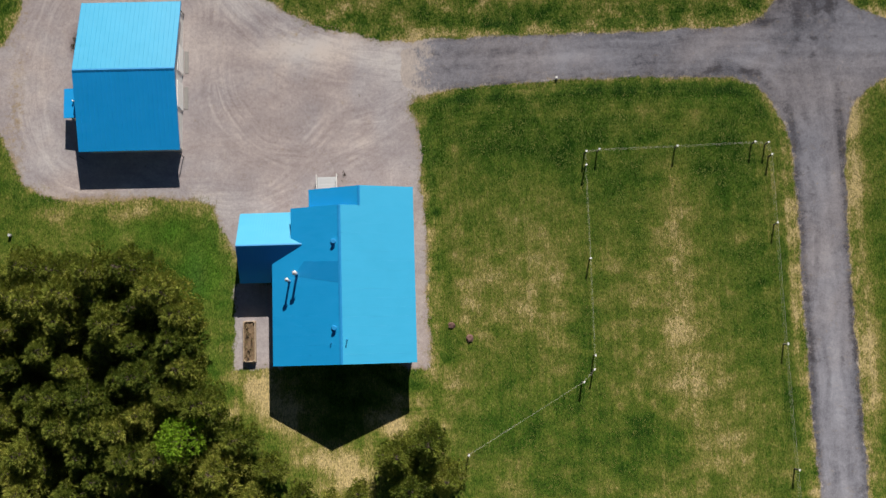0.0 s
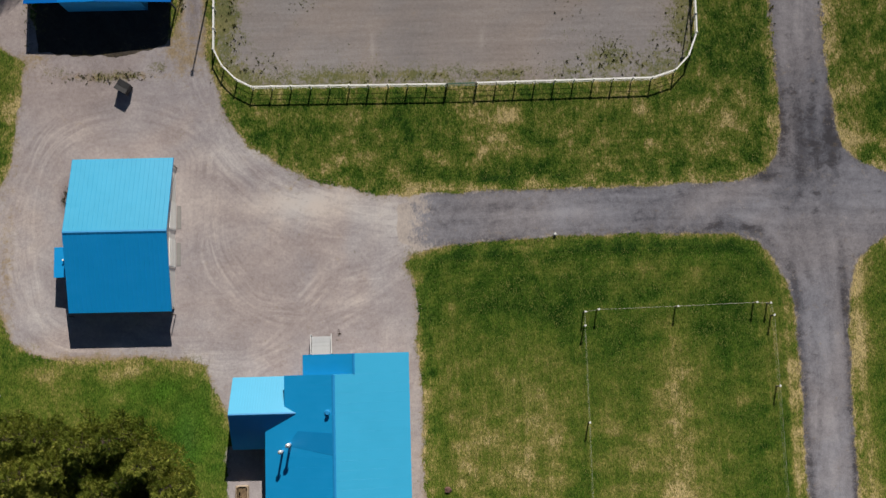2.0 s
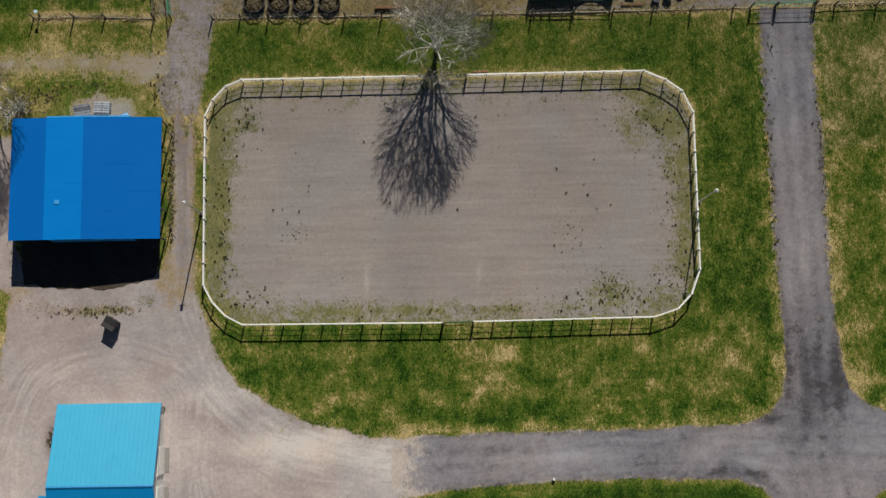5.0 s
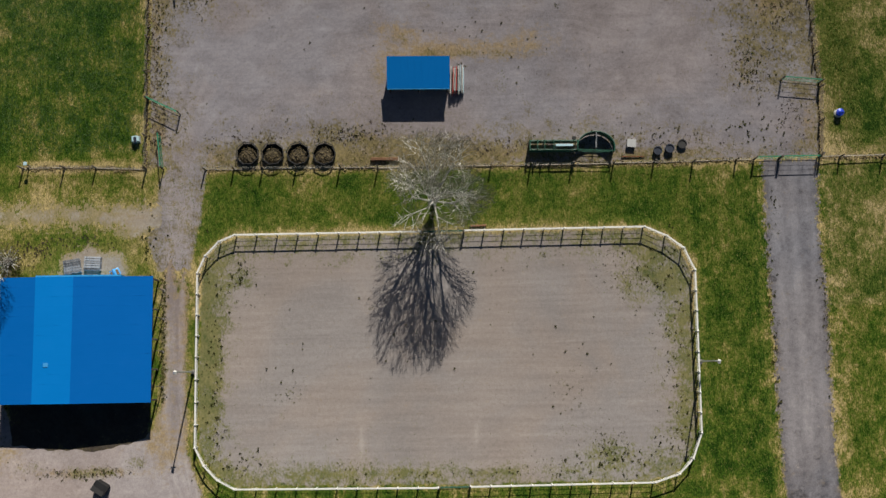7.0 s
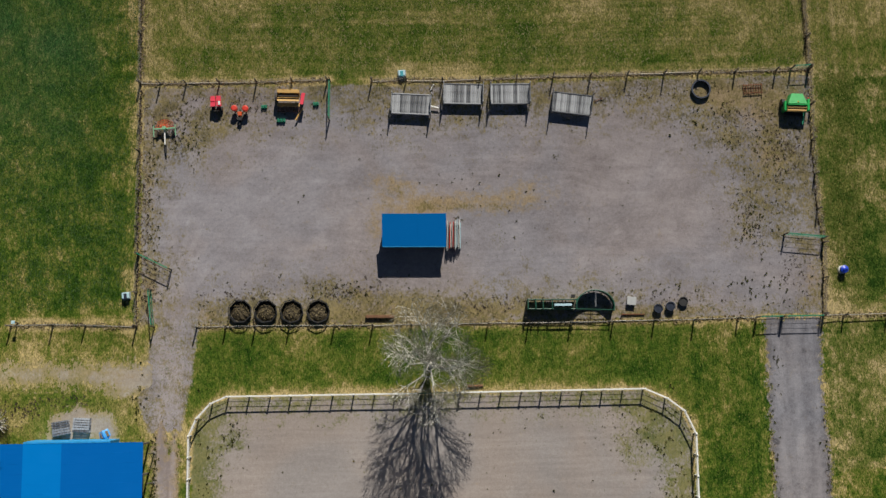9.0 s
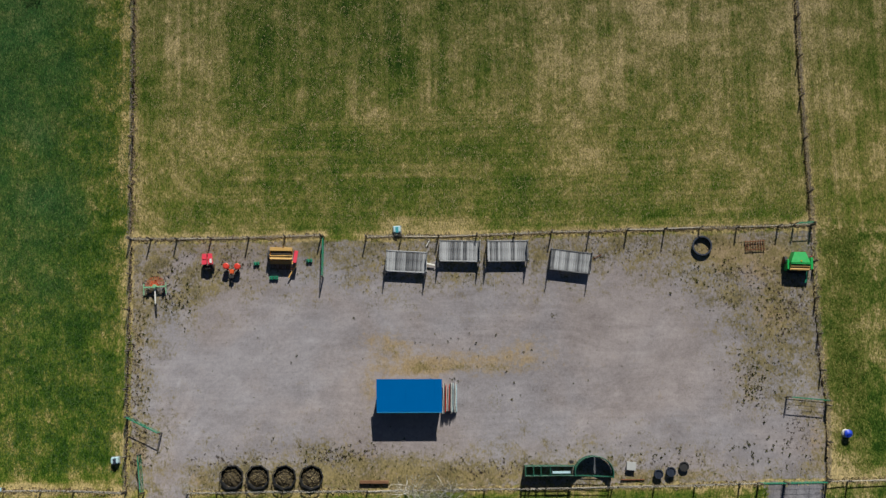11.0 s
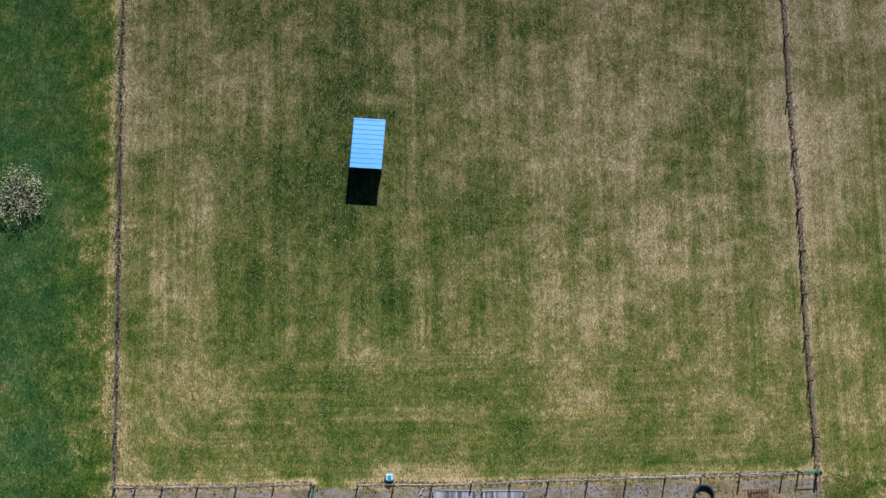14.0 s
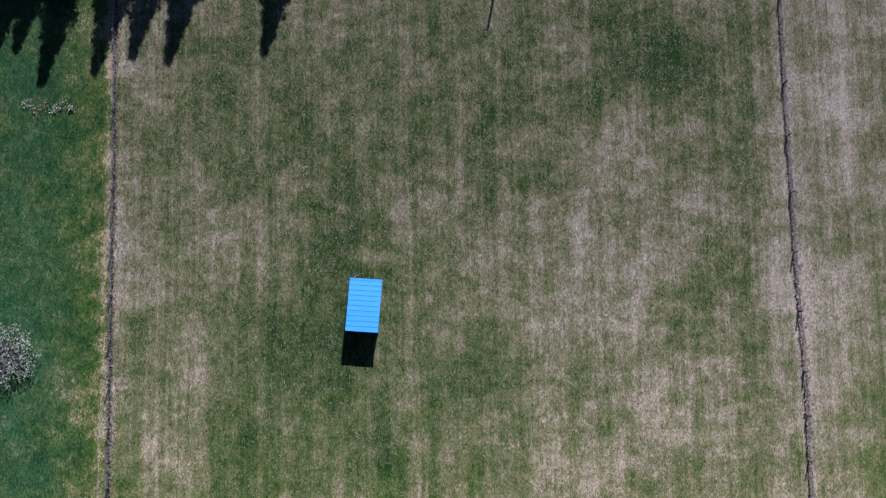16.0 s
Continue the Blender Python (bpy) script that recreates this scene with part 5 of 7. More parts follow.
part("wall", Build().wall([(0, GE - 0.05), (1, GE - 0.05)], (GX - 0.35, GY - 0.35), (-GX + 0.35, GY - 0.35), 0.2), M_WALL_WHITE, garage)
part("wall", Build().wall([(0, GE - 0.05), (1, GE - 0.05)], (-GX + 0.35, -GY + 0.35), (GX - 0.35, -GY + 0.35), 0.2), M_WALL_WHITE, garage)
for y in (1.95, -1.75):
    door = part("garage_door", Build().box((0.05, 2.8, 2.25), (GX - 0.32, y, 1.13)), M_WHITE, garage, "white sectional garage door")
    for k in range(4):
        part("door_panel", Build().box((0.04, 2.6, 0.46), (GX - 0.28, y, 0.32 + 0.54 * k), (0, 0, 0), 0.02), M_WHITE, door)
    part("threshold", Build().box((0.42, 2.3, 0.06), (GX + 0.02, y, 0.05)), M_CONCRETE, garage, "dark concrete threshold")
annex = part("annex", Build().box((1.3, 2.7, 1.9), (-GX - 0.55, -2.55, 0.95)), M_WALL_WHITE, garage, "small white lean-to")
part("annex_roof", Build().slab([(-GX - 1.75, -4.0, 1.98), (-GX + 0.3, -4.0, 2.2), (-GX + 0.3, -1.05, 2.2), (-GX - 1.75, -1.05, 1.98)], 0.07), M_ROOF_GARAGE, annex, "small blue lean-to roof")
part("annex_vent", Build().tube((-GX - 0.75, -2.35, 2.0), (-GX - 0.75, -2.35, 2.35), 0.06, 0.06, 8).tube((-GX - 0.75, -2.35, 2.35), (-GX - 0.75, -2.35, 2.42), 0.11, 0.08, 8), M_WHITE, annex, "white vent stub")

stake = thing("corner_post", (-25.42, 21.25, 0), 0, "dark wooden guard post at the garage corner", "post", "guard posts")
part("shaft", Build().tube((0, 0, -0.1), (0, 0, 1.45), 0.05, 0.045, 8), M_DARKWOOD, stake)
part("cap", Build().tube((0, 0, 1.45), (0, 0, 1.49), 0.06, 0.04, 8), M_DARKWOOD, stake)
copy_thing(stake, pose(-35.35, 21.3, 0))
copy_thing(stake, pose(-25.38, 35.9, 0))

# the long barn: an enclosed middle with open sides
barn = thing("barn", (-32.55, 58.2, 0), -0.3, "low wide barn with a deep blue sheet-metal roof and open sides", "barn")
BY = 6.0
PROFILE = [(-7.25, 3.02), (-3.85, 3.12), (-0.2, 3.22), (4.05, 2.90), (7.25, 2.64)]
for k, ((x0, z0), (x1, z1)) in enumerate(zip(PROFILE, PROFILE[1:])):
    mat = M_ROOF_BARN_NEW if k == 1 else M_ROOF_BARN
    up = 0.012 * (k % 2)
    part("roof_sheet", Build().slab([(x0, -BY, z0 + up), (x1, -BY, z1 + up), (x1, BY, z1 + up), (x0, BY, z0 + up)], 0.08), mat, barn, "lighter blue replaced roof sheets" if k == 1 else "deep blue roof sheets")
    seams("seams", barn, mat, (x0, -BY, z0 + up), (x0, BY, z0 + up), (x1, -BY, z1 + up), (x1, BY, z1 + up), 0.9, 0.005, 0.03)
part("roof_patch", Build().box((0.45, 0.4, 0.02), (-2.6, -2.35, 3.20)), M_ROOF_FIELD, barn, "pale patch on the roof")
mid = [(0, 3.0), (0.45, 3.08), (1, 2.82)]
part("wall", Build().wall(mid, (-3.9, -BY + 0.15), (4.2, -BY + 0.15), 0.15), M_WALL_BLUE, barn, "blue sheet-metal end wall")
part("wall", Build().wall([(0, 2.78), (0.55, 3.06), (1, 3.0)], (4.2, BY + 0.18), (-3.9, BY + 0.18), 0.15), M_WALL_BLUE, barn, "blue sheet-metal end wall")
part("wall", Build().wall([(0, 2.75), (1, 2.75)], (4.2, -BY + 0.2), (4.2, BY), 0.12), M_WALL_BLUE, barn)
part("wall", Build().wall([(0, 2.98), (1, 2.98)], (-3.9, BY), (-3.9, -BY + 0.2), 0.12), M_WALL_BLUE, barn)
post = Build().box((0.16, 0.16, 2.62), (0, 0, 1.31)).mesh("post", M_POST)
for y in (-5.8, -2.9, 0.0, 2.9, 5.8):
    piece("post", post, barn, pose(7.05, y, 0))
    piece("post", post, barn, pose(-7.05, y, 0.3))
part("beam", Build().box((0.14, 11.9, 0.18), (7.05, 0, 2.5)), M_POST, barn)
part("beam", Build().box((0.14, 11.9, 0.18), (-7.05, 0, 2.88)), M_POST, barn)

# leaning rails along the barn's open side
for y in (53.6, 57.0, 60.2, 63.0):
    st = thing("leaning_pole", (-25.05, y, 0), 0, "dark timber pole standing beside the open barn side", "pole", "poles beside the barn")
    part("shaft", Build().tube((0.1, -0.05, -0.05), (0.02, 0.05, 1.9), 0.06, 0.045, 8), M_POST, st)
    part("foot", Build().box((0.22, 0.22, 0.12), (0.1, -0.05, 0.04)), M_CONCRETE, st)

# the shed in the paddock
shed = thing("paddock_shed", (0.55, 83.9, 0), -0.9, "small open-fronted shed with a deep blue single-pitch roof", "shed")
part("roof", Build().slab([(-3.1, -1.55, 2.05), (3.1, -1.55, 2.05), (3.1, 1.55, 2.68), (-3.1, 1.55, 2.68)], 0.08), M_ROOF_SHED, shed, "deep blue sheet-metal roof")
seams("seams", shed, M_ROOF_SHED, (-3.1, -1.55, 2.05), (3.1, -1.55, 2.05), (-3.1, 1.55, 2.68), (3.1, 1.55, 2.68), 0.62, 0.006, 0.03)
part("wall", Build().wall([(0, 2.55), (1, 2.55)], (2.95, 1.4), (-2.95, 1.4), 0.12), M_DARKWOOD, shed)
part("wall", Build().wall([(0, 1.96), (1, 2.5)], (2.95, -1.4), (2.95, 1.3), 0.12), M_DARKWOOD, shed)
part("wall", Build().wall([(0, 2.5), (1, 1.96)], (-2.95, 1.3), (-2.95, -1.4), 0.12), M_DARKWOOD, shed)
for x in (-2.9, 0.0, 2.9):
    part("post", Build().box((0.12, 0.12, 1.98), (x, -1.38, 0.99)), M_POST, shed)
part("gutter", Build().box((6.2, 0.08, 0.10), (0, -1.6, 1.99)), M_TRIM, shed)

# boards standing on edge beside the shed
stack = thing("board_stack", (4.42, 83.55, 0), -2.0, "old white, red and grey boards on edge beside the shed", "boards")
rng = random.Random(8)
tones = [M_WALL_WHITE, M_GREYWOOD, M_RED, M_WALL_WHITE, M_WALL_GREY, M_RED, M_GREYWOOD, M_WALL_WHITE, M_LIGHTBLUE, M_WALL_GREY, M_WALL_WHITE, M_LIGHTBLUE]
for i, m in enumerate(tones):
    h = rng.uniform(0.85, 1.25) if i < 9 else rng.uniform(0.6, 0.9)
    long = rng.uniform(2.3, 2.9)
    part("board", Build().box((0.055, long, h), (-0.66 + 0.118 * i, rng.uniform(-0.12, 0.12), h / 2), (0, rng.uniform(-3, 3), rng.uniform(-1, 1))), m, stack)
part("crossbar", Build().box((1.5, 0.08, 0.06), (0, -0.9, 0.03)), M_POST, stack)

# the shelter in the north field
shelter = thing("field_shelter", (-2.2, 132.55, 0), -4.6, "small field shelter with a pale blue ribbed single-pitch roof", "shelter")
part("roof", Build().slab([(-1.57, -2.6, 2.32), (1.57, -2.6, 2.32), (1.57, 2.6, 1.5), (-1.57, 2.6, 1.5)], 0.07), M_ROOF_FIELD, shelter, "pale blue ribbed roof sheets")
lap = Build().box((3.12, 0.16, 0.022), (0, 0, 0), (-9.0, 0, 0), 0.010).mesh("sheet_lap", M_ROOF_FIELD)
for k in range(11):
    piece("sheet_lap", lap, shelter, pose(0, -2.50 + 0.5 * k, 2.321 - 0.0788 * k))
part("wall", Build().wall([(0, 1.4), (1, 1.4)], (1.45, 2.45), (-1.45, 2.45), 0.1), M_DARKWOOD, shelter)
part("wall", Build().wall([(0, 2.22), (1, 1.42)], (1.45, -2.45), (1.45, 2.4), 0.1), M_DARKWOOD, shelter)
part("wall", Build().wall([(0, 1.42), (1, 2.22)], (-1.45, 2.4), (-1.45, -2.45), 0.1), M_DARKWOOD, shelter)
for x in (-1.4, 1.4):
    part("post", Build().box((0.12, 0.12, 2.24), (x, -2.45, 1.12)), M_POST, shelter)


# ---- fences and gates ----
def heading(a, b):
    return math.degrees(math.atan2(b[1] - a[1], b[0] - a[0]))


def rail_mesh(cache, name, length, size, material):
    key = (name, round(length, 1), size)
    if key not in cache:
        cache[key] = Build().box((round(length, 1) + 0.06, *size), (0, 0, 0), (0, 0, 0), 0.012).mesh(name, material)
    return cache[key]


# the white fence round the riding arena
RAIL_LINE = [(4.84, 43.53), (22.4, 43.59), (24.76, 44.34), (26.13, 45.75), (27.07, 48.15), (27.15, 55.9), (27.23, 63.84), (26.23, 66.05), (24.62, 67.27), (22.5, 68.22), (4.77, 68.2)]
RAIL_LINE_W = [(0.5, 68.18), (-17.78, 68.22), (-19.34, 67.58), (-20.66, 66.2), (-21.42, 64.53), (-21.46, 56.4), (-21.49, 47.71), (-20.61, 45.98), (-19.3, 44.62), (-17.68, 43.74), (1.76, 43.49)]
arena_fence = thing("arena_fence", (3.0, 56.0, 0), 0, "white board fence with capped posts round the riding arena", "fence")
cache = {}
white_post = Build().box((0.12, 0.12, 1.22), (0, 0, 0.60)).mesh("post", M_WHITE)
white_cap = Build().box((0.17, 0.17, 0.05), (0, 0, 1.235)).put([(-0.085, -0.085, 1.26), (0.085, -0.085, 1.26), (0.085, 0.085, 1.26), (-0.085, 0.085, 1.26), (0, 0, 1.31)],
                                                              [(0, 1, 4), (1, 2, 4), (2, 3, 4), (3, 0, 4)]).mesh("post_cap", M_WHITE)
for line in (RAIL_LINE, RAIL_LINE_W):
    stops = []
    for a, b in zip(line, line[1:]):
        a, b = Vector(a), Vector(b)
        n = max(1, round((b - a).length / 1.96))
        stops += [a.lerp(b, i / n) for i in range(n)]
    stops.append(Vector(line[-1]))
    for p in stops:
        po = piece("post", white_post, arena_fence, pose(p.x - 3.0, p.y - 56.0, 0, 0, 0, random.uniform(-3, 3)))
        piece("post_cap", white_cap, po, pose(0, 0, 0))
    for a, b in zip(stops, stops[1:]):
        mid, turn, length = (a + b) / 2, heading(a, b), (b - a).length
        for z, size in ((1.16, (0.15, 0.045)), (0.76, (0.025, 0.038)), (0.40, (0.025, 0.03))):
            me = rail_mesh(cache, "top_rail" if z > 1 else "rail", length, size, M_WHITE)
            piece("top_rail" if z > 1 else "rail", me, arena_fence, pose(mid.x - 3.0, mid.y - 56.0, z + random.uniform(-0.012, 0.012), 0, 0, turn))


def tube_gate(a, b, material, label, high=1.25, bars=3, lift=0.2):
    """A farm gate of bent tube from a to b."""
    length, turn = math.dist(a, b), heading(a, b)
    g = thing("farm_gate", (*a, 0), turn, label, "gate", "tube farm gates")
    frame_tube = Build()
    for x in (0.05, length - 0.05):
        frame_tube.tube((x, 0, lift), (x, 0, high), 0.024, 0.024, 8)
    for z in (lift, high):
        frame_tube.tube((0.05, 0, z), (length - 0.05, 0, z), 0.022, 0.022, 8)
    part("gate_frame", frame_tube, material, g)
    for k in range(1, bars):
        z = lift + (high - lift) * k / bars
        part("bar", Build().tube((0.06, 0, z), (length - 0.06, 0, z), 0.012, 0.012, 8), material, g)
    for s in (0.33, 0.66):
        part("brace", Build().box((0.025, 0.015, high - lift), (length * s, 0, (high + lift) / 2)), material, g)
    part("top_plate", Build().box((length - 0.1, 0.10, 0.035), (length / 2, 0, high + 0.02)), material, g)
    part("hinge_post", Build().tube((-0.06, 0, -0.1), (-0.06, 0, high + 0.2), 0.07, 0.065, 8), M_POST, g, "weathered wooden gate post")
    part("latch_post", Build().tube((length + 0.08, 0, -0.1), (length + 0.08, 0, high + 0.2), 0.07, 0.065, 8), M_POST, g, "weathered wooden gate post")
    return g


tube_gate((1.9, 43.5), (4.7, 43.52), M_CHUTE, "dark green tube gate closing the arena fence", 1.15)
tube_gate((0.65, 68.18), (4.62, 68.2), M_CHUTE, "dull green tube gate at the back of the arena", 1.15)
tube_gate((-25.5, 78.7), (-25.15, 75.2), M_GREEN, "green tube farm gate standing open beside the lane")
tube_gate((-26.7, 82.3), (-23.6, 80.75), M_GREEN, "green tube farm gate swung into the paddock")
tube_gate((37.2, 83.05), (40.9, 82.65), M_GREEN, "green tube farm gate at the paddock's east side")
tube_gate((34.0, 74.95), (36.3, 74.95), M_GREEN, "green tube farm gate across the road end")
tube_gate((36.55, 74.95), (40.2, 74.95), M_GREEN, "green tube farm gate across the road end")
tube_gate((-7.75, 99.5), (-7.85, 95.6), M_GREEN, "green tube farm gate standing open into the paddock")
tube_gate((38.9, 99.95), (40.5, 100.0), M_GREEN, "short green tube gate in the field corner")


def wire_fence(name, pts, label, high, material, rails, wires, spread=0.05):
    """Posts at pts with old rails or wires between them."""
    f = thing(name, (*pts[0], 0), 0, label, "fence")
    ox, oy = pts[0]
    posts = [Build().tube((0, 0, -0.1), (0.03 * k, 0.02 * k, high), 0.085, 0.07, 8).mesh("post", M_POST) for k in (-1, 0, 1)]
    for i, (x, y) in enumerate(pts):
        piece("post", posts[i % 3], f, pose(x - ox, y - oy, 0, random.uniform(-2, 2), random.uniform(-2, 2), random.uniform(0, 360)) @ Matrix.Scale(random.uniform(0.92, 1.06), 4, (0, 0, 1)))
    for (ax, ay), (bx, by) in zip(pts, pts[1:]):
        for z, r in rails:
            jitter = [random.uniform(-spread, spread) for _ in range(4)]
            part("rail", Build().tube((ax - ox, ay - oy + jitter[0], z + jitter[1]), (bx - ox, by - oy + jitter[2], z + jitter[3]), r, r * 0.85, 6), M_RAIL_OLD, f)
        for z in wires:
            sag = random.uniform(0.0, 0.04)
            m = ((ax + bx) / 2 - ox, (ay + by) / 2 - oy, z - sag)
            part("wire", Build().path([(ax - ox, ay - oy, z), m, (bx - ox, by - oy, z)], 0.0065, 4), material, f)
    return f


OLD = "old wooden post-and-wire fence"
wire_fence("paddock_fence", FENCE_S_W, OLD + " with dead grass at its foot", 1.35, M_WIRE, ((0.07, 0.055),), (0.35, 0.6, 0.85, 1.1))
wire_fence("paddock_fence", FENCE_S, OLD + " along the paddock's south side", 1.35, M_WIRE, ((0.07, 0.055),), (0.35, 0.6, 0.85, 1.1))
wire_fence("paddock_fence", FENCE_S_E, OLD + " east of the road end", 1.35, M_WIRE, ((0.5, 0.045),), (0.85, 1.1))
wire_fence("paddock_fence", FENCE_N_W, OLD + " behind the parked implements", 1.4, M_WIRE, ((0.07, 0.055),), (0.35, 0.6, 0.85, 1.12))
wire_fence("paddock_fence", FENCE_N, OLD + " behind the hay wagons", 1.4, M_WIRE, ((0.07, 0.055),), (0.35, 0.6, 0.85, 1.12))
wire_fence("paddock_fence", FENCE_W, "old wooden post-and-wire fence beside the pasture", 1.35, M_WIRE, (), (0.35, 0.6, 0.85, 1.1))
wire_fence("paddock_fence", FENCE_E, "old wooden post-and-wire fence with a dark shadow strip beside it", 1.35, M_WIRE, (), (0.35, 0.6, 0.85, 1.1))
wire_fence("field_fence", FIELD_W, "post-and-wire field fence in a strip of dead grass", 1.3, M_WIRE, (), (0.3, 0.55, 0.8, 1.08))
wire_fence("field_fence", FIELD_E, "post-and-wire field fence beside a dark strip drawn for its shadow", 1.3, M_WIRE, (), (0.3, 0.55, 0.8, 1.08))

# electric tape fence on the lawn
tape_fence = thing("tape_fence", (14.63, 20.41, 0), 0, "light tape fence on dark white-capped posts round the lawn", "fence")
LAWN_E = [(14.63, 20.41), (15.93, 20.6), (23.7, 20.72), (31.37, 20.89), (32.71, 20.8), (33.02, 19.59), (33.13, 12.72), (33.29, 0.92), (33.58, -11.06), (33.9, -23.0)]
LAWN_W = [(14.63, 20.41), (14.63, 19.05), (14.66, 9.75), (14.67, 0.36), (14.56, -1.04), (13.41, -2.2), (2.15, -8.79)]
dark_post = Build().tube((0, 0, -0.1), (0, 0, 1.24), 0.07, 0.065, 8).mesh("post", M_POST)
cap = Build().box((0.17, 0.17, 0.10), (0, 0, 1.27)).box((0.22, 0.10, 0.05), (0.05, 0, 1.17)).mesh("post_cap", M_WHITE)
for k, line in enumerate((LAWN_E, LAWN_W)):
    for x, y in line[k:]:
        po = piece("post", dark_post, tape_fence, pose(x - 14.63, y - 20.41, 0, random.uniform(-2, 2), random.uniform(-2, 2), random.uniform(0, 90)))
        piece("post_cap", cap, po, pose(0, 0, 0))
    for (ax, ay), (bx, by) in zip(line, line[1:]):
        for z in (1.15, 0.75, 0.4):
            part("tape", Build().box((math.dist((ax, ay), (bx, by)), 0.016 if z > 1 else 0.006, 0.012), ((ax + bx) / 2 - 14.63, (ay + by) / 2 - 20.41, z), (0, 0, heading((ax, ay), (bx, by))), 0.004), M_ROPE, tape_fence)


# ---- flood-lamp poles ----
def lamp_pole(x, y, reach):
    p = thing("lamp_pole", (x, y, 0), 0, "tall grey pole with a white flood lamp beside the riding arena", "lamp pole", "arena lamp poles")
    part("footing", Build().tube((0, 0, -0.1), (0, 0, 0.25), 0.26, 0.22, 12), M_CONCRETE, p)
    part("pole", Build().tube((0, 0, 0.2), (0, 0, 6.6), 0.09, 0.06, 10), M_STEEL, p)
    part("cross_arm", Build().box((0.5, 0.07, 0.07), (reach, 0, 6.55)), M_STEEL, p)
    for s in (0.0,):
        lamp = part("flood_lamp", Build().box((0.26, 0.34, 0.24), (reach + s, -0.06, 6.74), (25, 0, 0), 0.04), M_WHITE, p, "white flood lamp")
        part("lamp_glass", Build().box((0.21, 0.02, 0.18), (reach + s, -0.22, 6.68), (25, 0, 0)), M_STEEL, lamp)


lamp_pole(-21.95, 54.95, 0.0)
lamp_pole(27.55, 54.95, 0.0)

# the utility pole north of the field
pole = thing("utility_pole", (13.0, 173.3, 0), 0, "tall wooden utility pole with a crossarm at the field's end", "utility pole")
part("mast", Build().tube((0, 0, -0.2), (0, 0, 9.1), 0.15, 0.11, 10), M_POST, pole)
part("crossarm", Build().box((0.1, 0.9, 0.1), (0, 0, 8.6)), M_POST, pole)


# ---- things in and round the paddock ----
def wheel(b_parent, at, r, wide, turn=0.0):
    x, y, z = at
    d = Vector((math.cos(radians(turn)), math.sin(radians(turn)), 0)) * wide / 2
    w = part("wheel", Build().tube(Vector(at) - d, Vector(at) + d, r, r, 16), M_BLACK, b_parent, "black rubber tyre")
    part("rim", Build().tube(Vector(at) - d * 1.08, Vector(at) + d * 1.08, r * 0.55, r * 0.5, 12), M_RUST, w)
    return w


def hay_wagon(x, y, turn, long=3.9, deep=2.05):
    w = thing("hay_wagon", (x, y, 0), turn, "silvered wooden hay wagon with a plank deck and end racks", "hay wagon", "row of hay wagons")
    n = 19
    board = Build().box((long / n - 0.012, deep - 0.16, 0.05), (0, 0, 0), (0, 0, 0), 0.01).mesh("plank", M_GREYWOOD)
    for i in range(n):
        piece("plank", board, w, pose(-long / 2 + long * (i + 0.5) / n, random.uniform(-0.02, 0.02), 0.67 + random.uniform(-0.008, 0.012), 0, random.uniform(-1.0, 1.0), random.uniform(-0.5, 0.5)))
    for s in (-1, 1):
        part("edge_board", Build().box((long, 0.10, 0.34), (0, s * (deep / 2 - 0.03), 0.58)), M_GREYWOOD, w)
        rack = part("end_rack", Build().box((0.05, deep + 0.05, 0.11), (s * (long / 2 + 0.02), 0, 1.52)), M_GREYWOOD, w, "upright grey rack at the wagon's end")
        for y in (deep / 2 - 0.08, -deep / 2 + 0.08):
            part("rack_post", Build().box((0.09, 0.11, 1.58), (s * (long / 2 + 0.02), y, 0.85)), M_GREYWOOD, rack)
        for z in (0.90, 1.21):
            part("slat", Build().box((0.05, deep + 0.05, 0.11), (s * (long / 2 + 0.02), 0, z)), M_GREYWOOD, rack)
        part("axle_beam", Build().box((0.14, deep - 0.1, 0.16), (s * long * 0.32, 0, 0.38)), M_DARKWOOD, w)
        for sy in (-1, 1):
            wheel(w, (s * long * 0.32, sy * (deep / 2 - 0.12), 0.26), 0.26, 0.16, 90)
    return w


first = hay_wagon(0.42, 96.88, -4.0)
part("drawbar", Build().box((0.85, 0.16, 0.09), (2.35, -0.1, 0.34), (0, 4, -10)), M_WHITE, first, "white painted drawbar")
hay_wagon(5.65, 97.83, -2.2)
hay_wagon(10.35, 97.74, -0.6)
hay_wagon(16.48, 96.62, -8.0)


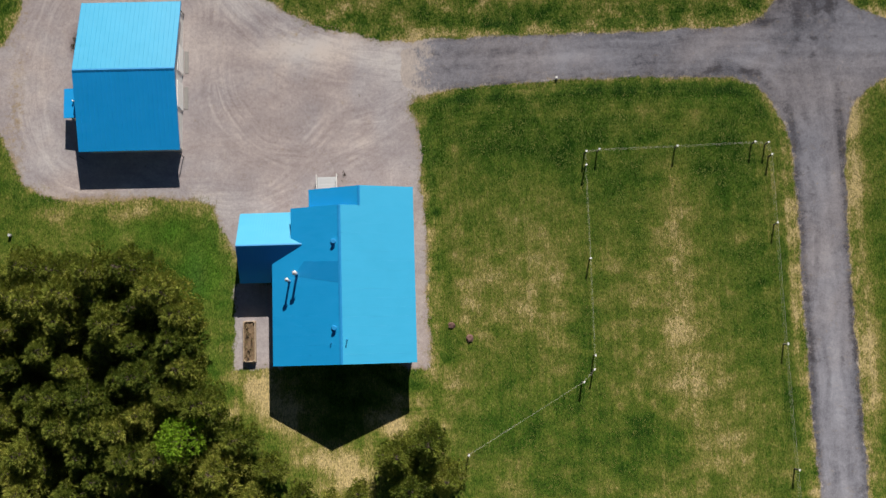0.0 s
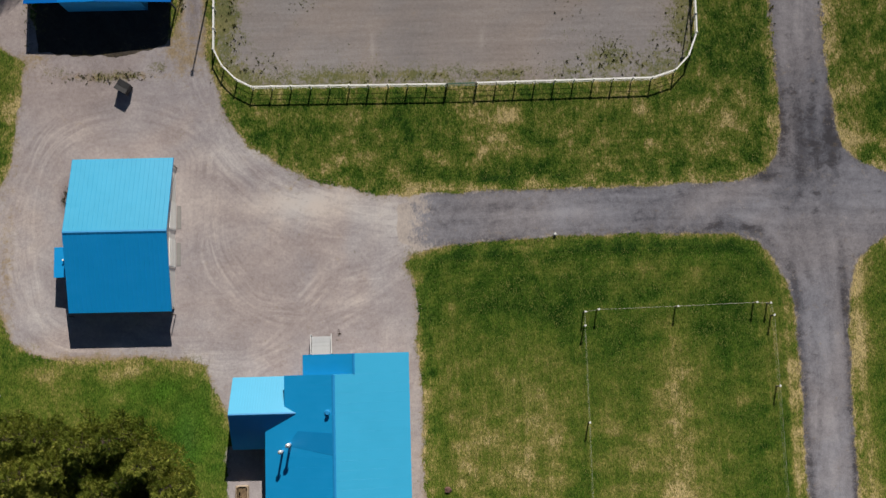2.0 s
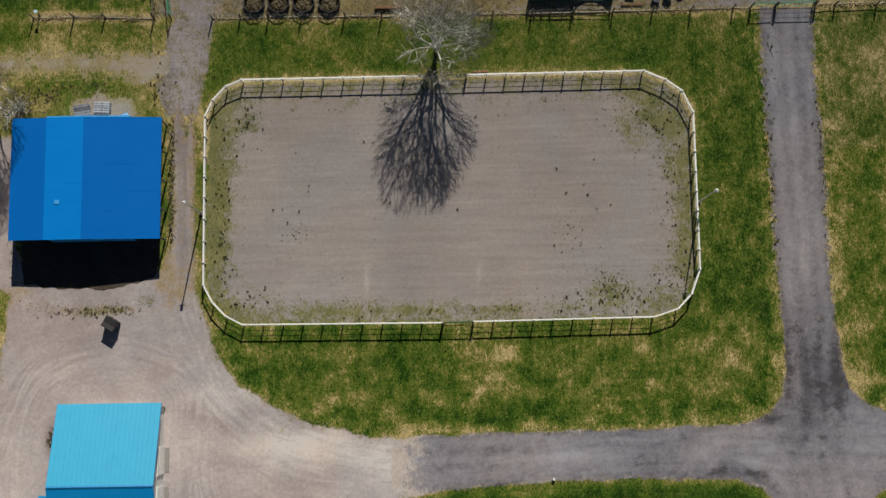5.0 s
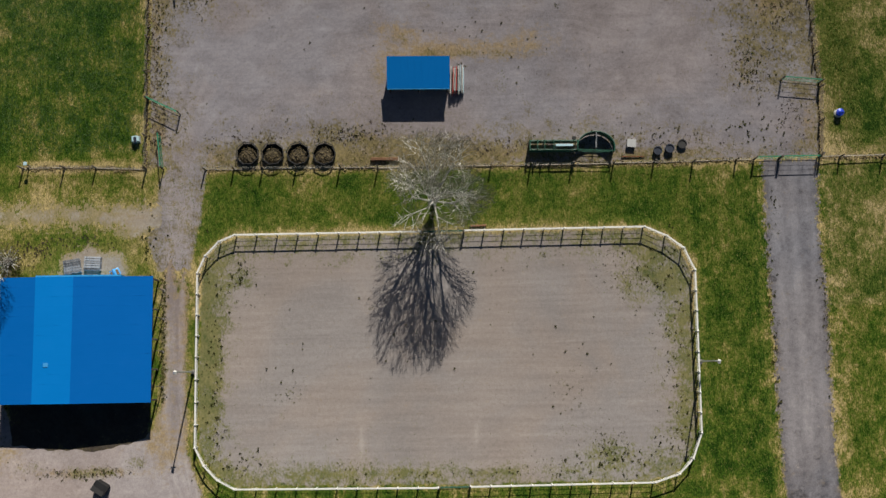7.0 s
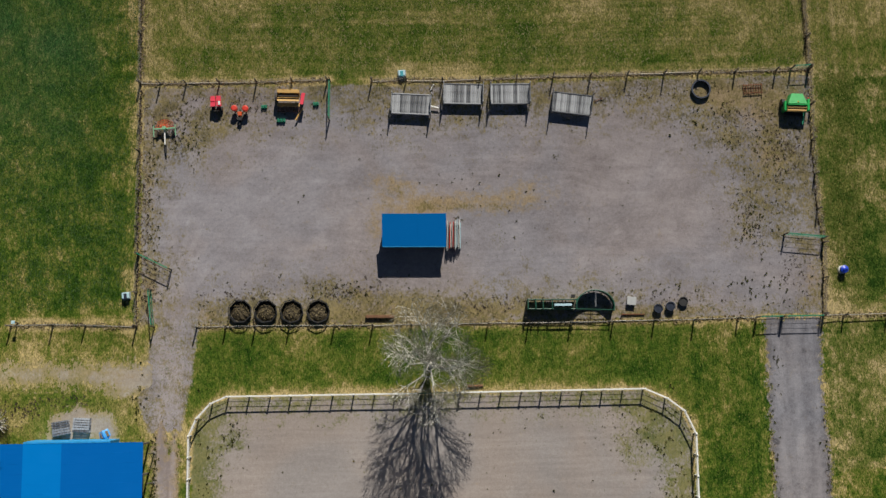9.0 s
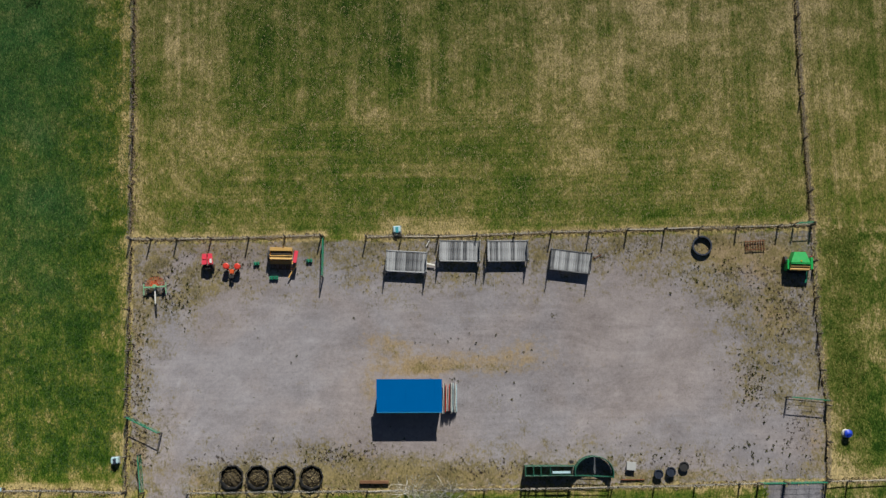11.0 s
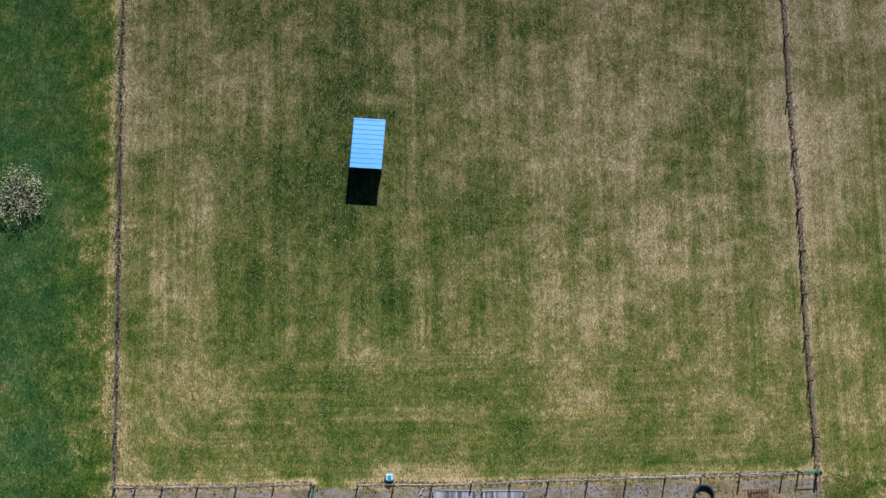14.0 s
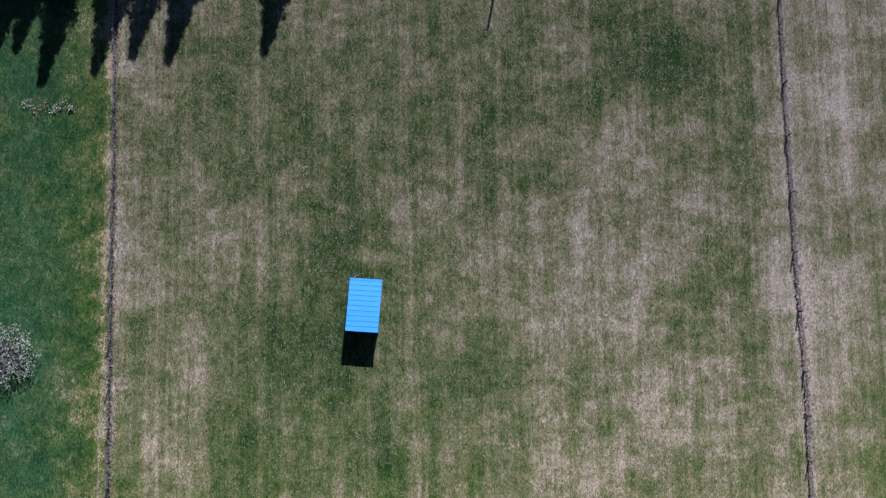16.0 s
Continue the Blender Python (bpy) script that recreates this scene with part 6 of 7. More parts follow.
def bale_feeder(x, y, turn):
    f = thing("bale_feeder", (x, y, 0), turn, "black eight-sided bale feeder ring with old hay inside", "bale feeder", "row of bale feeders")
    part("lower_band", Build().ring(1.06, 1.11, 0.0, 0.5, 8, turn=radians(22.5)), M_BLACK, f)
    part("top_rail", Build().ring(1.12, 1.19, 0.72, 0.78, 8, turn=radians(22.5)), M_BLACK, f)
    bar = Build().tube((1.08, 0, 0.45), (1.14, 0, 0.74), 0.025, 0.025, 6).mesh("bar", M_BLACK)
    for k in range(16):
        piece("bar", bar, f, pose(0, 0, 0, 0, 0, 22.5 * k))
    rng = random.Random(int(x * 10))
    v, faces = [(0, 0, 0.34)], []
    for i in range(1, 5):
        for k in range(18):
            w = 2 * math.pi * k / 18
            r = i / 4 * 1.0
            v.append((r * math.cos(w), r * math.sin(w), 0.34 * (1 - (i / 4) ** 2) + rng.uniform(-0.05, 0.08) * (i < 4) + 0.02))
    faces += [(0, 1 + k, 1 + (k + 1) % 18) for k in range(18)]
    for i in range(3):
        faces += [(1 + i * 18 + k, 1 + (i + 1) * 18 + k, 1 + (i + 1) * 18 + (k + 1) % 18, 1 + i * 18 + (k + 1) % 18) for k in range(18)]
    hay = part("hay", Build().put(v, faces), M_HAY, f, "trampled old hay")
    strands = Build()
    for _ in range(70):
        w, r, turn_ = rng.uniform(0, 2 * math.pi), 0.95 * math.sqrt(rng.random()), rng.uniform(0, math.pi)
        px, py, z = r * math.cos(w), r * math.sin(w), 0.36 * (1 - r * r) + 0.07
        q = rng.uniform(0.12, 0.3)
        strands.tube((px, py, z), (px + q * math.cos(turn_), py + q * math.sin(turn_), z + rng.uniform(-0.03, 0.05)), 0.022, 0.014, 4)
    part("strands", strands, M_STRAW, hay, "pale loose straw")


for i, x in enumerate((-16.65, -14.15, -11.6, -9.0)):
    bale_feeder(x, 76.45 - 0.05 * i, 7.0 * i)

# handling chute with its curved forcing pen
chute = thing("cattle_chute", (11.45, 76.1, 0), -0.8, "dark green steel cattle chute with a curved forcing pen", "cattle chute")
for y in (0.0, 1.05):
    side = part("side_panel", Build().box((4.7, 0.04, 0.95), (2.35, y, 0.62)), M_CHUTE, chute, "sheeted chute side")
    for z in (1.25, 1.55):
        part("rail", Build().tube((0, y, z), (4.7, y, z), 0.045, 0.045, 8), M_CHUTE, side)
    for x in (0.0, 0.75, 1.45, 2.35, 3.5, 4.7):
        part("upright", Build().box((0.09, 0.09, 1.75), (x, y, 0.87)), M_CHUTE, side)
for x in (0.0, 0.75, 1.45, 2.35, 4.7):
    part("hoop", Build().box((0.09, 1.14, 0.09), (x, 0.52, 1.78)), M_CHUTE, chute)
part("head_gate", Build().box((0.08, 1.0, 1.5), (0.02, 0.52, 0.85)), M_CHUTE, chute)
part("roof_plate", Build().box((1.7, 0.26, 0.05), (3.38, 0.42, 1.84)), M_LIGHTBLUE, chute, "pale painted cover plate")
part("side_box", Build().box((0.35, 0.35, 0.5), (4.45, 1.45, 0.9)), M_BLACK, chute)
curve = Build()
cx, cy, R = 6.55, 0.25, 1.85
pts = [(cx + R * math.cos(radians(w)), cy + R * math.sin(radians(w))) for w in range(-14, 181, 13)]
for (ax, ay), (bx, by) in zip(pts, pts[1:]):
    length = math.dist((ax, ay), (bx, by)) + 0.03
    curve.box((length, 0.05, 1.35), ((ax + bx) / 2, (ay + by) / 2, 0.80), (0, 0, heading((ax, ay), (bx, by))))
pen = part("curved_panel", curve, M_CHUTE, chute, "curved sheeted forcing panel")
part("rail", Build().path([(x, y, 1.52) for x, y in pts], 0.06, 8), M_CHUTE, pen)
for x, y in pts[::3]:
    part("upright", Build().box((0.09, 0.09, 1.6), (x, y, 0.8)), M_CHUTE, pen)
part("swing_gate", Build().box((0.06, 1.8, 0.1), (cx + 0.05, cy + 0.9, 1.5)).box((0.05, 1.8, 0.1), (cx + 0.05, cy + 0.9, 0.9)), M_STEEL, chute, "grey swing gate bar")
gate = Build()
for z in (0.35, 0.75, 1.15, 1.5):
    gate.tube((4.7, 0.0, z), (8.35, -0.15, z), 0.035, 0.035, 6)
part("straight_panel", gate, M_CHUTE, chute, "straight tube panel")

chute.scale = (1.0, 0.86, 0.92)

# hay rake
rake = thing("hay_rake", (-24.3, 94.9, 0), 3, "rotary hay rake with a weathered pale green frame and red tines", "hay rake")
hub = part("hub", Build().tube((0, 0, 0.35), (0, 0, 0.85), 0.24, 0.18, 14), M_MINT, rake)
for k in range(-1, 14):
    w = radians(10 + 13.3 * k)
    c, s = math.cos(w), math.sin(w)
    arm = part("tine_arm", Build().tube((0.15 * c, 0.15 * s, 0.55), (0.95 * c, 0.95 * s, 0.48), 0.028, 0.022, 6), M_ORANGE, rake)
    fork = Build()
    for q in (-0.06, 0.06):
        fork.tube((0.95 * c - q * s, 0.95 * s + q * c, 0.48), (1.0 * c - q * s, 1.0 * s + q * c, 0.08), 0.015, 0.01, 5)
    part("fork", fork, M_RED, arm)
part("crossbar", Build().box((2.2, 0.12, 0.10), (0, -0.05, 0.62)), M_MINT, rake)
for s in (-1, 1):
    part("side_guard", Build().box((0.08, 1.15, 0.08), (s * 1.08, -0.25, 0.60)), M_MINT, rake)
    wheel(rake, (s * 0.75, -0.45, 0.24), 0.24, 0.16)
part("drawbar", Build().box((0.12, 1.7, 0.12), (0, -0.85, 0.55)), M_WALL_WHITE, rake, "pale drawbar")
part("hitch", Build().box((0.16, 0.9, 0.10), (0.02, -2.05, 0.42)), M_BLACK, rake)
part("stand", Build().tube((0, -1.7, 0.0), (0, -1.7, 0.7), 0.04, 0.04, 8), M_STEEL, rake)

# fertiliser spreader
spreader = thing("spreader", (-19.1, 97.4, 0), 2, "sun-bleached red tractor-mounted spreader", "spreader")
for s in (-1, 1):
    hop = Build()
    hop.put([(s * 0.05, -0.45, 0.95), (s * 0.56, -0.45, 0.95), (s * 0.50, 0.6, 1.0), (s * 0.05, 0.6, 1.0), (s * 0.12, -0.25, 0.35), (s * 0.38, -0.25, 0.35), (s * 0.38, 0.35, 0.35), (s * 0.12, 0.35, 0.35)],
            [f[::s] for f in ((0, 1, 2, 3), (7, 6, 5, 4), (0, 4, 5, 1), (1, 5, 6, 2), (2, 6, 7, 3), (3, 7, 4, 0))])
    part("hopper", hop, M_PINK, spreader)
    part("lid_rib", Build().box((0.42, 0.06, 0.06), (s * 0.3, 0.1, 1.0)), M_PINK, spreader)
    wheel(spreader, (s * 0.42, -0.62, 0.26), 0.26, 0.2)
part("plate", Build().box((0.22, 0.42, 0.03), (0.34, -0.12, 1.0)), M_WALL_WHITE, spreader, "white plate")
part("frame", Build().box((1.0, 0.08, 0.08), (0, -0.6, 0.4)).box((0.08, 0.9, 0.08), (0, -0.4, 0.42)).box((0.5, 0.07, 0.5), (0, -0.85, 0.5)), M_BLACK, spreader)

# two-row planter
planter = thing("row_planter", (-16.75, 96.3, 0), -3, "orange two-row planter on a black frame", "planter")
for s in (-1, 1):
    drum = part("seed_drum", Build().tube((s * 0.55, 0.42, 0.45), (s * 0.55, 0.42, 0.9), 0.27, 0.30, 16), M_ORANGE, planter)
    part("drum_lid", Build().tube((s * 0.55, 0.42, 0.9), (s * 0.55, 0.42, 0.96), 0.32, 0.22, 16), M_RED, drum)
    part("arm", Build().box((0.75, 0.10, 0.10), (s * 0.30, 0.10, 0.55), (0, 0, s * 35)), M_ORANGE, planter)
    part("share", Build().box((0.08, 0.5, 0.35), (s * 0.55, 0.1, 0.25)), M_BLACK, planter)
part("gearbox", Build().box((0.4, 0.45, 0.35), (0, -0.1, 0.55), (0, 0, 0), 0.06), M_ORANGE, planter)
part("hitch", Build().box((0.45, 0.4, 0.5), (0, -0.55, 0.35), (0, 0, 0), 0.04).box((0.12, 0.5, 0.12), (0, -0.9, 0.35)), M_BLACK, planter)

# seed drill
drill = thing("seed_drill", (-11.85, 97.45, 0), -2, "seed drill with a long faded yellow hopper and red wheel guard", "seed drill")
hop = Build().put([(-1.1, 0.15, 1.25), (1.1, 0.15, 1.25), (1.1, 0.95, 1.25), (-1.1, 0.95, 1.25), (-1.1, 0.4, 0.6), (1.1, 0.4, 0.6), (1.1, 0.75, 0.6), (-1.1, 0.75, 0.6)],
                  [(0, 3, 7, 4), (1, 5, 6, 2), (0, 4, 5, 1), (3, 2, 6, 7), (4, 7, 6, 5)])
hp = part("hopper", hop, M_TAN, drill)
part("hopper_lid", Build().box((2.2, 0.34, 0.05), (0, 0.82, 1.28), (8, 0, 0)), M_TAN, hp)
part("hopper_lid", Build().box((2.2, 0.40, 0.05), (0, 0.02, 1.12), (-12, 0, 0)), M_TAN, hp)
# solid dark board drawn for the shade inside the open hopper
part("grain_slot", Build().box((1.95, 0.3, 0.05), (0, 0.45, 1.10)), M_DARKWOOD, hp)
part("foot_board", Build().box((2.25, 0.36, 0.06), (0, -0.42, 0.72)), M_TAN, drill)
for k in range(9):
    part("disc_arm", Build().box((0.05, 0.75, 0.05), (-1.0 + 0.25 * k, -0.72, 0.45), (-14, 0, 0)), M_RUST, drill)
part("rear_bar", Build().box((2.3, 0.07, 0.07), (0, -1.05, 0.4)), M_BLACK, drill)
wheel(drill, (-1.25, 0.2, 0.55), 0.55, 0.22)
wheel(drill, (1.3, 0.2, 0.55), 0.55, 0.22)
part("wheel_guard", Build().box((0.36, 1.2, 0.10), (1.42, 0.1, 1.12), (0, 0, -8), 0.04), M_PINK, drill, "faded red wheel guard")
part("drawbar", Build().box((0.12, 1.5, 0.10), (1.05, -1.25, 0.4), (0, 0, -28)), M_TAN, drill)
for x in (-0.45, 0.2):
    part("upright_bar", Build().tube((x, 1.1, 0.6), (x, 1.1, 1.45), 0.03, 0.03, 6), M_TAN, drill)


def weight_block(x, y, n, turn):
    w = thing("tractor_weight", (x, y, 0), turn, "green cast tractor weights lying on the dirt", "weight", "green weights")
    for k in range(n):
        one = part("block", Build().box((0.26, 0.36, 0.30), ((k - (n - 1) / 2) * 0.30, 0, 0.15), (0, 0, 0), 0.04), M_GREEN, w)
        part("grip", Build().box((0.05, 0.2, 0.07), ((k - (n - 1) / 2) * 0.30, 0, 0.33)), M_BLACK, one)


weight_block(-14.42, 97.0, 2, 6)
weight_block(-9.2, 97.2, 2, 3)
weight_block(-12.7, 95.55, 3, 0)

# round baler in the corner
baler = thing("baler", (38.85, 95.9, 0), -3, "bright green round baler with yellow rollers and black tyres", "baler")
body = Build().put([(-0.55, 1.15, 1.25), (0.55, 1.15, 1.25), (0.95, 0.1, 1.45), (-0.95, 0.1, 1.45), (-0.6, 1.2, 0.4), (0.6, 1.2, 0.4), (1.0, 0.1, 0.35), (-1.0, 0.1, 0.35)],
                   [(0, 3, 2, 1), (4, 5, 6, 7), (0, 1, 5, 4), (1, 2, 6, 5), (2, 3, 7, 6), (3, 0, 4, 7)])
bd = part("body", body, M_BRIGHT_GREEN, baler)
part("badge", Build().box((0.14, 0.14, 0.04), (0.05, 0.25, 1.46)), M_YELLOW, bd)
part("side_shield", Build().box((0.24, 1.2, 1.0), (1.15, 0.05, 0.75), (0, 0, 0), 0.06), M_BRIGHT_GREEN, baler)
part("side_shield", Build().box((0.20, 1.0, 0.9), (-1.12, -0.1, 0.7), (0, 0, 0), 0.06), M_BRIGHT_GREEN, baler)
for y in (-0.22, -0.52):
    part("roller", Build().tube((-0.95, y, 1.26 + y * 0.4), (0.95, y, 1.26 + y * 0.4), 0.14, 0.14, 14), M_TAN, baler, "worn yellow roller")
part("pickup", Build().box((2.0, 0.5, 0.35), (0, -0.65, 0.35)), M_BLACK, baler)
part("top_bar", Build().box((1.9, 0.10, 0.10), (0, 0.0, 1.4)), M_BRIGHT_GREEN, baler)
part("drawbar", Build().box((0.14, 1.4, 0.12), (0.85, -1.1, 0.5), (0, 0, -8)), M_GREEN, baler)
part("lamp", Build().box((0.16, 0.08, 0.12), (1.1, 0.75, 1.2)), M_ORANGE, baler, "orange marker lamp")
for s in (-1, 1):
    wheel(baler, (s * 1.2, 0.35, 0.42), 0.42, 0.28)

# water ring, harrow, tubs and odds and ends
ring = thing("water_ring", (29.6, 97.95, 0), 0, "black rubber tank ring lying empty on the weeds", "tank ring")
part("wall", Build().ring(0.86, 0.92, 0.0, 0.36, 32), M_BLACK, ring)
part("lip", Build().ring(0.83, 0.98, 0.34, 0.42, 32), M_DARKBLUE, ring)

harrow = thing("harrow", (34.85, 97.9, 0), 2, "rusty iron spike harrow lying flat by the fence", "harrow")
for k in range(8):
    bar = part("bar", Build().box((0.06, 1.15, 0.06), (-0.9 + 0.257 * k, 0, 0.18)), M_RUST, harrow)
    spikes = Build()
    for j in range(5):
        spikes.tube((-0.9 + 0.257 * k, -0.5 + 0.25 * j, 0.16), (-0.9 + 0.257 * k, -0.5 + 0.25 * j, 0.0), 0.018, 0.008, 5)
    part("spike_row", spikes, M_RUST, bar)
for y in (-0.4, 0.4):
    part("cross_bar", Build().box((2.0, 0.08, 0.05), (0, y, 0.235)), M_RUST, harrow)

crate = thing("metal_box", (21.7, 76.75, 0), -6, "pale grey sheet-metal box on the dirt", "box")
part("body", Build().box((0.82, 0.74, 0.42), (0, 0, 0.21), (0, 0, 0), 0.03), M_STEEL, crate)
part("lid", Build().box((0.88, 0.80, 0.05), (0, 0, 0.445), (0, 0, 0), 0.02), M_WALL_GREY, crate, "grey lid")


def tub(x, y, r, h, mat, label):
    t = thing("feed_tub", (x, y, 0), 0, label, "tub", "dark tubs")
    part("shell", Build().ring(r - 0.04, r, 0.0, h, 20).tube((0, 0, 0.0), (0, 0, 0.04), r - 0.03, r - 0.03, 20), mat, t)
    part("rim", Build().ring(r - 0.06, r + 0.04, h - 0.05, h + 0.02, 20), mat, t)
    part("cover", Build().tube((0, 0, h - 0.1), (0, 0, h - 0.06), r - 0.05, r - 0.07, 20), mat, t)


tub(24.3, 75.95, 0.40, 0.5, M_DARKBLUE, "dark blue plastic feed tub by the fence")
tub(25.5, 76.15, 0.42, 0.5, M_DARKBLUE, "dark blue plastic feed tub by the fence")
tub(26.8, 76.6, 0.43, 0.35, M_BLACK, "black rubber feed tub by the fence")


def waterer(x, y, turn, top):
    w = thing("waterer", (x, y, 0), turn, "insulated livestock waterer with a pale casing", "waterer", "livestock waterers")
    part("casing", Build().box((0.72, 0.62, 0.55), (0, 0, 0.275), (0, 0, 0), 0.06), M_LIGHTBLUE, w)
    part("trough", Build().box((0.30, 0.56, 0.10), (0, -0.08, 0.54), (0, 0, 0), 0.04), top, w, "dark drinking trough")
    part("base", Build().box((0.86, 0.78, 0.1), (0, 0, 0.03)), M_CONCRETE, w)


waterer(-27.9, 78.2, 5, M_DARKBLUE)
waterer(-0.5, 100.15, 2, M_TEAL)
salt = thing("salt_holder", (-38.55, 75.75, 0), 0, "small white salt-block holder on a stake by the fence", "salt holder")
part("stake", Build().tube((0, 0, -0.05), (0, 0, 1.1), 0.06, 0.05, 8), M_POST, salt)
part("tray", Build().box((0.34, 0.34, 0.16), (0, 0, 1.15), (0, 0, 0), 0.03), M_LIGHTBLUE, salt)

barrel = thing("mineral_feeder", (42.65, 79.45, 0), 10, "blue plastic mineral feeder on a white base", "feeder")
part("base", Build().tube((0, 0, 0.0), (0, 0, 0.22), 0.42, 0.38, 18), M_WALL_WHITE, barrel, "white base pan")
part("drum", Build().tube((0.05, 0, 0.2), (0.05, 0, 0.62), 0.33, 0.36, 18), M_BLUE, barrel)
part("hood", Build().tube((0.05, 0, 0.62), (0.05, 0, 0.74), 0.38, 0.12, 18).box((0.5, 0.16, 0.08), (0.12, 0, 0.74)), M_BLUE, barrel)


def beam(name, a, b, r, mat, label, category, squared=True):
    t = thing(name, ((a[0] + b[0]) / 2, (a[1] + b[1]) / 2, 0), heading(a, b), label, category)
    length = math.dist(a, b)
    part("trunk", Build().box((length, r * 2, r * 1.8), (0, 0, r * 0.9 + 0.08), (0, 0, 0), r * 0.3) if squared else Build().tube((-length / 2, 0, r + 0.08), (length / 2, 0, r * 0.8 + 0.08), r, r * 0.8, 10), mat, t)
    for s in (-0.35, 0.35):
        part("bearer", Build().box((0.12, 0.4, 0.1), (length * s, 0, 0.05)), M_POST, t)


beam("timber_beam", (-4.4, 75.7), (-1.6, 75.65), 0.16, M_LOG, "red-brown timber beam lying beside the fence", "beam")
beam("rusty_pipe", (20.7, 75.45), (23.0, 75.42), 0.07, M_RUST, "rusty pipe lying in dead grass", "pipe", False)
beam("plank_offcut", (5.4, 68.75), (7.0, 68.8), 0.09, M_LOG, "red-brown plank lying behind the arena fence", "plank")
beam("rusty_rod", (18.85, 96.9), (19.7, 97.3), 0.035, M_RUST, "short rusty rod beside the wagon", "rod", False)
beam("pale_stick", (2.35, 98.4), (2.7, 99.05), 0.045, M_WALL_WHITE, "pale broken stick behind the wagon", "stick", False)

# refuse bin in the yard
bin_ = thing("refuse_bin", (-30.55, 44.15, 0), -32, "black wheeled refuse container standing in the yard", "refuse bin")
part("body", Build().box((1.25, 1.05, 0.95), (0, 0, 0.62), (0, 0, 0), 0.06), M_BLACK, bin_)
part("lid", Build().box((1.32, 0.62, 0.06), (0, 0.24, 1.14), (6, 0, 0), 0.02).box((1.32, 0.52, 0.06), (0, -0.32, 1.13), (-9, 0, 0), 0.02), M_BLACK, bin_)
for sx in (-1, 1):
    for sy in (-1, 1):
        wheel(bin_, (sx * 0.5, sy * 0.4, 0.1), 0.1, 0.06, 90)

# pallets and a tarp behind the barn
for x, y, turn in ((-33.9, 65.5, 9), (-31.9, 65.75, -3)):
    p = thing("pallet_stack", (x, y, 0), turn, "stack of weathered grey pallets behind the barn", "pallets", "pallet stacks")
    p.scale = (1.4, 1.35, 1.15)
    for lay in range(4):
        z = 0.14 * lay
        for k in range(3):
            part("bearer", Build().box((0.09, 1.0, 0.09), (-0.5 + 0.5 * k, 0, 0.05 + z)), M_GREYWOOD, p)
        for k in range(6):
            part("slat", Build().box((1.15, 0.12, 0.022), (0, -0.44 + 0.176 * k, 0.106 + z)), M_GREYWOOD, p)
tarp = Build()
rng = random.Random(4)
tarp.put([(-0.55 + 0.275 * i, -0.45 + 0.225 * j, max(0.02, 0.55 - 0.28 * abs(i - 2) - 0.1 * abs(j - 2) + rng.uniform(-0.06, 0.06))) for j in range(5) for i in range(5)],
         [(j * 5 + i, j * 5 + i + 1, j * 5 + i + 6, j * 5 + i + 5) for j in range(4) for i in range(4)])
tarp_ob = thing("tarp_heap", (-29.75, 64.75, 0), 25, "crumpled bright blue tarpaulin over a heap behind the barn", "tarpaulin")
part("sheet", tarp, M_ROOF_FIELD, tarp_ob)
part("heap", Build().box((0.8, 0.6, 0.3), (0, 0, 0.15), (0, 0, 0), 0.1), M_SOIL, tarp_ob)


def rock(x, y, r, seed):
    rng = random.Random(seed)
    bm = bmesh.new()
    bmesh.ops.create_icosphere(bm, subdivisions=2, radius=r)
    for v in bm.verts:
        v.co *= 1 + rng.uniform(-0.30, 0.22)
        v.co.z = v.co.z * 0.45
    me = bpy.data.meshes.new("rock")
    bm.to_mesh(me)
    bm.free()
    me.materials.append(M_ROCK)
    ob = new("rock", me)
    ob.location = (x, y, 0.05)
    return tagged(ob, "flat reddish-brown rock set in the lawn", "rock", "lawn rocks")


rock(0.85, 3.7, 0.36, 1)
rock(2.6, 2.4, 0.40, 2)


bucket = thing("bucket", (-42.6, 13.8, 0), 0, "small grey bucket with a pale lid in the grass", "bucket")
part("shell", Build().ring(0.13, 0.16, 0.0, 0.36, 16).tube((0, 0, 0.0), (0, 0, 0.04), 0.14, 0.14, 16), M_CONCRETE, bucket)
part("lid", Build().tube((0, 0, 0.36), (0, 0, 0.39), 0.15, 0.13, 16), M_WALL_GREY, bucket, "pale lid")
marker = thing("marker_stake", (12.15, 28.25, 0), 0, "short white-topped marker stake at the road's edge", "stake")
part("shaft", Build().tube((0, 0, -0.1), (0, 0, 0.2), 0.05, 0.045, 8), M_POST, marker)
part("top", Build().tube((0, 0, 0.18), (0, 0, 0.34), 0.13, 0.11, 10), M_WHITE, marker, "white painted top")


# ---- trees and undergrowth ----
def sprays(b, centre, count, r, rng, size, up=0.55, flat=0.75):
    """A tuft of short leafy blades round a point."""
    cx, cy, cz = centre
    for _ in range(count):
        w, h = rng.uniform(0, 2 * math.pi), rng.uniform(-0.35, 1.0)
        d = Vector((math.cos(w) * math.sqrt(1 - h * h), math.sin(w) * math.sqrt(1 - h * h), h * flat))
        p = Vector((cx, cy, cz)) + d * r * rng.uniform(0.45, 1.0)
        tip = (d + Vector((rng.uniform(-0.5, 0.5), rng.uniform(-0.5, 0.5), up * rng.uniform(0.0, 1.0)))).normalized() * size * rng.uniform(0.7, 1.35)
        side = tip.cross(Vector((rng.uniform(-1, 1), rng.uniform(-1, 1), 1))).normalized() * size * rng.uniform(0.15, 0.27)
        b.put([p, p + tip * 0.5 + side, p + tip, p + tip * 0.5 - side], [(0, 1, 2, 3)])


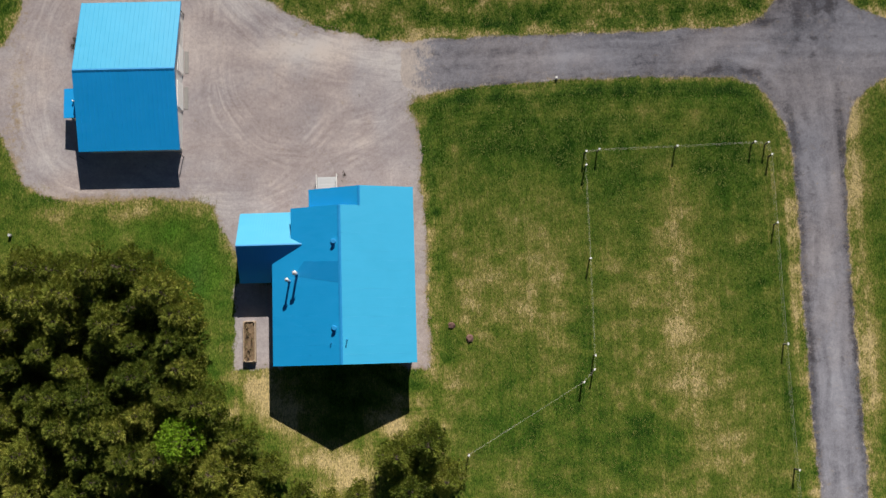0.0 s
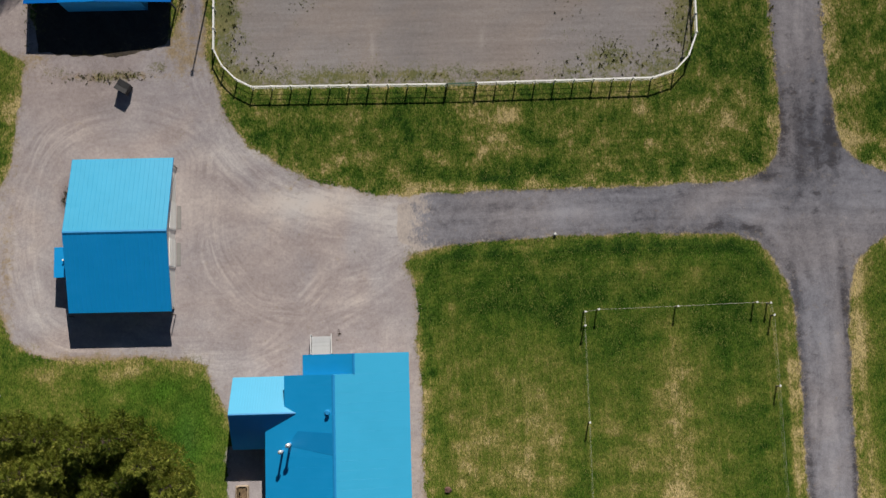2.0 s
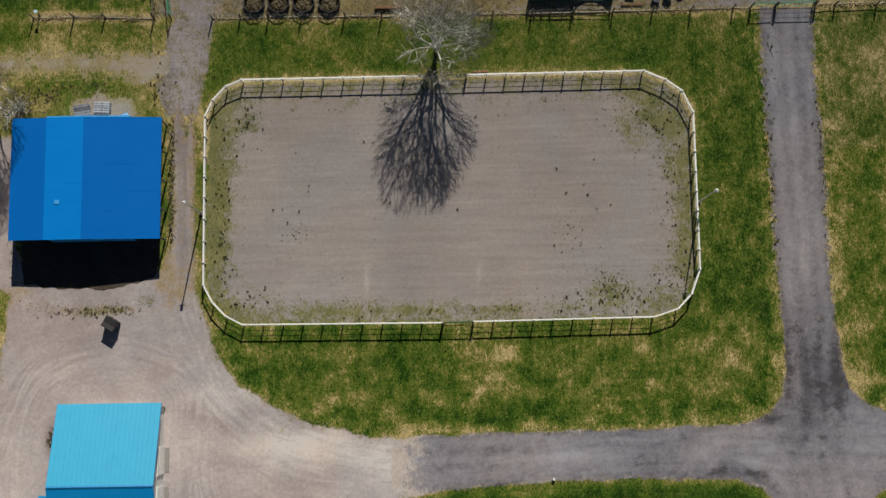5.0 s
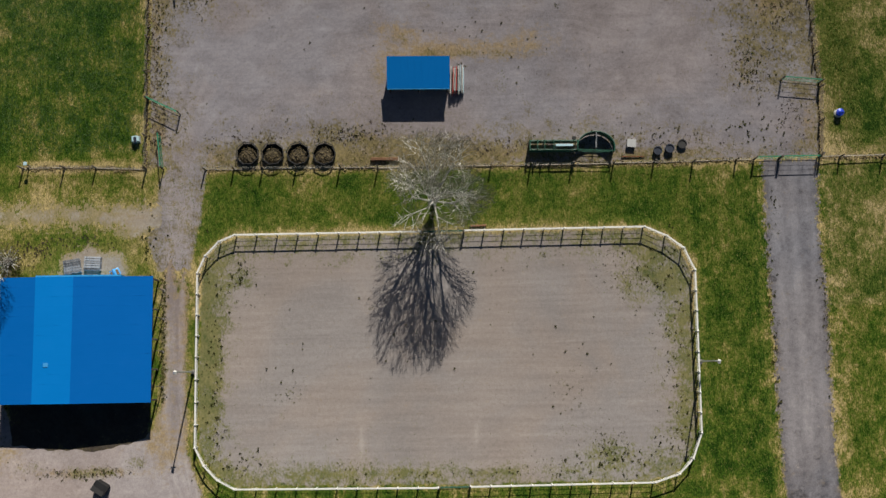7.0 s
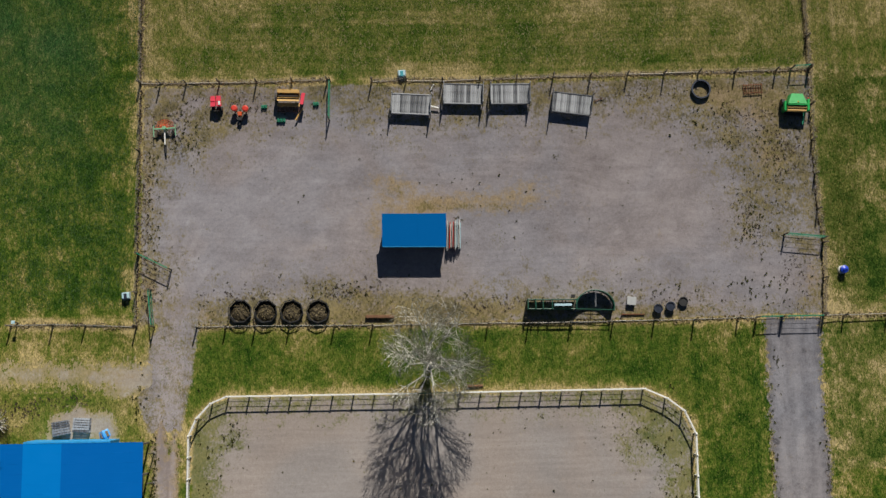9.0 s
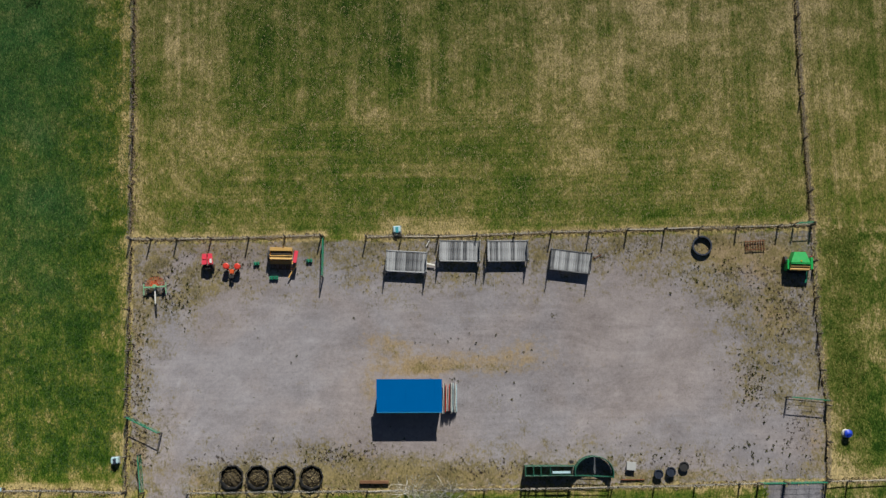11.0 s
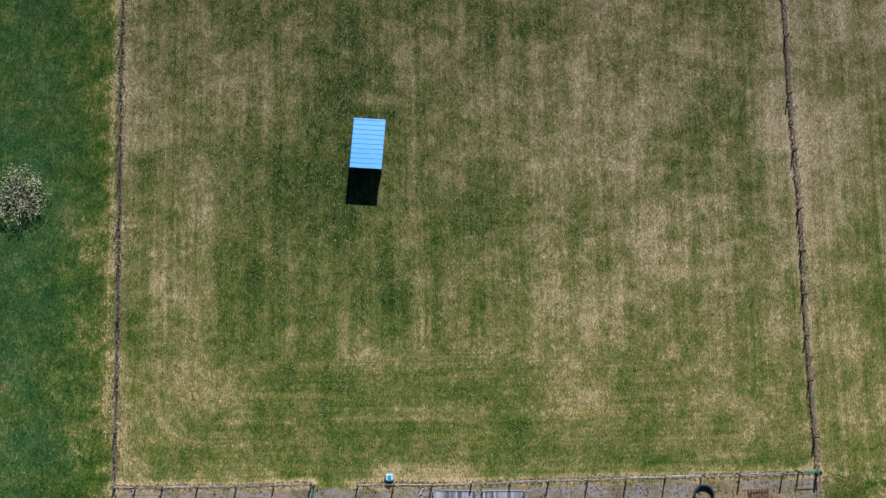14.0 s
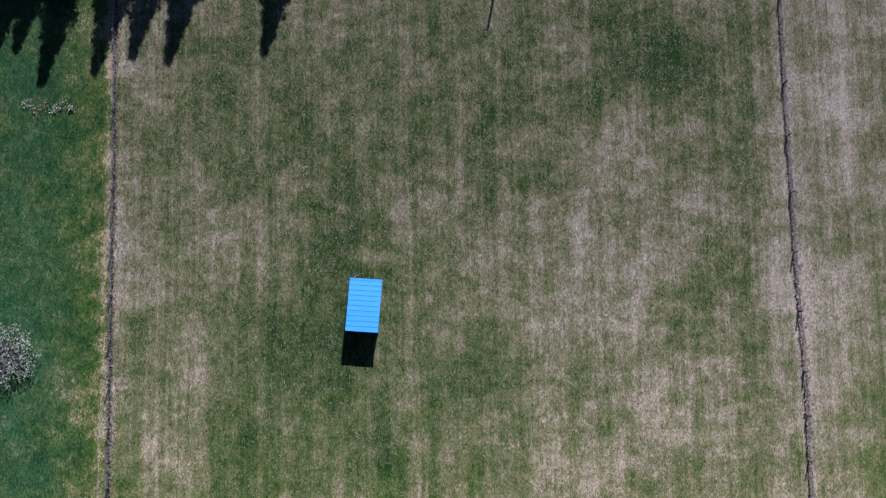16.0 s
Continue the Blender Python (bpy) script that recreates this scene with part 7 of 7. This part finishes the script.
def needles(b, p, d, count, size, rng):
    """A twig end: thin needle blades fanned out round its direction d."""
    for _ in range(count):
        t = (d + Vector((rng.uniform(-0.6, 0.6), rng.uniform(-0.6, 0.6), rng.uniform(-0.15, 0.6)))).normalized() * size * rng.uniform(0.6, 1.3)
        side = t.cross(Vector((rng.uniform(-1, 1), rng.uniform(-1, 1), rng.uniform(0.2, 1)))).normalized() * size * rng.uniform(0.07, 0.13)
        b.put([p - side, p + side, p + t], [(0, 1, 2)])


def pine(seed, tall, radius, boughs, taper=0.62):
    """A full conifer: trunk, whorled boughs with side twigs, and needles along them, with gaps between the boughs."""
    rng = random.Random(seed)
    trunk, limbs, crown = Build(), Build(), Build()
    trunk.tube((0, 0, -0.2), (0, 0, tall * 0.55), 0.20, 0.13, 8).tube((0, 0, tall * 0.55), (0.05, 0.03, tall * 0.82), 0.13, 0.02, 8)
    for i in range(boughs):
        s = (i + rng.uniform(0, 0.8)) / boughs
        z = tall * (0.18 + 0.80 * s)
        reach = radius * (1 - s) ** taper * rng.uniform(0.45, 1.15) + 0.2
        w = i * 2.399963 + rng.uniform(-0.4, 0.4)
        out = Vector((math.cos(w), math.sin(w), rng.uniform(0.05, 0.40)))
        root = Vector((0, 0, z - 0.15 * reach))
        tip = root + out * reach
        limbs.tube(root, tip, 0.045, 0.012, 4, False)
        across = Vector((-math.sin(w), math.cos(w), 0))
        n = max(3, int(reach / 0.21))
        for k in range(n):
            u = (k + 0.6) / n
            if u < 0.25:
                continue
            p = root.lerp(tip, u)
            spread = 0.52 * reach * (1.15 - u) * rng.uniform(0.6, 1.2)
            for q in (-1.0, -0.5, 0.0, 0.5, 1.0):
                at = p + across * q * spread + Vector((rng.uniform(-0.1, 0.1), rng.uniform(-0.1, 0.1), 0.10 - 0.16 * abs(q) + rng.uniform(-0.08, 0.12)))
                needles(crown, at, (out * 0.5 + across * q * 0.8 + Vector((rng.uniform(-0.5, 0.5), rng.uniform(-0.5, 0.5), 0.3))).normalized(), 8, 0.43, rng)
    needles(crown, Vector((0.1, 0.05, tall * 0.95)), Vector((0, 0, 1)), 24, 0.4, rng)
    return trunk, limbs, crown


def conifer(name, seed, tall, radius, clumps, leaf, label, at, group, taper=0.62):
    trunk, limbs, crown = pine(seed, tall, radius, clumps, taper)
    t = thing(name, at, 0, label, "tree", group)
    tr = part("trunk", trunk, M_BARK, t)
    part("limb_frame", limbs, M_BARK, tr)
    part("crown", crown, leaf, t)
    return t


PINE_LABEL = "dense olive-green pine with tufted branches and dark gaps"
models = [conifer("pine_tree", 11 + k, h, r, n, M_PINE, PINE_LABEL, at, "pines beside the house")
          for k, (h, r, n, at) in enumerate(((9.4, 3.1, 60, (-26.6, 7.4, 0)), (8.2, 2.8, 54, (-25.2, 2.6, 0)), (10.2, 3.3, 66, (-30.6, 4.4, 0)), (6.0, 2.3, 42, (-19.8, -6.6, 0))))]
rng = random.Random(23)
spots = [(-26.6, 7.4), (-25.2, 2.6), (-30.6, 4.4), (-19.8, -6.6)]
low = [(-16.8, -9.4, 3, 0.75), (-14.0, -12.2, 3, 0.8), (-11.0, -12.8, 3, 0.62), (-8.4, -11.9, 3, 0.6), (-4.6, -8.4, 1, 0.80), (-1.7, -7.4, 1, 0.82), (-3.4, -11.4, 1, 0.9), (0.0, -10.8, 1, 0.72), (-18.6, -12.6, 1, 0.85)]
for x, y, k, s in low:
    spots.append((x, y))
    copy_thing(models[k], pose(x, y, 0, 0, 0, rng.uniform(0, 360)) @ Matrix.Scale(s * rng.uniform(0.95, 1.05), 4))
tries = 0
while len(spots) < 84 and tries < 6000:
    tries += 1
    x, y = rng.uniform(-45, -20.5), rng.uniform(-17, 10.5)
    d = float(outline_distance(np.array([x]), np.array([y]), FOREST)[0])
    if d > -2.0 or math.hypot(x + 24.2, y + 5.7) < 2.6 or min(math.hypot(x - a, y - b) for a, b in spots) < 2.3:
        continue
    spots.append((x, y))
    copy_thing(models[rng.choice((0, 0, 1, 1, 2))], pose(x, y, 0, 0, 0, rng.uniform(0, 360)) @ Matrix.Scale(rng.uniform(0.8, 1.05), 4))

# spruces at the far end of the field
spruce = None
for x, y, s in ((-31.5, 172.4, 1.0), (-26.2, 173.2, 0.98), (-22.6, 173.8, 0.93), (-18.8, 174.0, 0.97), (-9.1, 174.6, 0.96), (-36.8, 174.5, 1.0), (-34.0, 177.0, 1.05), (-24.4, 178.0, 1.0)):
    if spruce is None:
        spruce = conifer("spruce_tree", 77, 12.1, 3.0, 120, M_SPRUCE, "tall dark spruce at the end of the field", (x, y, 0), "spruces at the field's end", 1.0)
    else:
        copy_thing(spruce, pose(x, y, 0, 0, 0, 50 * x) @ Matrix.Scale(s, 4))


def bush(name, at, seed, radius, tall, leaf, label, stems, count, size, bark=None, clump=0.26):
    rng = random.Random(seed)
    wood_b, leaves = Build(), Build()
    for i in range(stems):
        w = i * 2.4 + rng.uniform(-0.3, 0.3)
        reach = radius * math.sqrt((i + 0.5) / stems)
        tip = Vector((reach * math.cos(w), reach * math.sin(w), tall * (1 - 0.45 * (reach / radius) ** 2) * rng.uniform(0.8, 1.05)))
        mid = tip * 0.5 + Vector((0, 0, 0.2 * tall))
        wood_b.tube((0, 0, -0.05), mid, 0.05, 0.035, 6, False).tube(mid, tip, 0.035, 0.012, 6, False)
        sprays(leaves, tip, count, radius * clump, rng, size)
    t = thing(name, at, 0, label, "shrub")
    part("stem_frame", wood_b, bark or M_PALE_BARK, t)
    part("foliage", leaves, leaf, t)
    return t


bush("young_tree", (-24.2, -6.2, 0), 3, 1.95, 10.4, M_BUSH, "bright lime-green young broadleaf tree among the pines", 30, 64, 0.30, M_BARK)
bush("blossom_shrub", (-37.0, 128.3, 0), 6, 3.0, 1.25, M_BLOSSOM, "pale blossoming shrub in lush grass", 90, 15, 0.24, M_TWIG, 0.12)
for k, (x, y, r) in enumerate(((-36.2, 153.6, 0.5), (-35.3, 152.8, 0.6), (-34.4, 153.4, 0.55), (-33.4, 152.9, 0.5), (-32.6, 153.5, 0.6), (-31.7, 153.0, 0.4))):
    bush("flowering_clump", (x, y, 0), 9 + k, r, 0.22, M_BLOSSOM, "low clump of pale flowers in the grass", 12, 6, 0.17, M_GREEN_WEED)
bush("dry_shrub", (-40.2, 66.2, 0), 15, 1.6, 1.3, M_TRACE, "brown leafless shrub beside the barn", 40, 14, 0.2)


def bare_tree(seed, tall):
    """A leafless tree: several stems that fork again and again into fine twigs."""
    rng = random.Random(seed)
    stems, twigs = Build(), Build()

    def grow(p, d, length, r, level):
        steps = 3 if level < 3 else 2
        for i in range(steps):
            q = p + d * (length / steps)
            if level > 0 and (q.x ** 2 + q.y ** 2) / 37.0 + ((q.z - 6.2) / 4.7) ** 2 > 1.0:
                return
            (stems if level < 4 else twigs).tube(p, q, r, r * 0.84, 7 if level < 2 else (5 if level < 3 else 3), False)
            p, r = q, max(r * 0.86, 0.009 if level > 3 else 0.018)
            d = (d + Vector((rng.uniform(-0.08, 0.08), rng.uniform(-0.08, 0.08), rng.uniform(0.0, 0.06)))).normalized()
            if level < 5 and (i < steps - 1 or level == 1) and not (level == 0 and i == 0):
                w = rng.uniform(0, 2 * math.pi)
                side = (d + Vector((math.cos(w), math.sin(w), rng.uniform(-0.25, 0.2))) * rng.uniform(0.60, 1.0)).normalized()
                grow(p, side, length * rng.uniform(0.52, 0.76), r * 0.68, level + 1)
        if level < 5:
            for k in range(3 if level == 2 else 2):
                w = rng.uniform(0, 2 * math.pi)
                side = (d + Vector((math.cos(w), math.sin(w), rng.uniform(-0.1, 0.2))) * (0.42 + 0.08 * level)).normalized()
                grow(p, side, length * rng.uniform(0.58, 0.76), r * 0.78, level + 1)

    stems.tube((0, 0, -0.2), (0, 0, 1.5), 0.30, 0.24, 10)
    for k, (w, lean) in enumerate(((0.4, 0.10), (1.9, 0.30), (3.3, 0.36), (4.5, 0.16), (5.8, 0.38), (1.1, 0.60), (2.6, 0.56), (4.9, 0.54), (0.1, 0.85), (3.3, 0.90))):
        out = Vector((math.cos(w) * lean, math.sin(w) * lean, 1)).normalized()
        grow(Vector((0.14 * math.cos(w), 0.14 * math.sin(w), 1.2)), out, tall * 0.36, 0.15 - 0.007 * k, 0)
    return stems, twigs


stems, twigs = bare_tree(2, 11.3)
maple = thing("bare_tree", (1.85, 71.2, 0), -90, "leafless pale-barked tree with fine spreading twigs", "tree", "leafless trees")
part("trunk", stems, M_PALE_BARK, maple)
part("crown", twigs, M_TWIG, maple)
copy_thing(maple, pose(-42.4, 66.6, 0, 0, 0, 130) @ Matrix.Scale(0.85, 4))


def tufts(name, points, leaf, label, category, seed, tall, blades=7):
    """Many small clumps of blades in one mesh."""
    rng = random.Random(seed)
    b = Build()
    for x, y, s in points:
        for k in range(blades):
            w = rng.uniform(0, 2 * math.pi)
            r, h = s * rng.uniform(0.35, 1.0), tall * s / 0.2 * rng.uniform(0.5, 1.1)
            c, q = math.cos(w), math.sin(w)
            wide = s * rng.uniform(0.18, 0.34)
            b.put([(x - q * wide, y + c * wide, 0.0), (x + q * wide, y - c * wide, 0.0), (x + c * r, y + q * r, h)], [(0, 1, 2)])
    return single(name, b, leaf, label, category, kind="stuff")


def along(pts, step, spread, rng, lo, hi):
    out = []
    for (ax, ay), (bx, by) in zip(pts, pts[1:]):
        n = int(math.dist((ax, ay), (bx, by)) / step)
        for i in range(n):
            s = (i + rng.random()) / n
            out.append((ax + (bx - ax) * s + rng.gauss(0, spread), ay + (by - ay) * s + rng.gauss(0, spread), rng.uniform(lo, hi)))
    return out


rng = random.Random(41)
straw = []
for line in (FENCE_S_W, FENCE_S, FENCE_S_E, FENCE_N_W, FENCE_N):
    straw += along(line, 0.07, 0.14, rng, 0.12, 0.26)
for line in (FIELD_W, FIELD_E, FENCE_W, FENCE_E):
    straw += [(x + 0.28, y, s) for x, y, s in along(line, 0.16, 0.2, rng, 0.1, 0.22)]
straw += along(YARD[:YARD.index((-33.0, 48.3))], 0.12, 0.16, rng, 0.05, 0.15) + along(YARD[YARD.index((-43.5, 33.5)):], 0.12, 0.16, rng, 0.05, 0.15) + along(ROAD, 0.12, 0.13, rng, 0.05, 0.14)
straw += along(ARENA[:4], 0.12, 0.25, rng, 0.06, 0.16) + along(ARENA[-8:], 0.12, 0.25, rng, 0.06, 0.16)
straw = [q for q in straw if not (-6.0 < q[0] < 1.8 and 27.6 < q[1] < 33.4)]
tufts("dead_grass_strip", straw, M_STRAW, "matted straw-coloured dead grass along fences and edges", "dead grass", 1, 0.16)
# dark tufts stand in for the shadow that lies along these fences
dark = []
for line in (FIELD_E, FENCE_E):
    dark += [(x - 0.10, y, s) for x, y, s in along(line, 0.08, 0.05, rng, 0.07, 0.16)]
fringe = along(FIELD_W, 0.045, 0.14, rng, 0.08, 0.18) + along(FENCE_W, 0.08, 0.10, rng, 0.08, 0.2) + [(x + 0.16, y, s) for x, y, s in along(FIELD_E, 0.03, 0.09, rng, 0.06, 0.13) + along(FENCE_E, 0.04, 0.09, rng, 0.06, 0.13)]
for line in (FIELD_W, FENCE_W):
    dark += along(line, 0.22, 0.06, rng, 0.10, 0.22)
dark += along(FENCE_N, 0.2, 0.04, rng, 0.06, 0.14) + along(FENCE_N_W, 0.2, 0.04, rng, 0.06, 0.14)
fringe += along(FENCE_N, 0.05, 0.09, rng, 0.07, 0.17) + along(FENCE_N_W, 0.05, 0.09, rng, 0.07, 0.17)
tufts("dead_stalk_strip", dark, M_TRACE, "dark tufts along the field fences in place of their shadow", "dead stalks", 2, 0.26)

tufts("stalk_fringe", fringe, M_FRINGE, "brown dead stalks in a strip along the field fences", "dead stalks", 4, 0.2)

weeds = along([(-39.5, 46.8), (-37.4, 45.6), (-33.0, 45.2), (-29.0, 45.3), (-26.6, 46.6)], 0.14, 0.28, rng, 0.05, 0.15) + along([(-24.95, 52.0), (-24.9, 64.5)], 0.06, 0.16, rng, 0.07, 0.22)
weeds += along([(-40.6, 47.5), (-40.6, 64.0)], 0.10, 0.3, rng, 0.07, 0.2) + along([(-28.0, 67.6), (-36.0, 67.9), (-40.0, 67.0)], 0.2, 0.6, rng, 0.06, 0.16)
npr = np.random.default_rng(43)
px, py, pick = npr.uniform(-26.4, 40.4, 22000), npr.uniform(75.4, 99.2, 22000), npr.random(22000)
edge = outline_distance(px, py, BARE) + npr.exponential(0.9, 22000) + 0.7 * wavy(px, py, 4.0, 7)
weeds += [(x, y, rng.uniform(0.05, 0.17)) for x, y, e, k in zip(px, py, edge, pick) if e > 0 and k < 0.30]
px, py, pick = npr.uniform(-21.2, 27.0, 16000), npr.uniform(43.8, 68.0, 16000), npr.random(16000)
edge = outline_distance(px, py, SAND) + 0.6 + npr.exponential(0.9, 16000) + 0.5 * wavy(px, py, 4.0, 9)
weeds += [(x, y, rng.uniform(0.05, 0.15)) for x, y, e, k in zip(px, py, edge, pick) if e > 0 and k < (0.26 if x > 10 else 0.16)]
for _ in range(60):
    weeds.append((rng.uniform(-18, 24), rng.uniform(45, 66), rng.uniform(0.05, 0.12)))
for _ in range(45):
    weeds.append((rng.uniform(-22, 32), rng.uniform(79, 95), rng.uniform(0.05, 0.14)))
for cx, cy, r, n in ((18.4, 47.4, 1.6, 50), (20.3, 62.2, 1.8, 50), (14.5, 52.0, 2.0, 30), (15.1, 54.4, 0.2, 5), (-17.0, 63.6, 1.8, 40), (-12.4, 52.6, 1.8, 26), (20.4, 80.0, 0.14, 4), (14.6, 91.4, 0.2, 4), (22.0, 88.6, 0.2, 5), (5.0, 86.4, 5.0, 30)):
    for _ in range(n):
        weeds.append((cx + rng.gauss(0, r * 0.55), cy + rng.gauss(0, r * 0.5), rng.uniform(0.06, 0.17)))
tufts("weeds", weeds, M_WEED, "scattered dark weed clumps on the bare ground", "weeds", 3, 0.14, 9)


brown = []
for cx, cy, rx, ry, n in ((-23.5, 95.6, 2.2, 2.2, 170), (-17.0, 97.2, 3.5, 1.2, 90), (34.5, 94.6, 3.6, 2.6, 260), (37.4, 90.6, 2.0, 2.6, 130), (-6.5, 78.2, 3.0, 0.9, 150), (-17.0, 78.0, 3.2, 0.6, 80),
                          (34.0, 84.6, 1.8, 2.6, 110), (8.0, 76.6, 6.0, 0.8, 120), (24.0, 76.8, 5.0, 0.7, 70), (37.8, 79.5, 1.8, 2.5, 80), (-26.1, 86.0, 0.5, 6.0, 120), (20.0, 97.6, 8.0, 0.8, 110),
                          (-9.4, 18.9, 0.2, 0.5, 16), (-25.7, 78.6, 0.7, 2.4, 170), (38.6, 92.0, 1.2, 1.4, 60), (-36.35, 33.0, 0.35, 0.9, 70), (-32.0, 45.5, 4.0, 0.5, 110), (40.1, 58.6, 0.3, 2.6, 70), (-38.0, 67.2, 2.0, 1.0, 90), (-33.0, 68.0, 3.0, 0.6, 60)):
    for _ in range(n):
        brown.append((cx + rng.gauss(0, rx * 0.6), cy + rng.gauss(0, ry * 0.6), rng.uniform(0.06, 0.2)))
tufts("dead_weeds", [p for p in brown if -41 < p[0] < 40.3], M_TRACE, "dark brown dead weeds on the trampled ground", "weeds", 5, 0.13, 8)


green = []
for cx, cy, rx, ry, n in ((-19.9, 54.0, 0.8, 9.0, 260), (-17.5, 64.0, 2.0, 1.6, 110), (18.2, 47.4, 2.4, 1.2, 170), (14.0, 48.6, 2.2, 0.9, 60), (25.4, 54.0, 0.8, 8.0, 200), (21.5, 64.0, 2.6, 1.8, 170), (10.0, 45.0, 9.0, 0.5, 140),
                          (34.0, 84.6, 1.8, 2.8, 190), (36.5, 92.6, 2.4, 3.0, 190), (31.0, 95.6, 3.0, 1.6, 120), (37.6, 96.4, 1.8, 2.0, 110), (-21.6, 94.4, 1.8, 1.8, 130), (24.0, 76.2, 6.0, 0.5, 90), (-12.4, 53.0, 1.6, 1.2, 50),
                          (14.4, 53.4, 1.4, 0.8, 30), (-32.0, 45.3, 4.4, 0.5, 420), (-38.0, 46.4, 1.2, 0.6, 90), (-27.2, 46.2, 1.0, 0.6, 90), (-33.0, 68.6, 3.6, 0.8, 40), (9.0, 83.4, 0.8, 1.4, 30)):
    for _ in range(n):
        green.append((cx + rng.gauss(0, rx * 0.6), cy + rng.gauss(0, ry * 0.6), rng.uniform(0.05, 0.16)))
tufts("green_weeds", [p for p in green if -41 < p[0] < 40.3], M_GREEN_WEED, "yellow-green weeds creeping onto the bare ground", "weeds", 6, 0.08, 8)


dots = []
for cx, cy, rx, ry, n in ((25.2, 56.0, 1.3, 9.0, 95), (23.4, 64.0, 2.4, 2.2, 60), (19.0, 46.0, 4.2, 1.1, 85), (24.6, 47.4, 1.4, 1.8, 40), (-19.8, 55.0, 0.9, 8.5, 110), (-17.6, 64.4, 1.8, 1.6, 40), (-17.4, 46.0, 2.2, 1.0, 40),
                          (4.0, 44.6, 12.0, 0.5, 60), (15.0, 54.0, 4.0, 5.0, 16), (-12.4, 53.4, 2.2, 2.4, 9), (0.0, 58.0, 14.0, 6.0, 26), (33.8, 84.4, 1.7, 2.4, 80), (36.4, 91.6, 2.4, 3.4, 56), (29.6, 95.2, 3.2, 1.6, 44),
                          (35.0, 78.0, 3.4, 1.8, 70), (22.0, 77.6, 8.0, 1.0, 50), (-6.0, 78.4, 4.0, 1.0, 50), (-22.4, 94.6, 2.2, 2.4, 80), (-25.6, 86.0, 0.7, 6.0, 50), (6.0, 84.0, 12.0, 7.0, 60),
                          (34.9, 58.0, 0.45, 9.0, 110), (40.0, 60.0, 0.45, 8.0, 60), (35.6, 70.0, 0.6, 3.0, 30), (-32.0, 45.4, 3.8, 0.5, 60), (-26.4, 68.8, 0.9, 3.0, 30), (-36.35, 32.9, 0.3, 0.7, 26)):
    for _ in range(n):
        dots.append((cx + rng.gauss(0, rx * 0.6), cy + rng.gauss(0, ry * 0.6), 0.07 + 0.15 * rng.random() ** 1.6))
tufts("weed_clumps", [p for p in dots if -41 < p[0] < 40.4], M_WEED, "dark green weed clumps standing on the bare ground", "weeds", 7, 0.19, 13)


def blade_field(name, count, x0, x1, y0, y1, seed, tall, leaf, label, clear=()):
    """Countless upright blades over a stretch of ground, in one mesh."""
    npr = np.random.default_rng(seed)
    x, y = npr.uniform(x0, x1, count), npr.uniform(y0, y1, count)
    thick = wavy(x, y, 6.0, seed + 1) + 0.6 * wavy(x, y, 2.2, seed + 2)
    keep = npr.normal(0, 0.8, count) < 0.5 + thick
    for poly in clear:
        keep &= outline_distance(x, y, poly) > 0.1
    x, y = x[keep], y[keep]
    n = len(x)
    size = npr.uniform(0.5, 1.0, n)
    half, h, lean = 0.038 * size, tall * size, npr.uniform(0.10, 0.36, n)
    w = 0.5 * math.pi + npr.normal(0, 0.55, n) + math.pi * (npr.random(n) < 0.35)
    c, s = np.cos(w), np.sin(w)
    v = np.empty((n, 3, 3))
    v[:, 0] = np.stack([x - s * half, y + c * half, 0 * x - 0.01], 1)
    v[:, 1] = np.stack([x + s * half, y - c * half, 0 * x - 0.01], 1)
    v[:, 2] = np.stack([x + c * lean, y + s * lean, h], 1)
    me = bpy.data.meshes.new(name)
    me.from_pydata(v.reshape(-1, 3).tolist(), [], np.arange(3 * n).reshape(-1, 3).tolist())
    me.materials.append(leaf)
    me.update()
    return tagged(new(name, me), label, "grass", "", "stuff")


blade_field("field_grass", 170000, -26.6, 44.0, 100.0, 176.0, 61, 0.08, M_FIELD_GRASS, "short dry field grass, straw and green blades")
blade_field("pasture_grass", 80000, -44.0, -27.4, 77.0, 176.0, 65, 0.10, M_PASTURE, "lush green pasture grass")
blade_field("lawn_grass", 64000, 0.5, 34.2, -16.0, 26.0, 69, 0.06, M_LAWN, "short green lawn grass with yellowed blades")
blade_field("verge_grass", 110000, -30.0, 44.0, 12.0, 76.0, 73, 0.10, M_LAWN, "uneven green and yellow verge grass", (ROAD, YARD, ARENA, CROSS, APRON, [(-41.0, 44.0), (-24.4, 44.0), (-24.4, 66.0), (-41.0, 66.0)], [(-36.0, 16.0), (0.6, 16.0), (0.6, -20.0), (-36.0, -20.0)], [(0.5, -16.0), (34.2, -16.0), (34.2, 26.0), (0.5, 26.0)]))
blade_field("side_pasture_grass", 9000, 41.2, 45.0, 76.0, 99.5, 77, 0.12, M_LAWN, "green pasture grass outside the paddock fence")
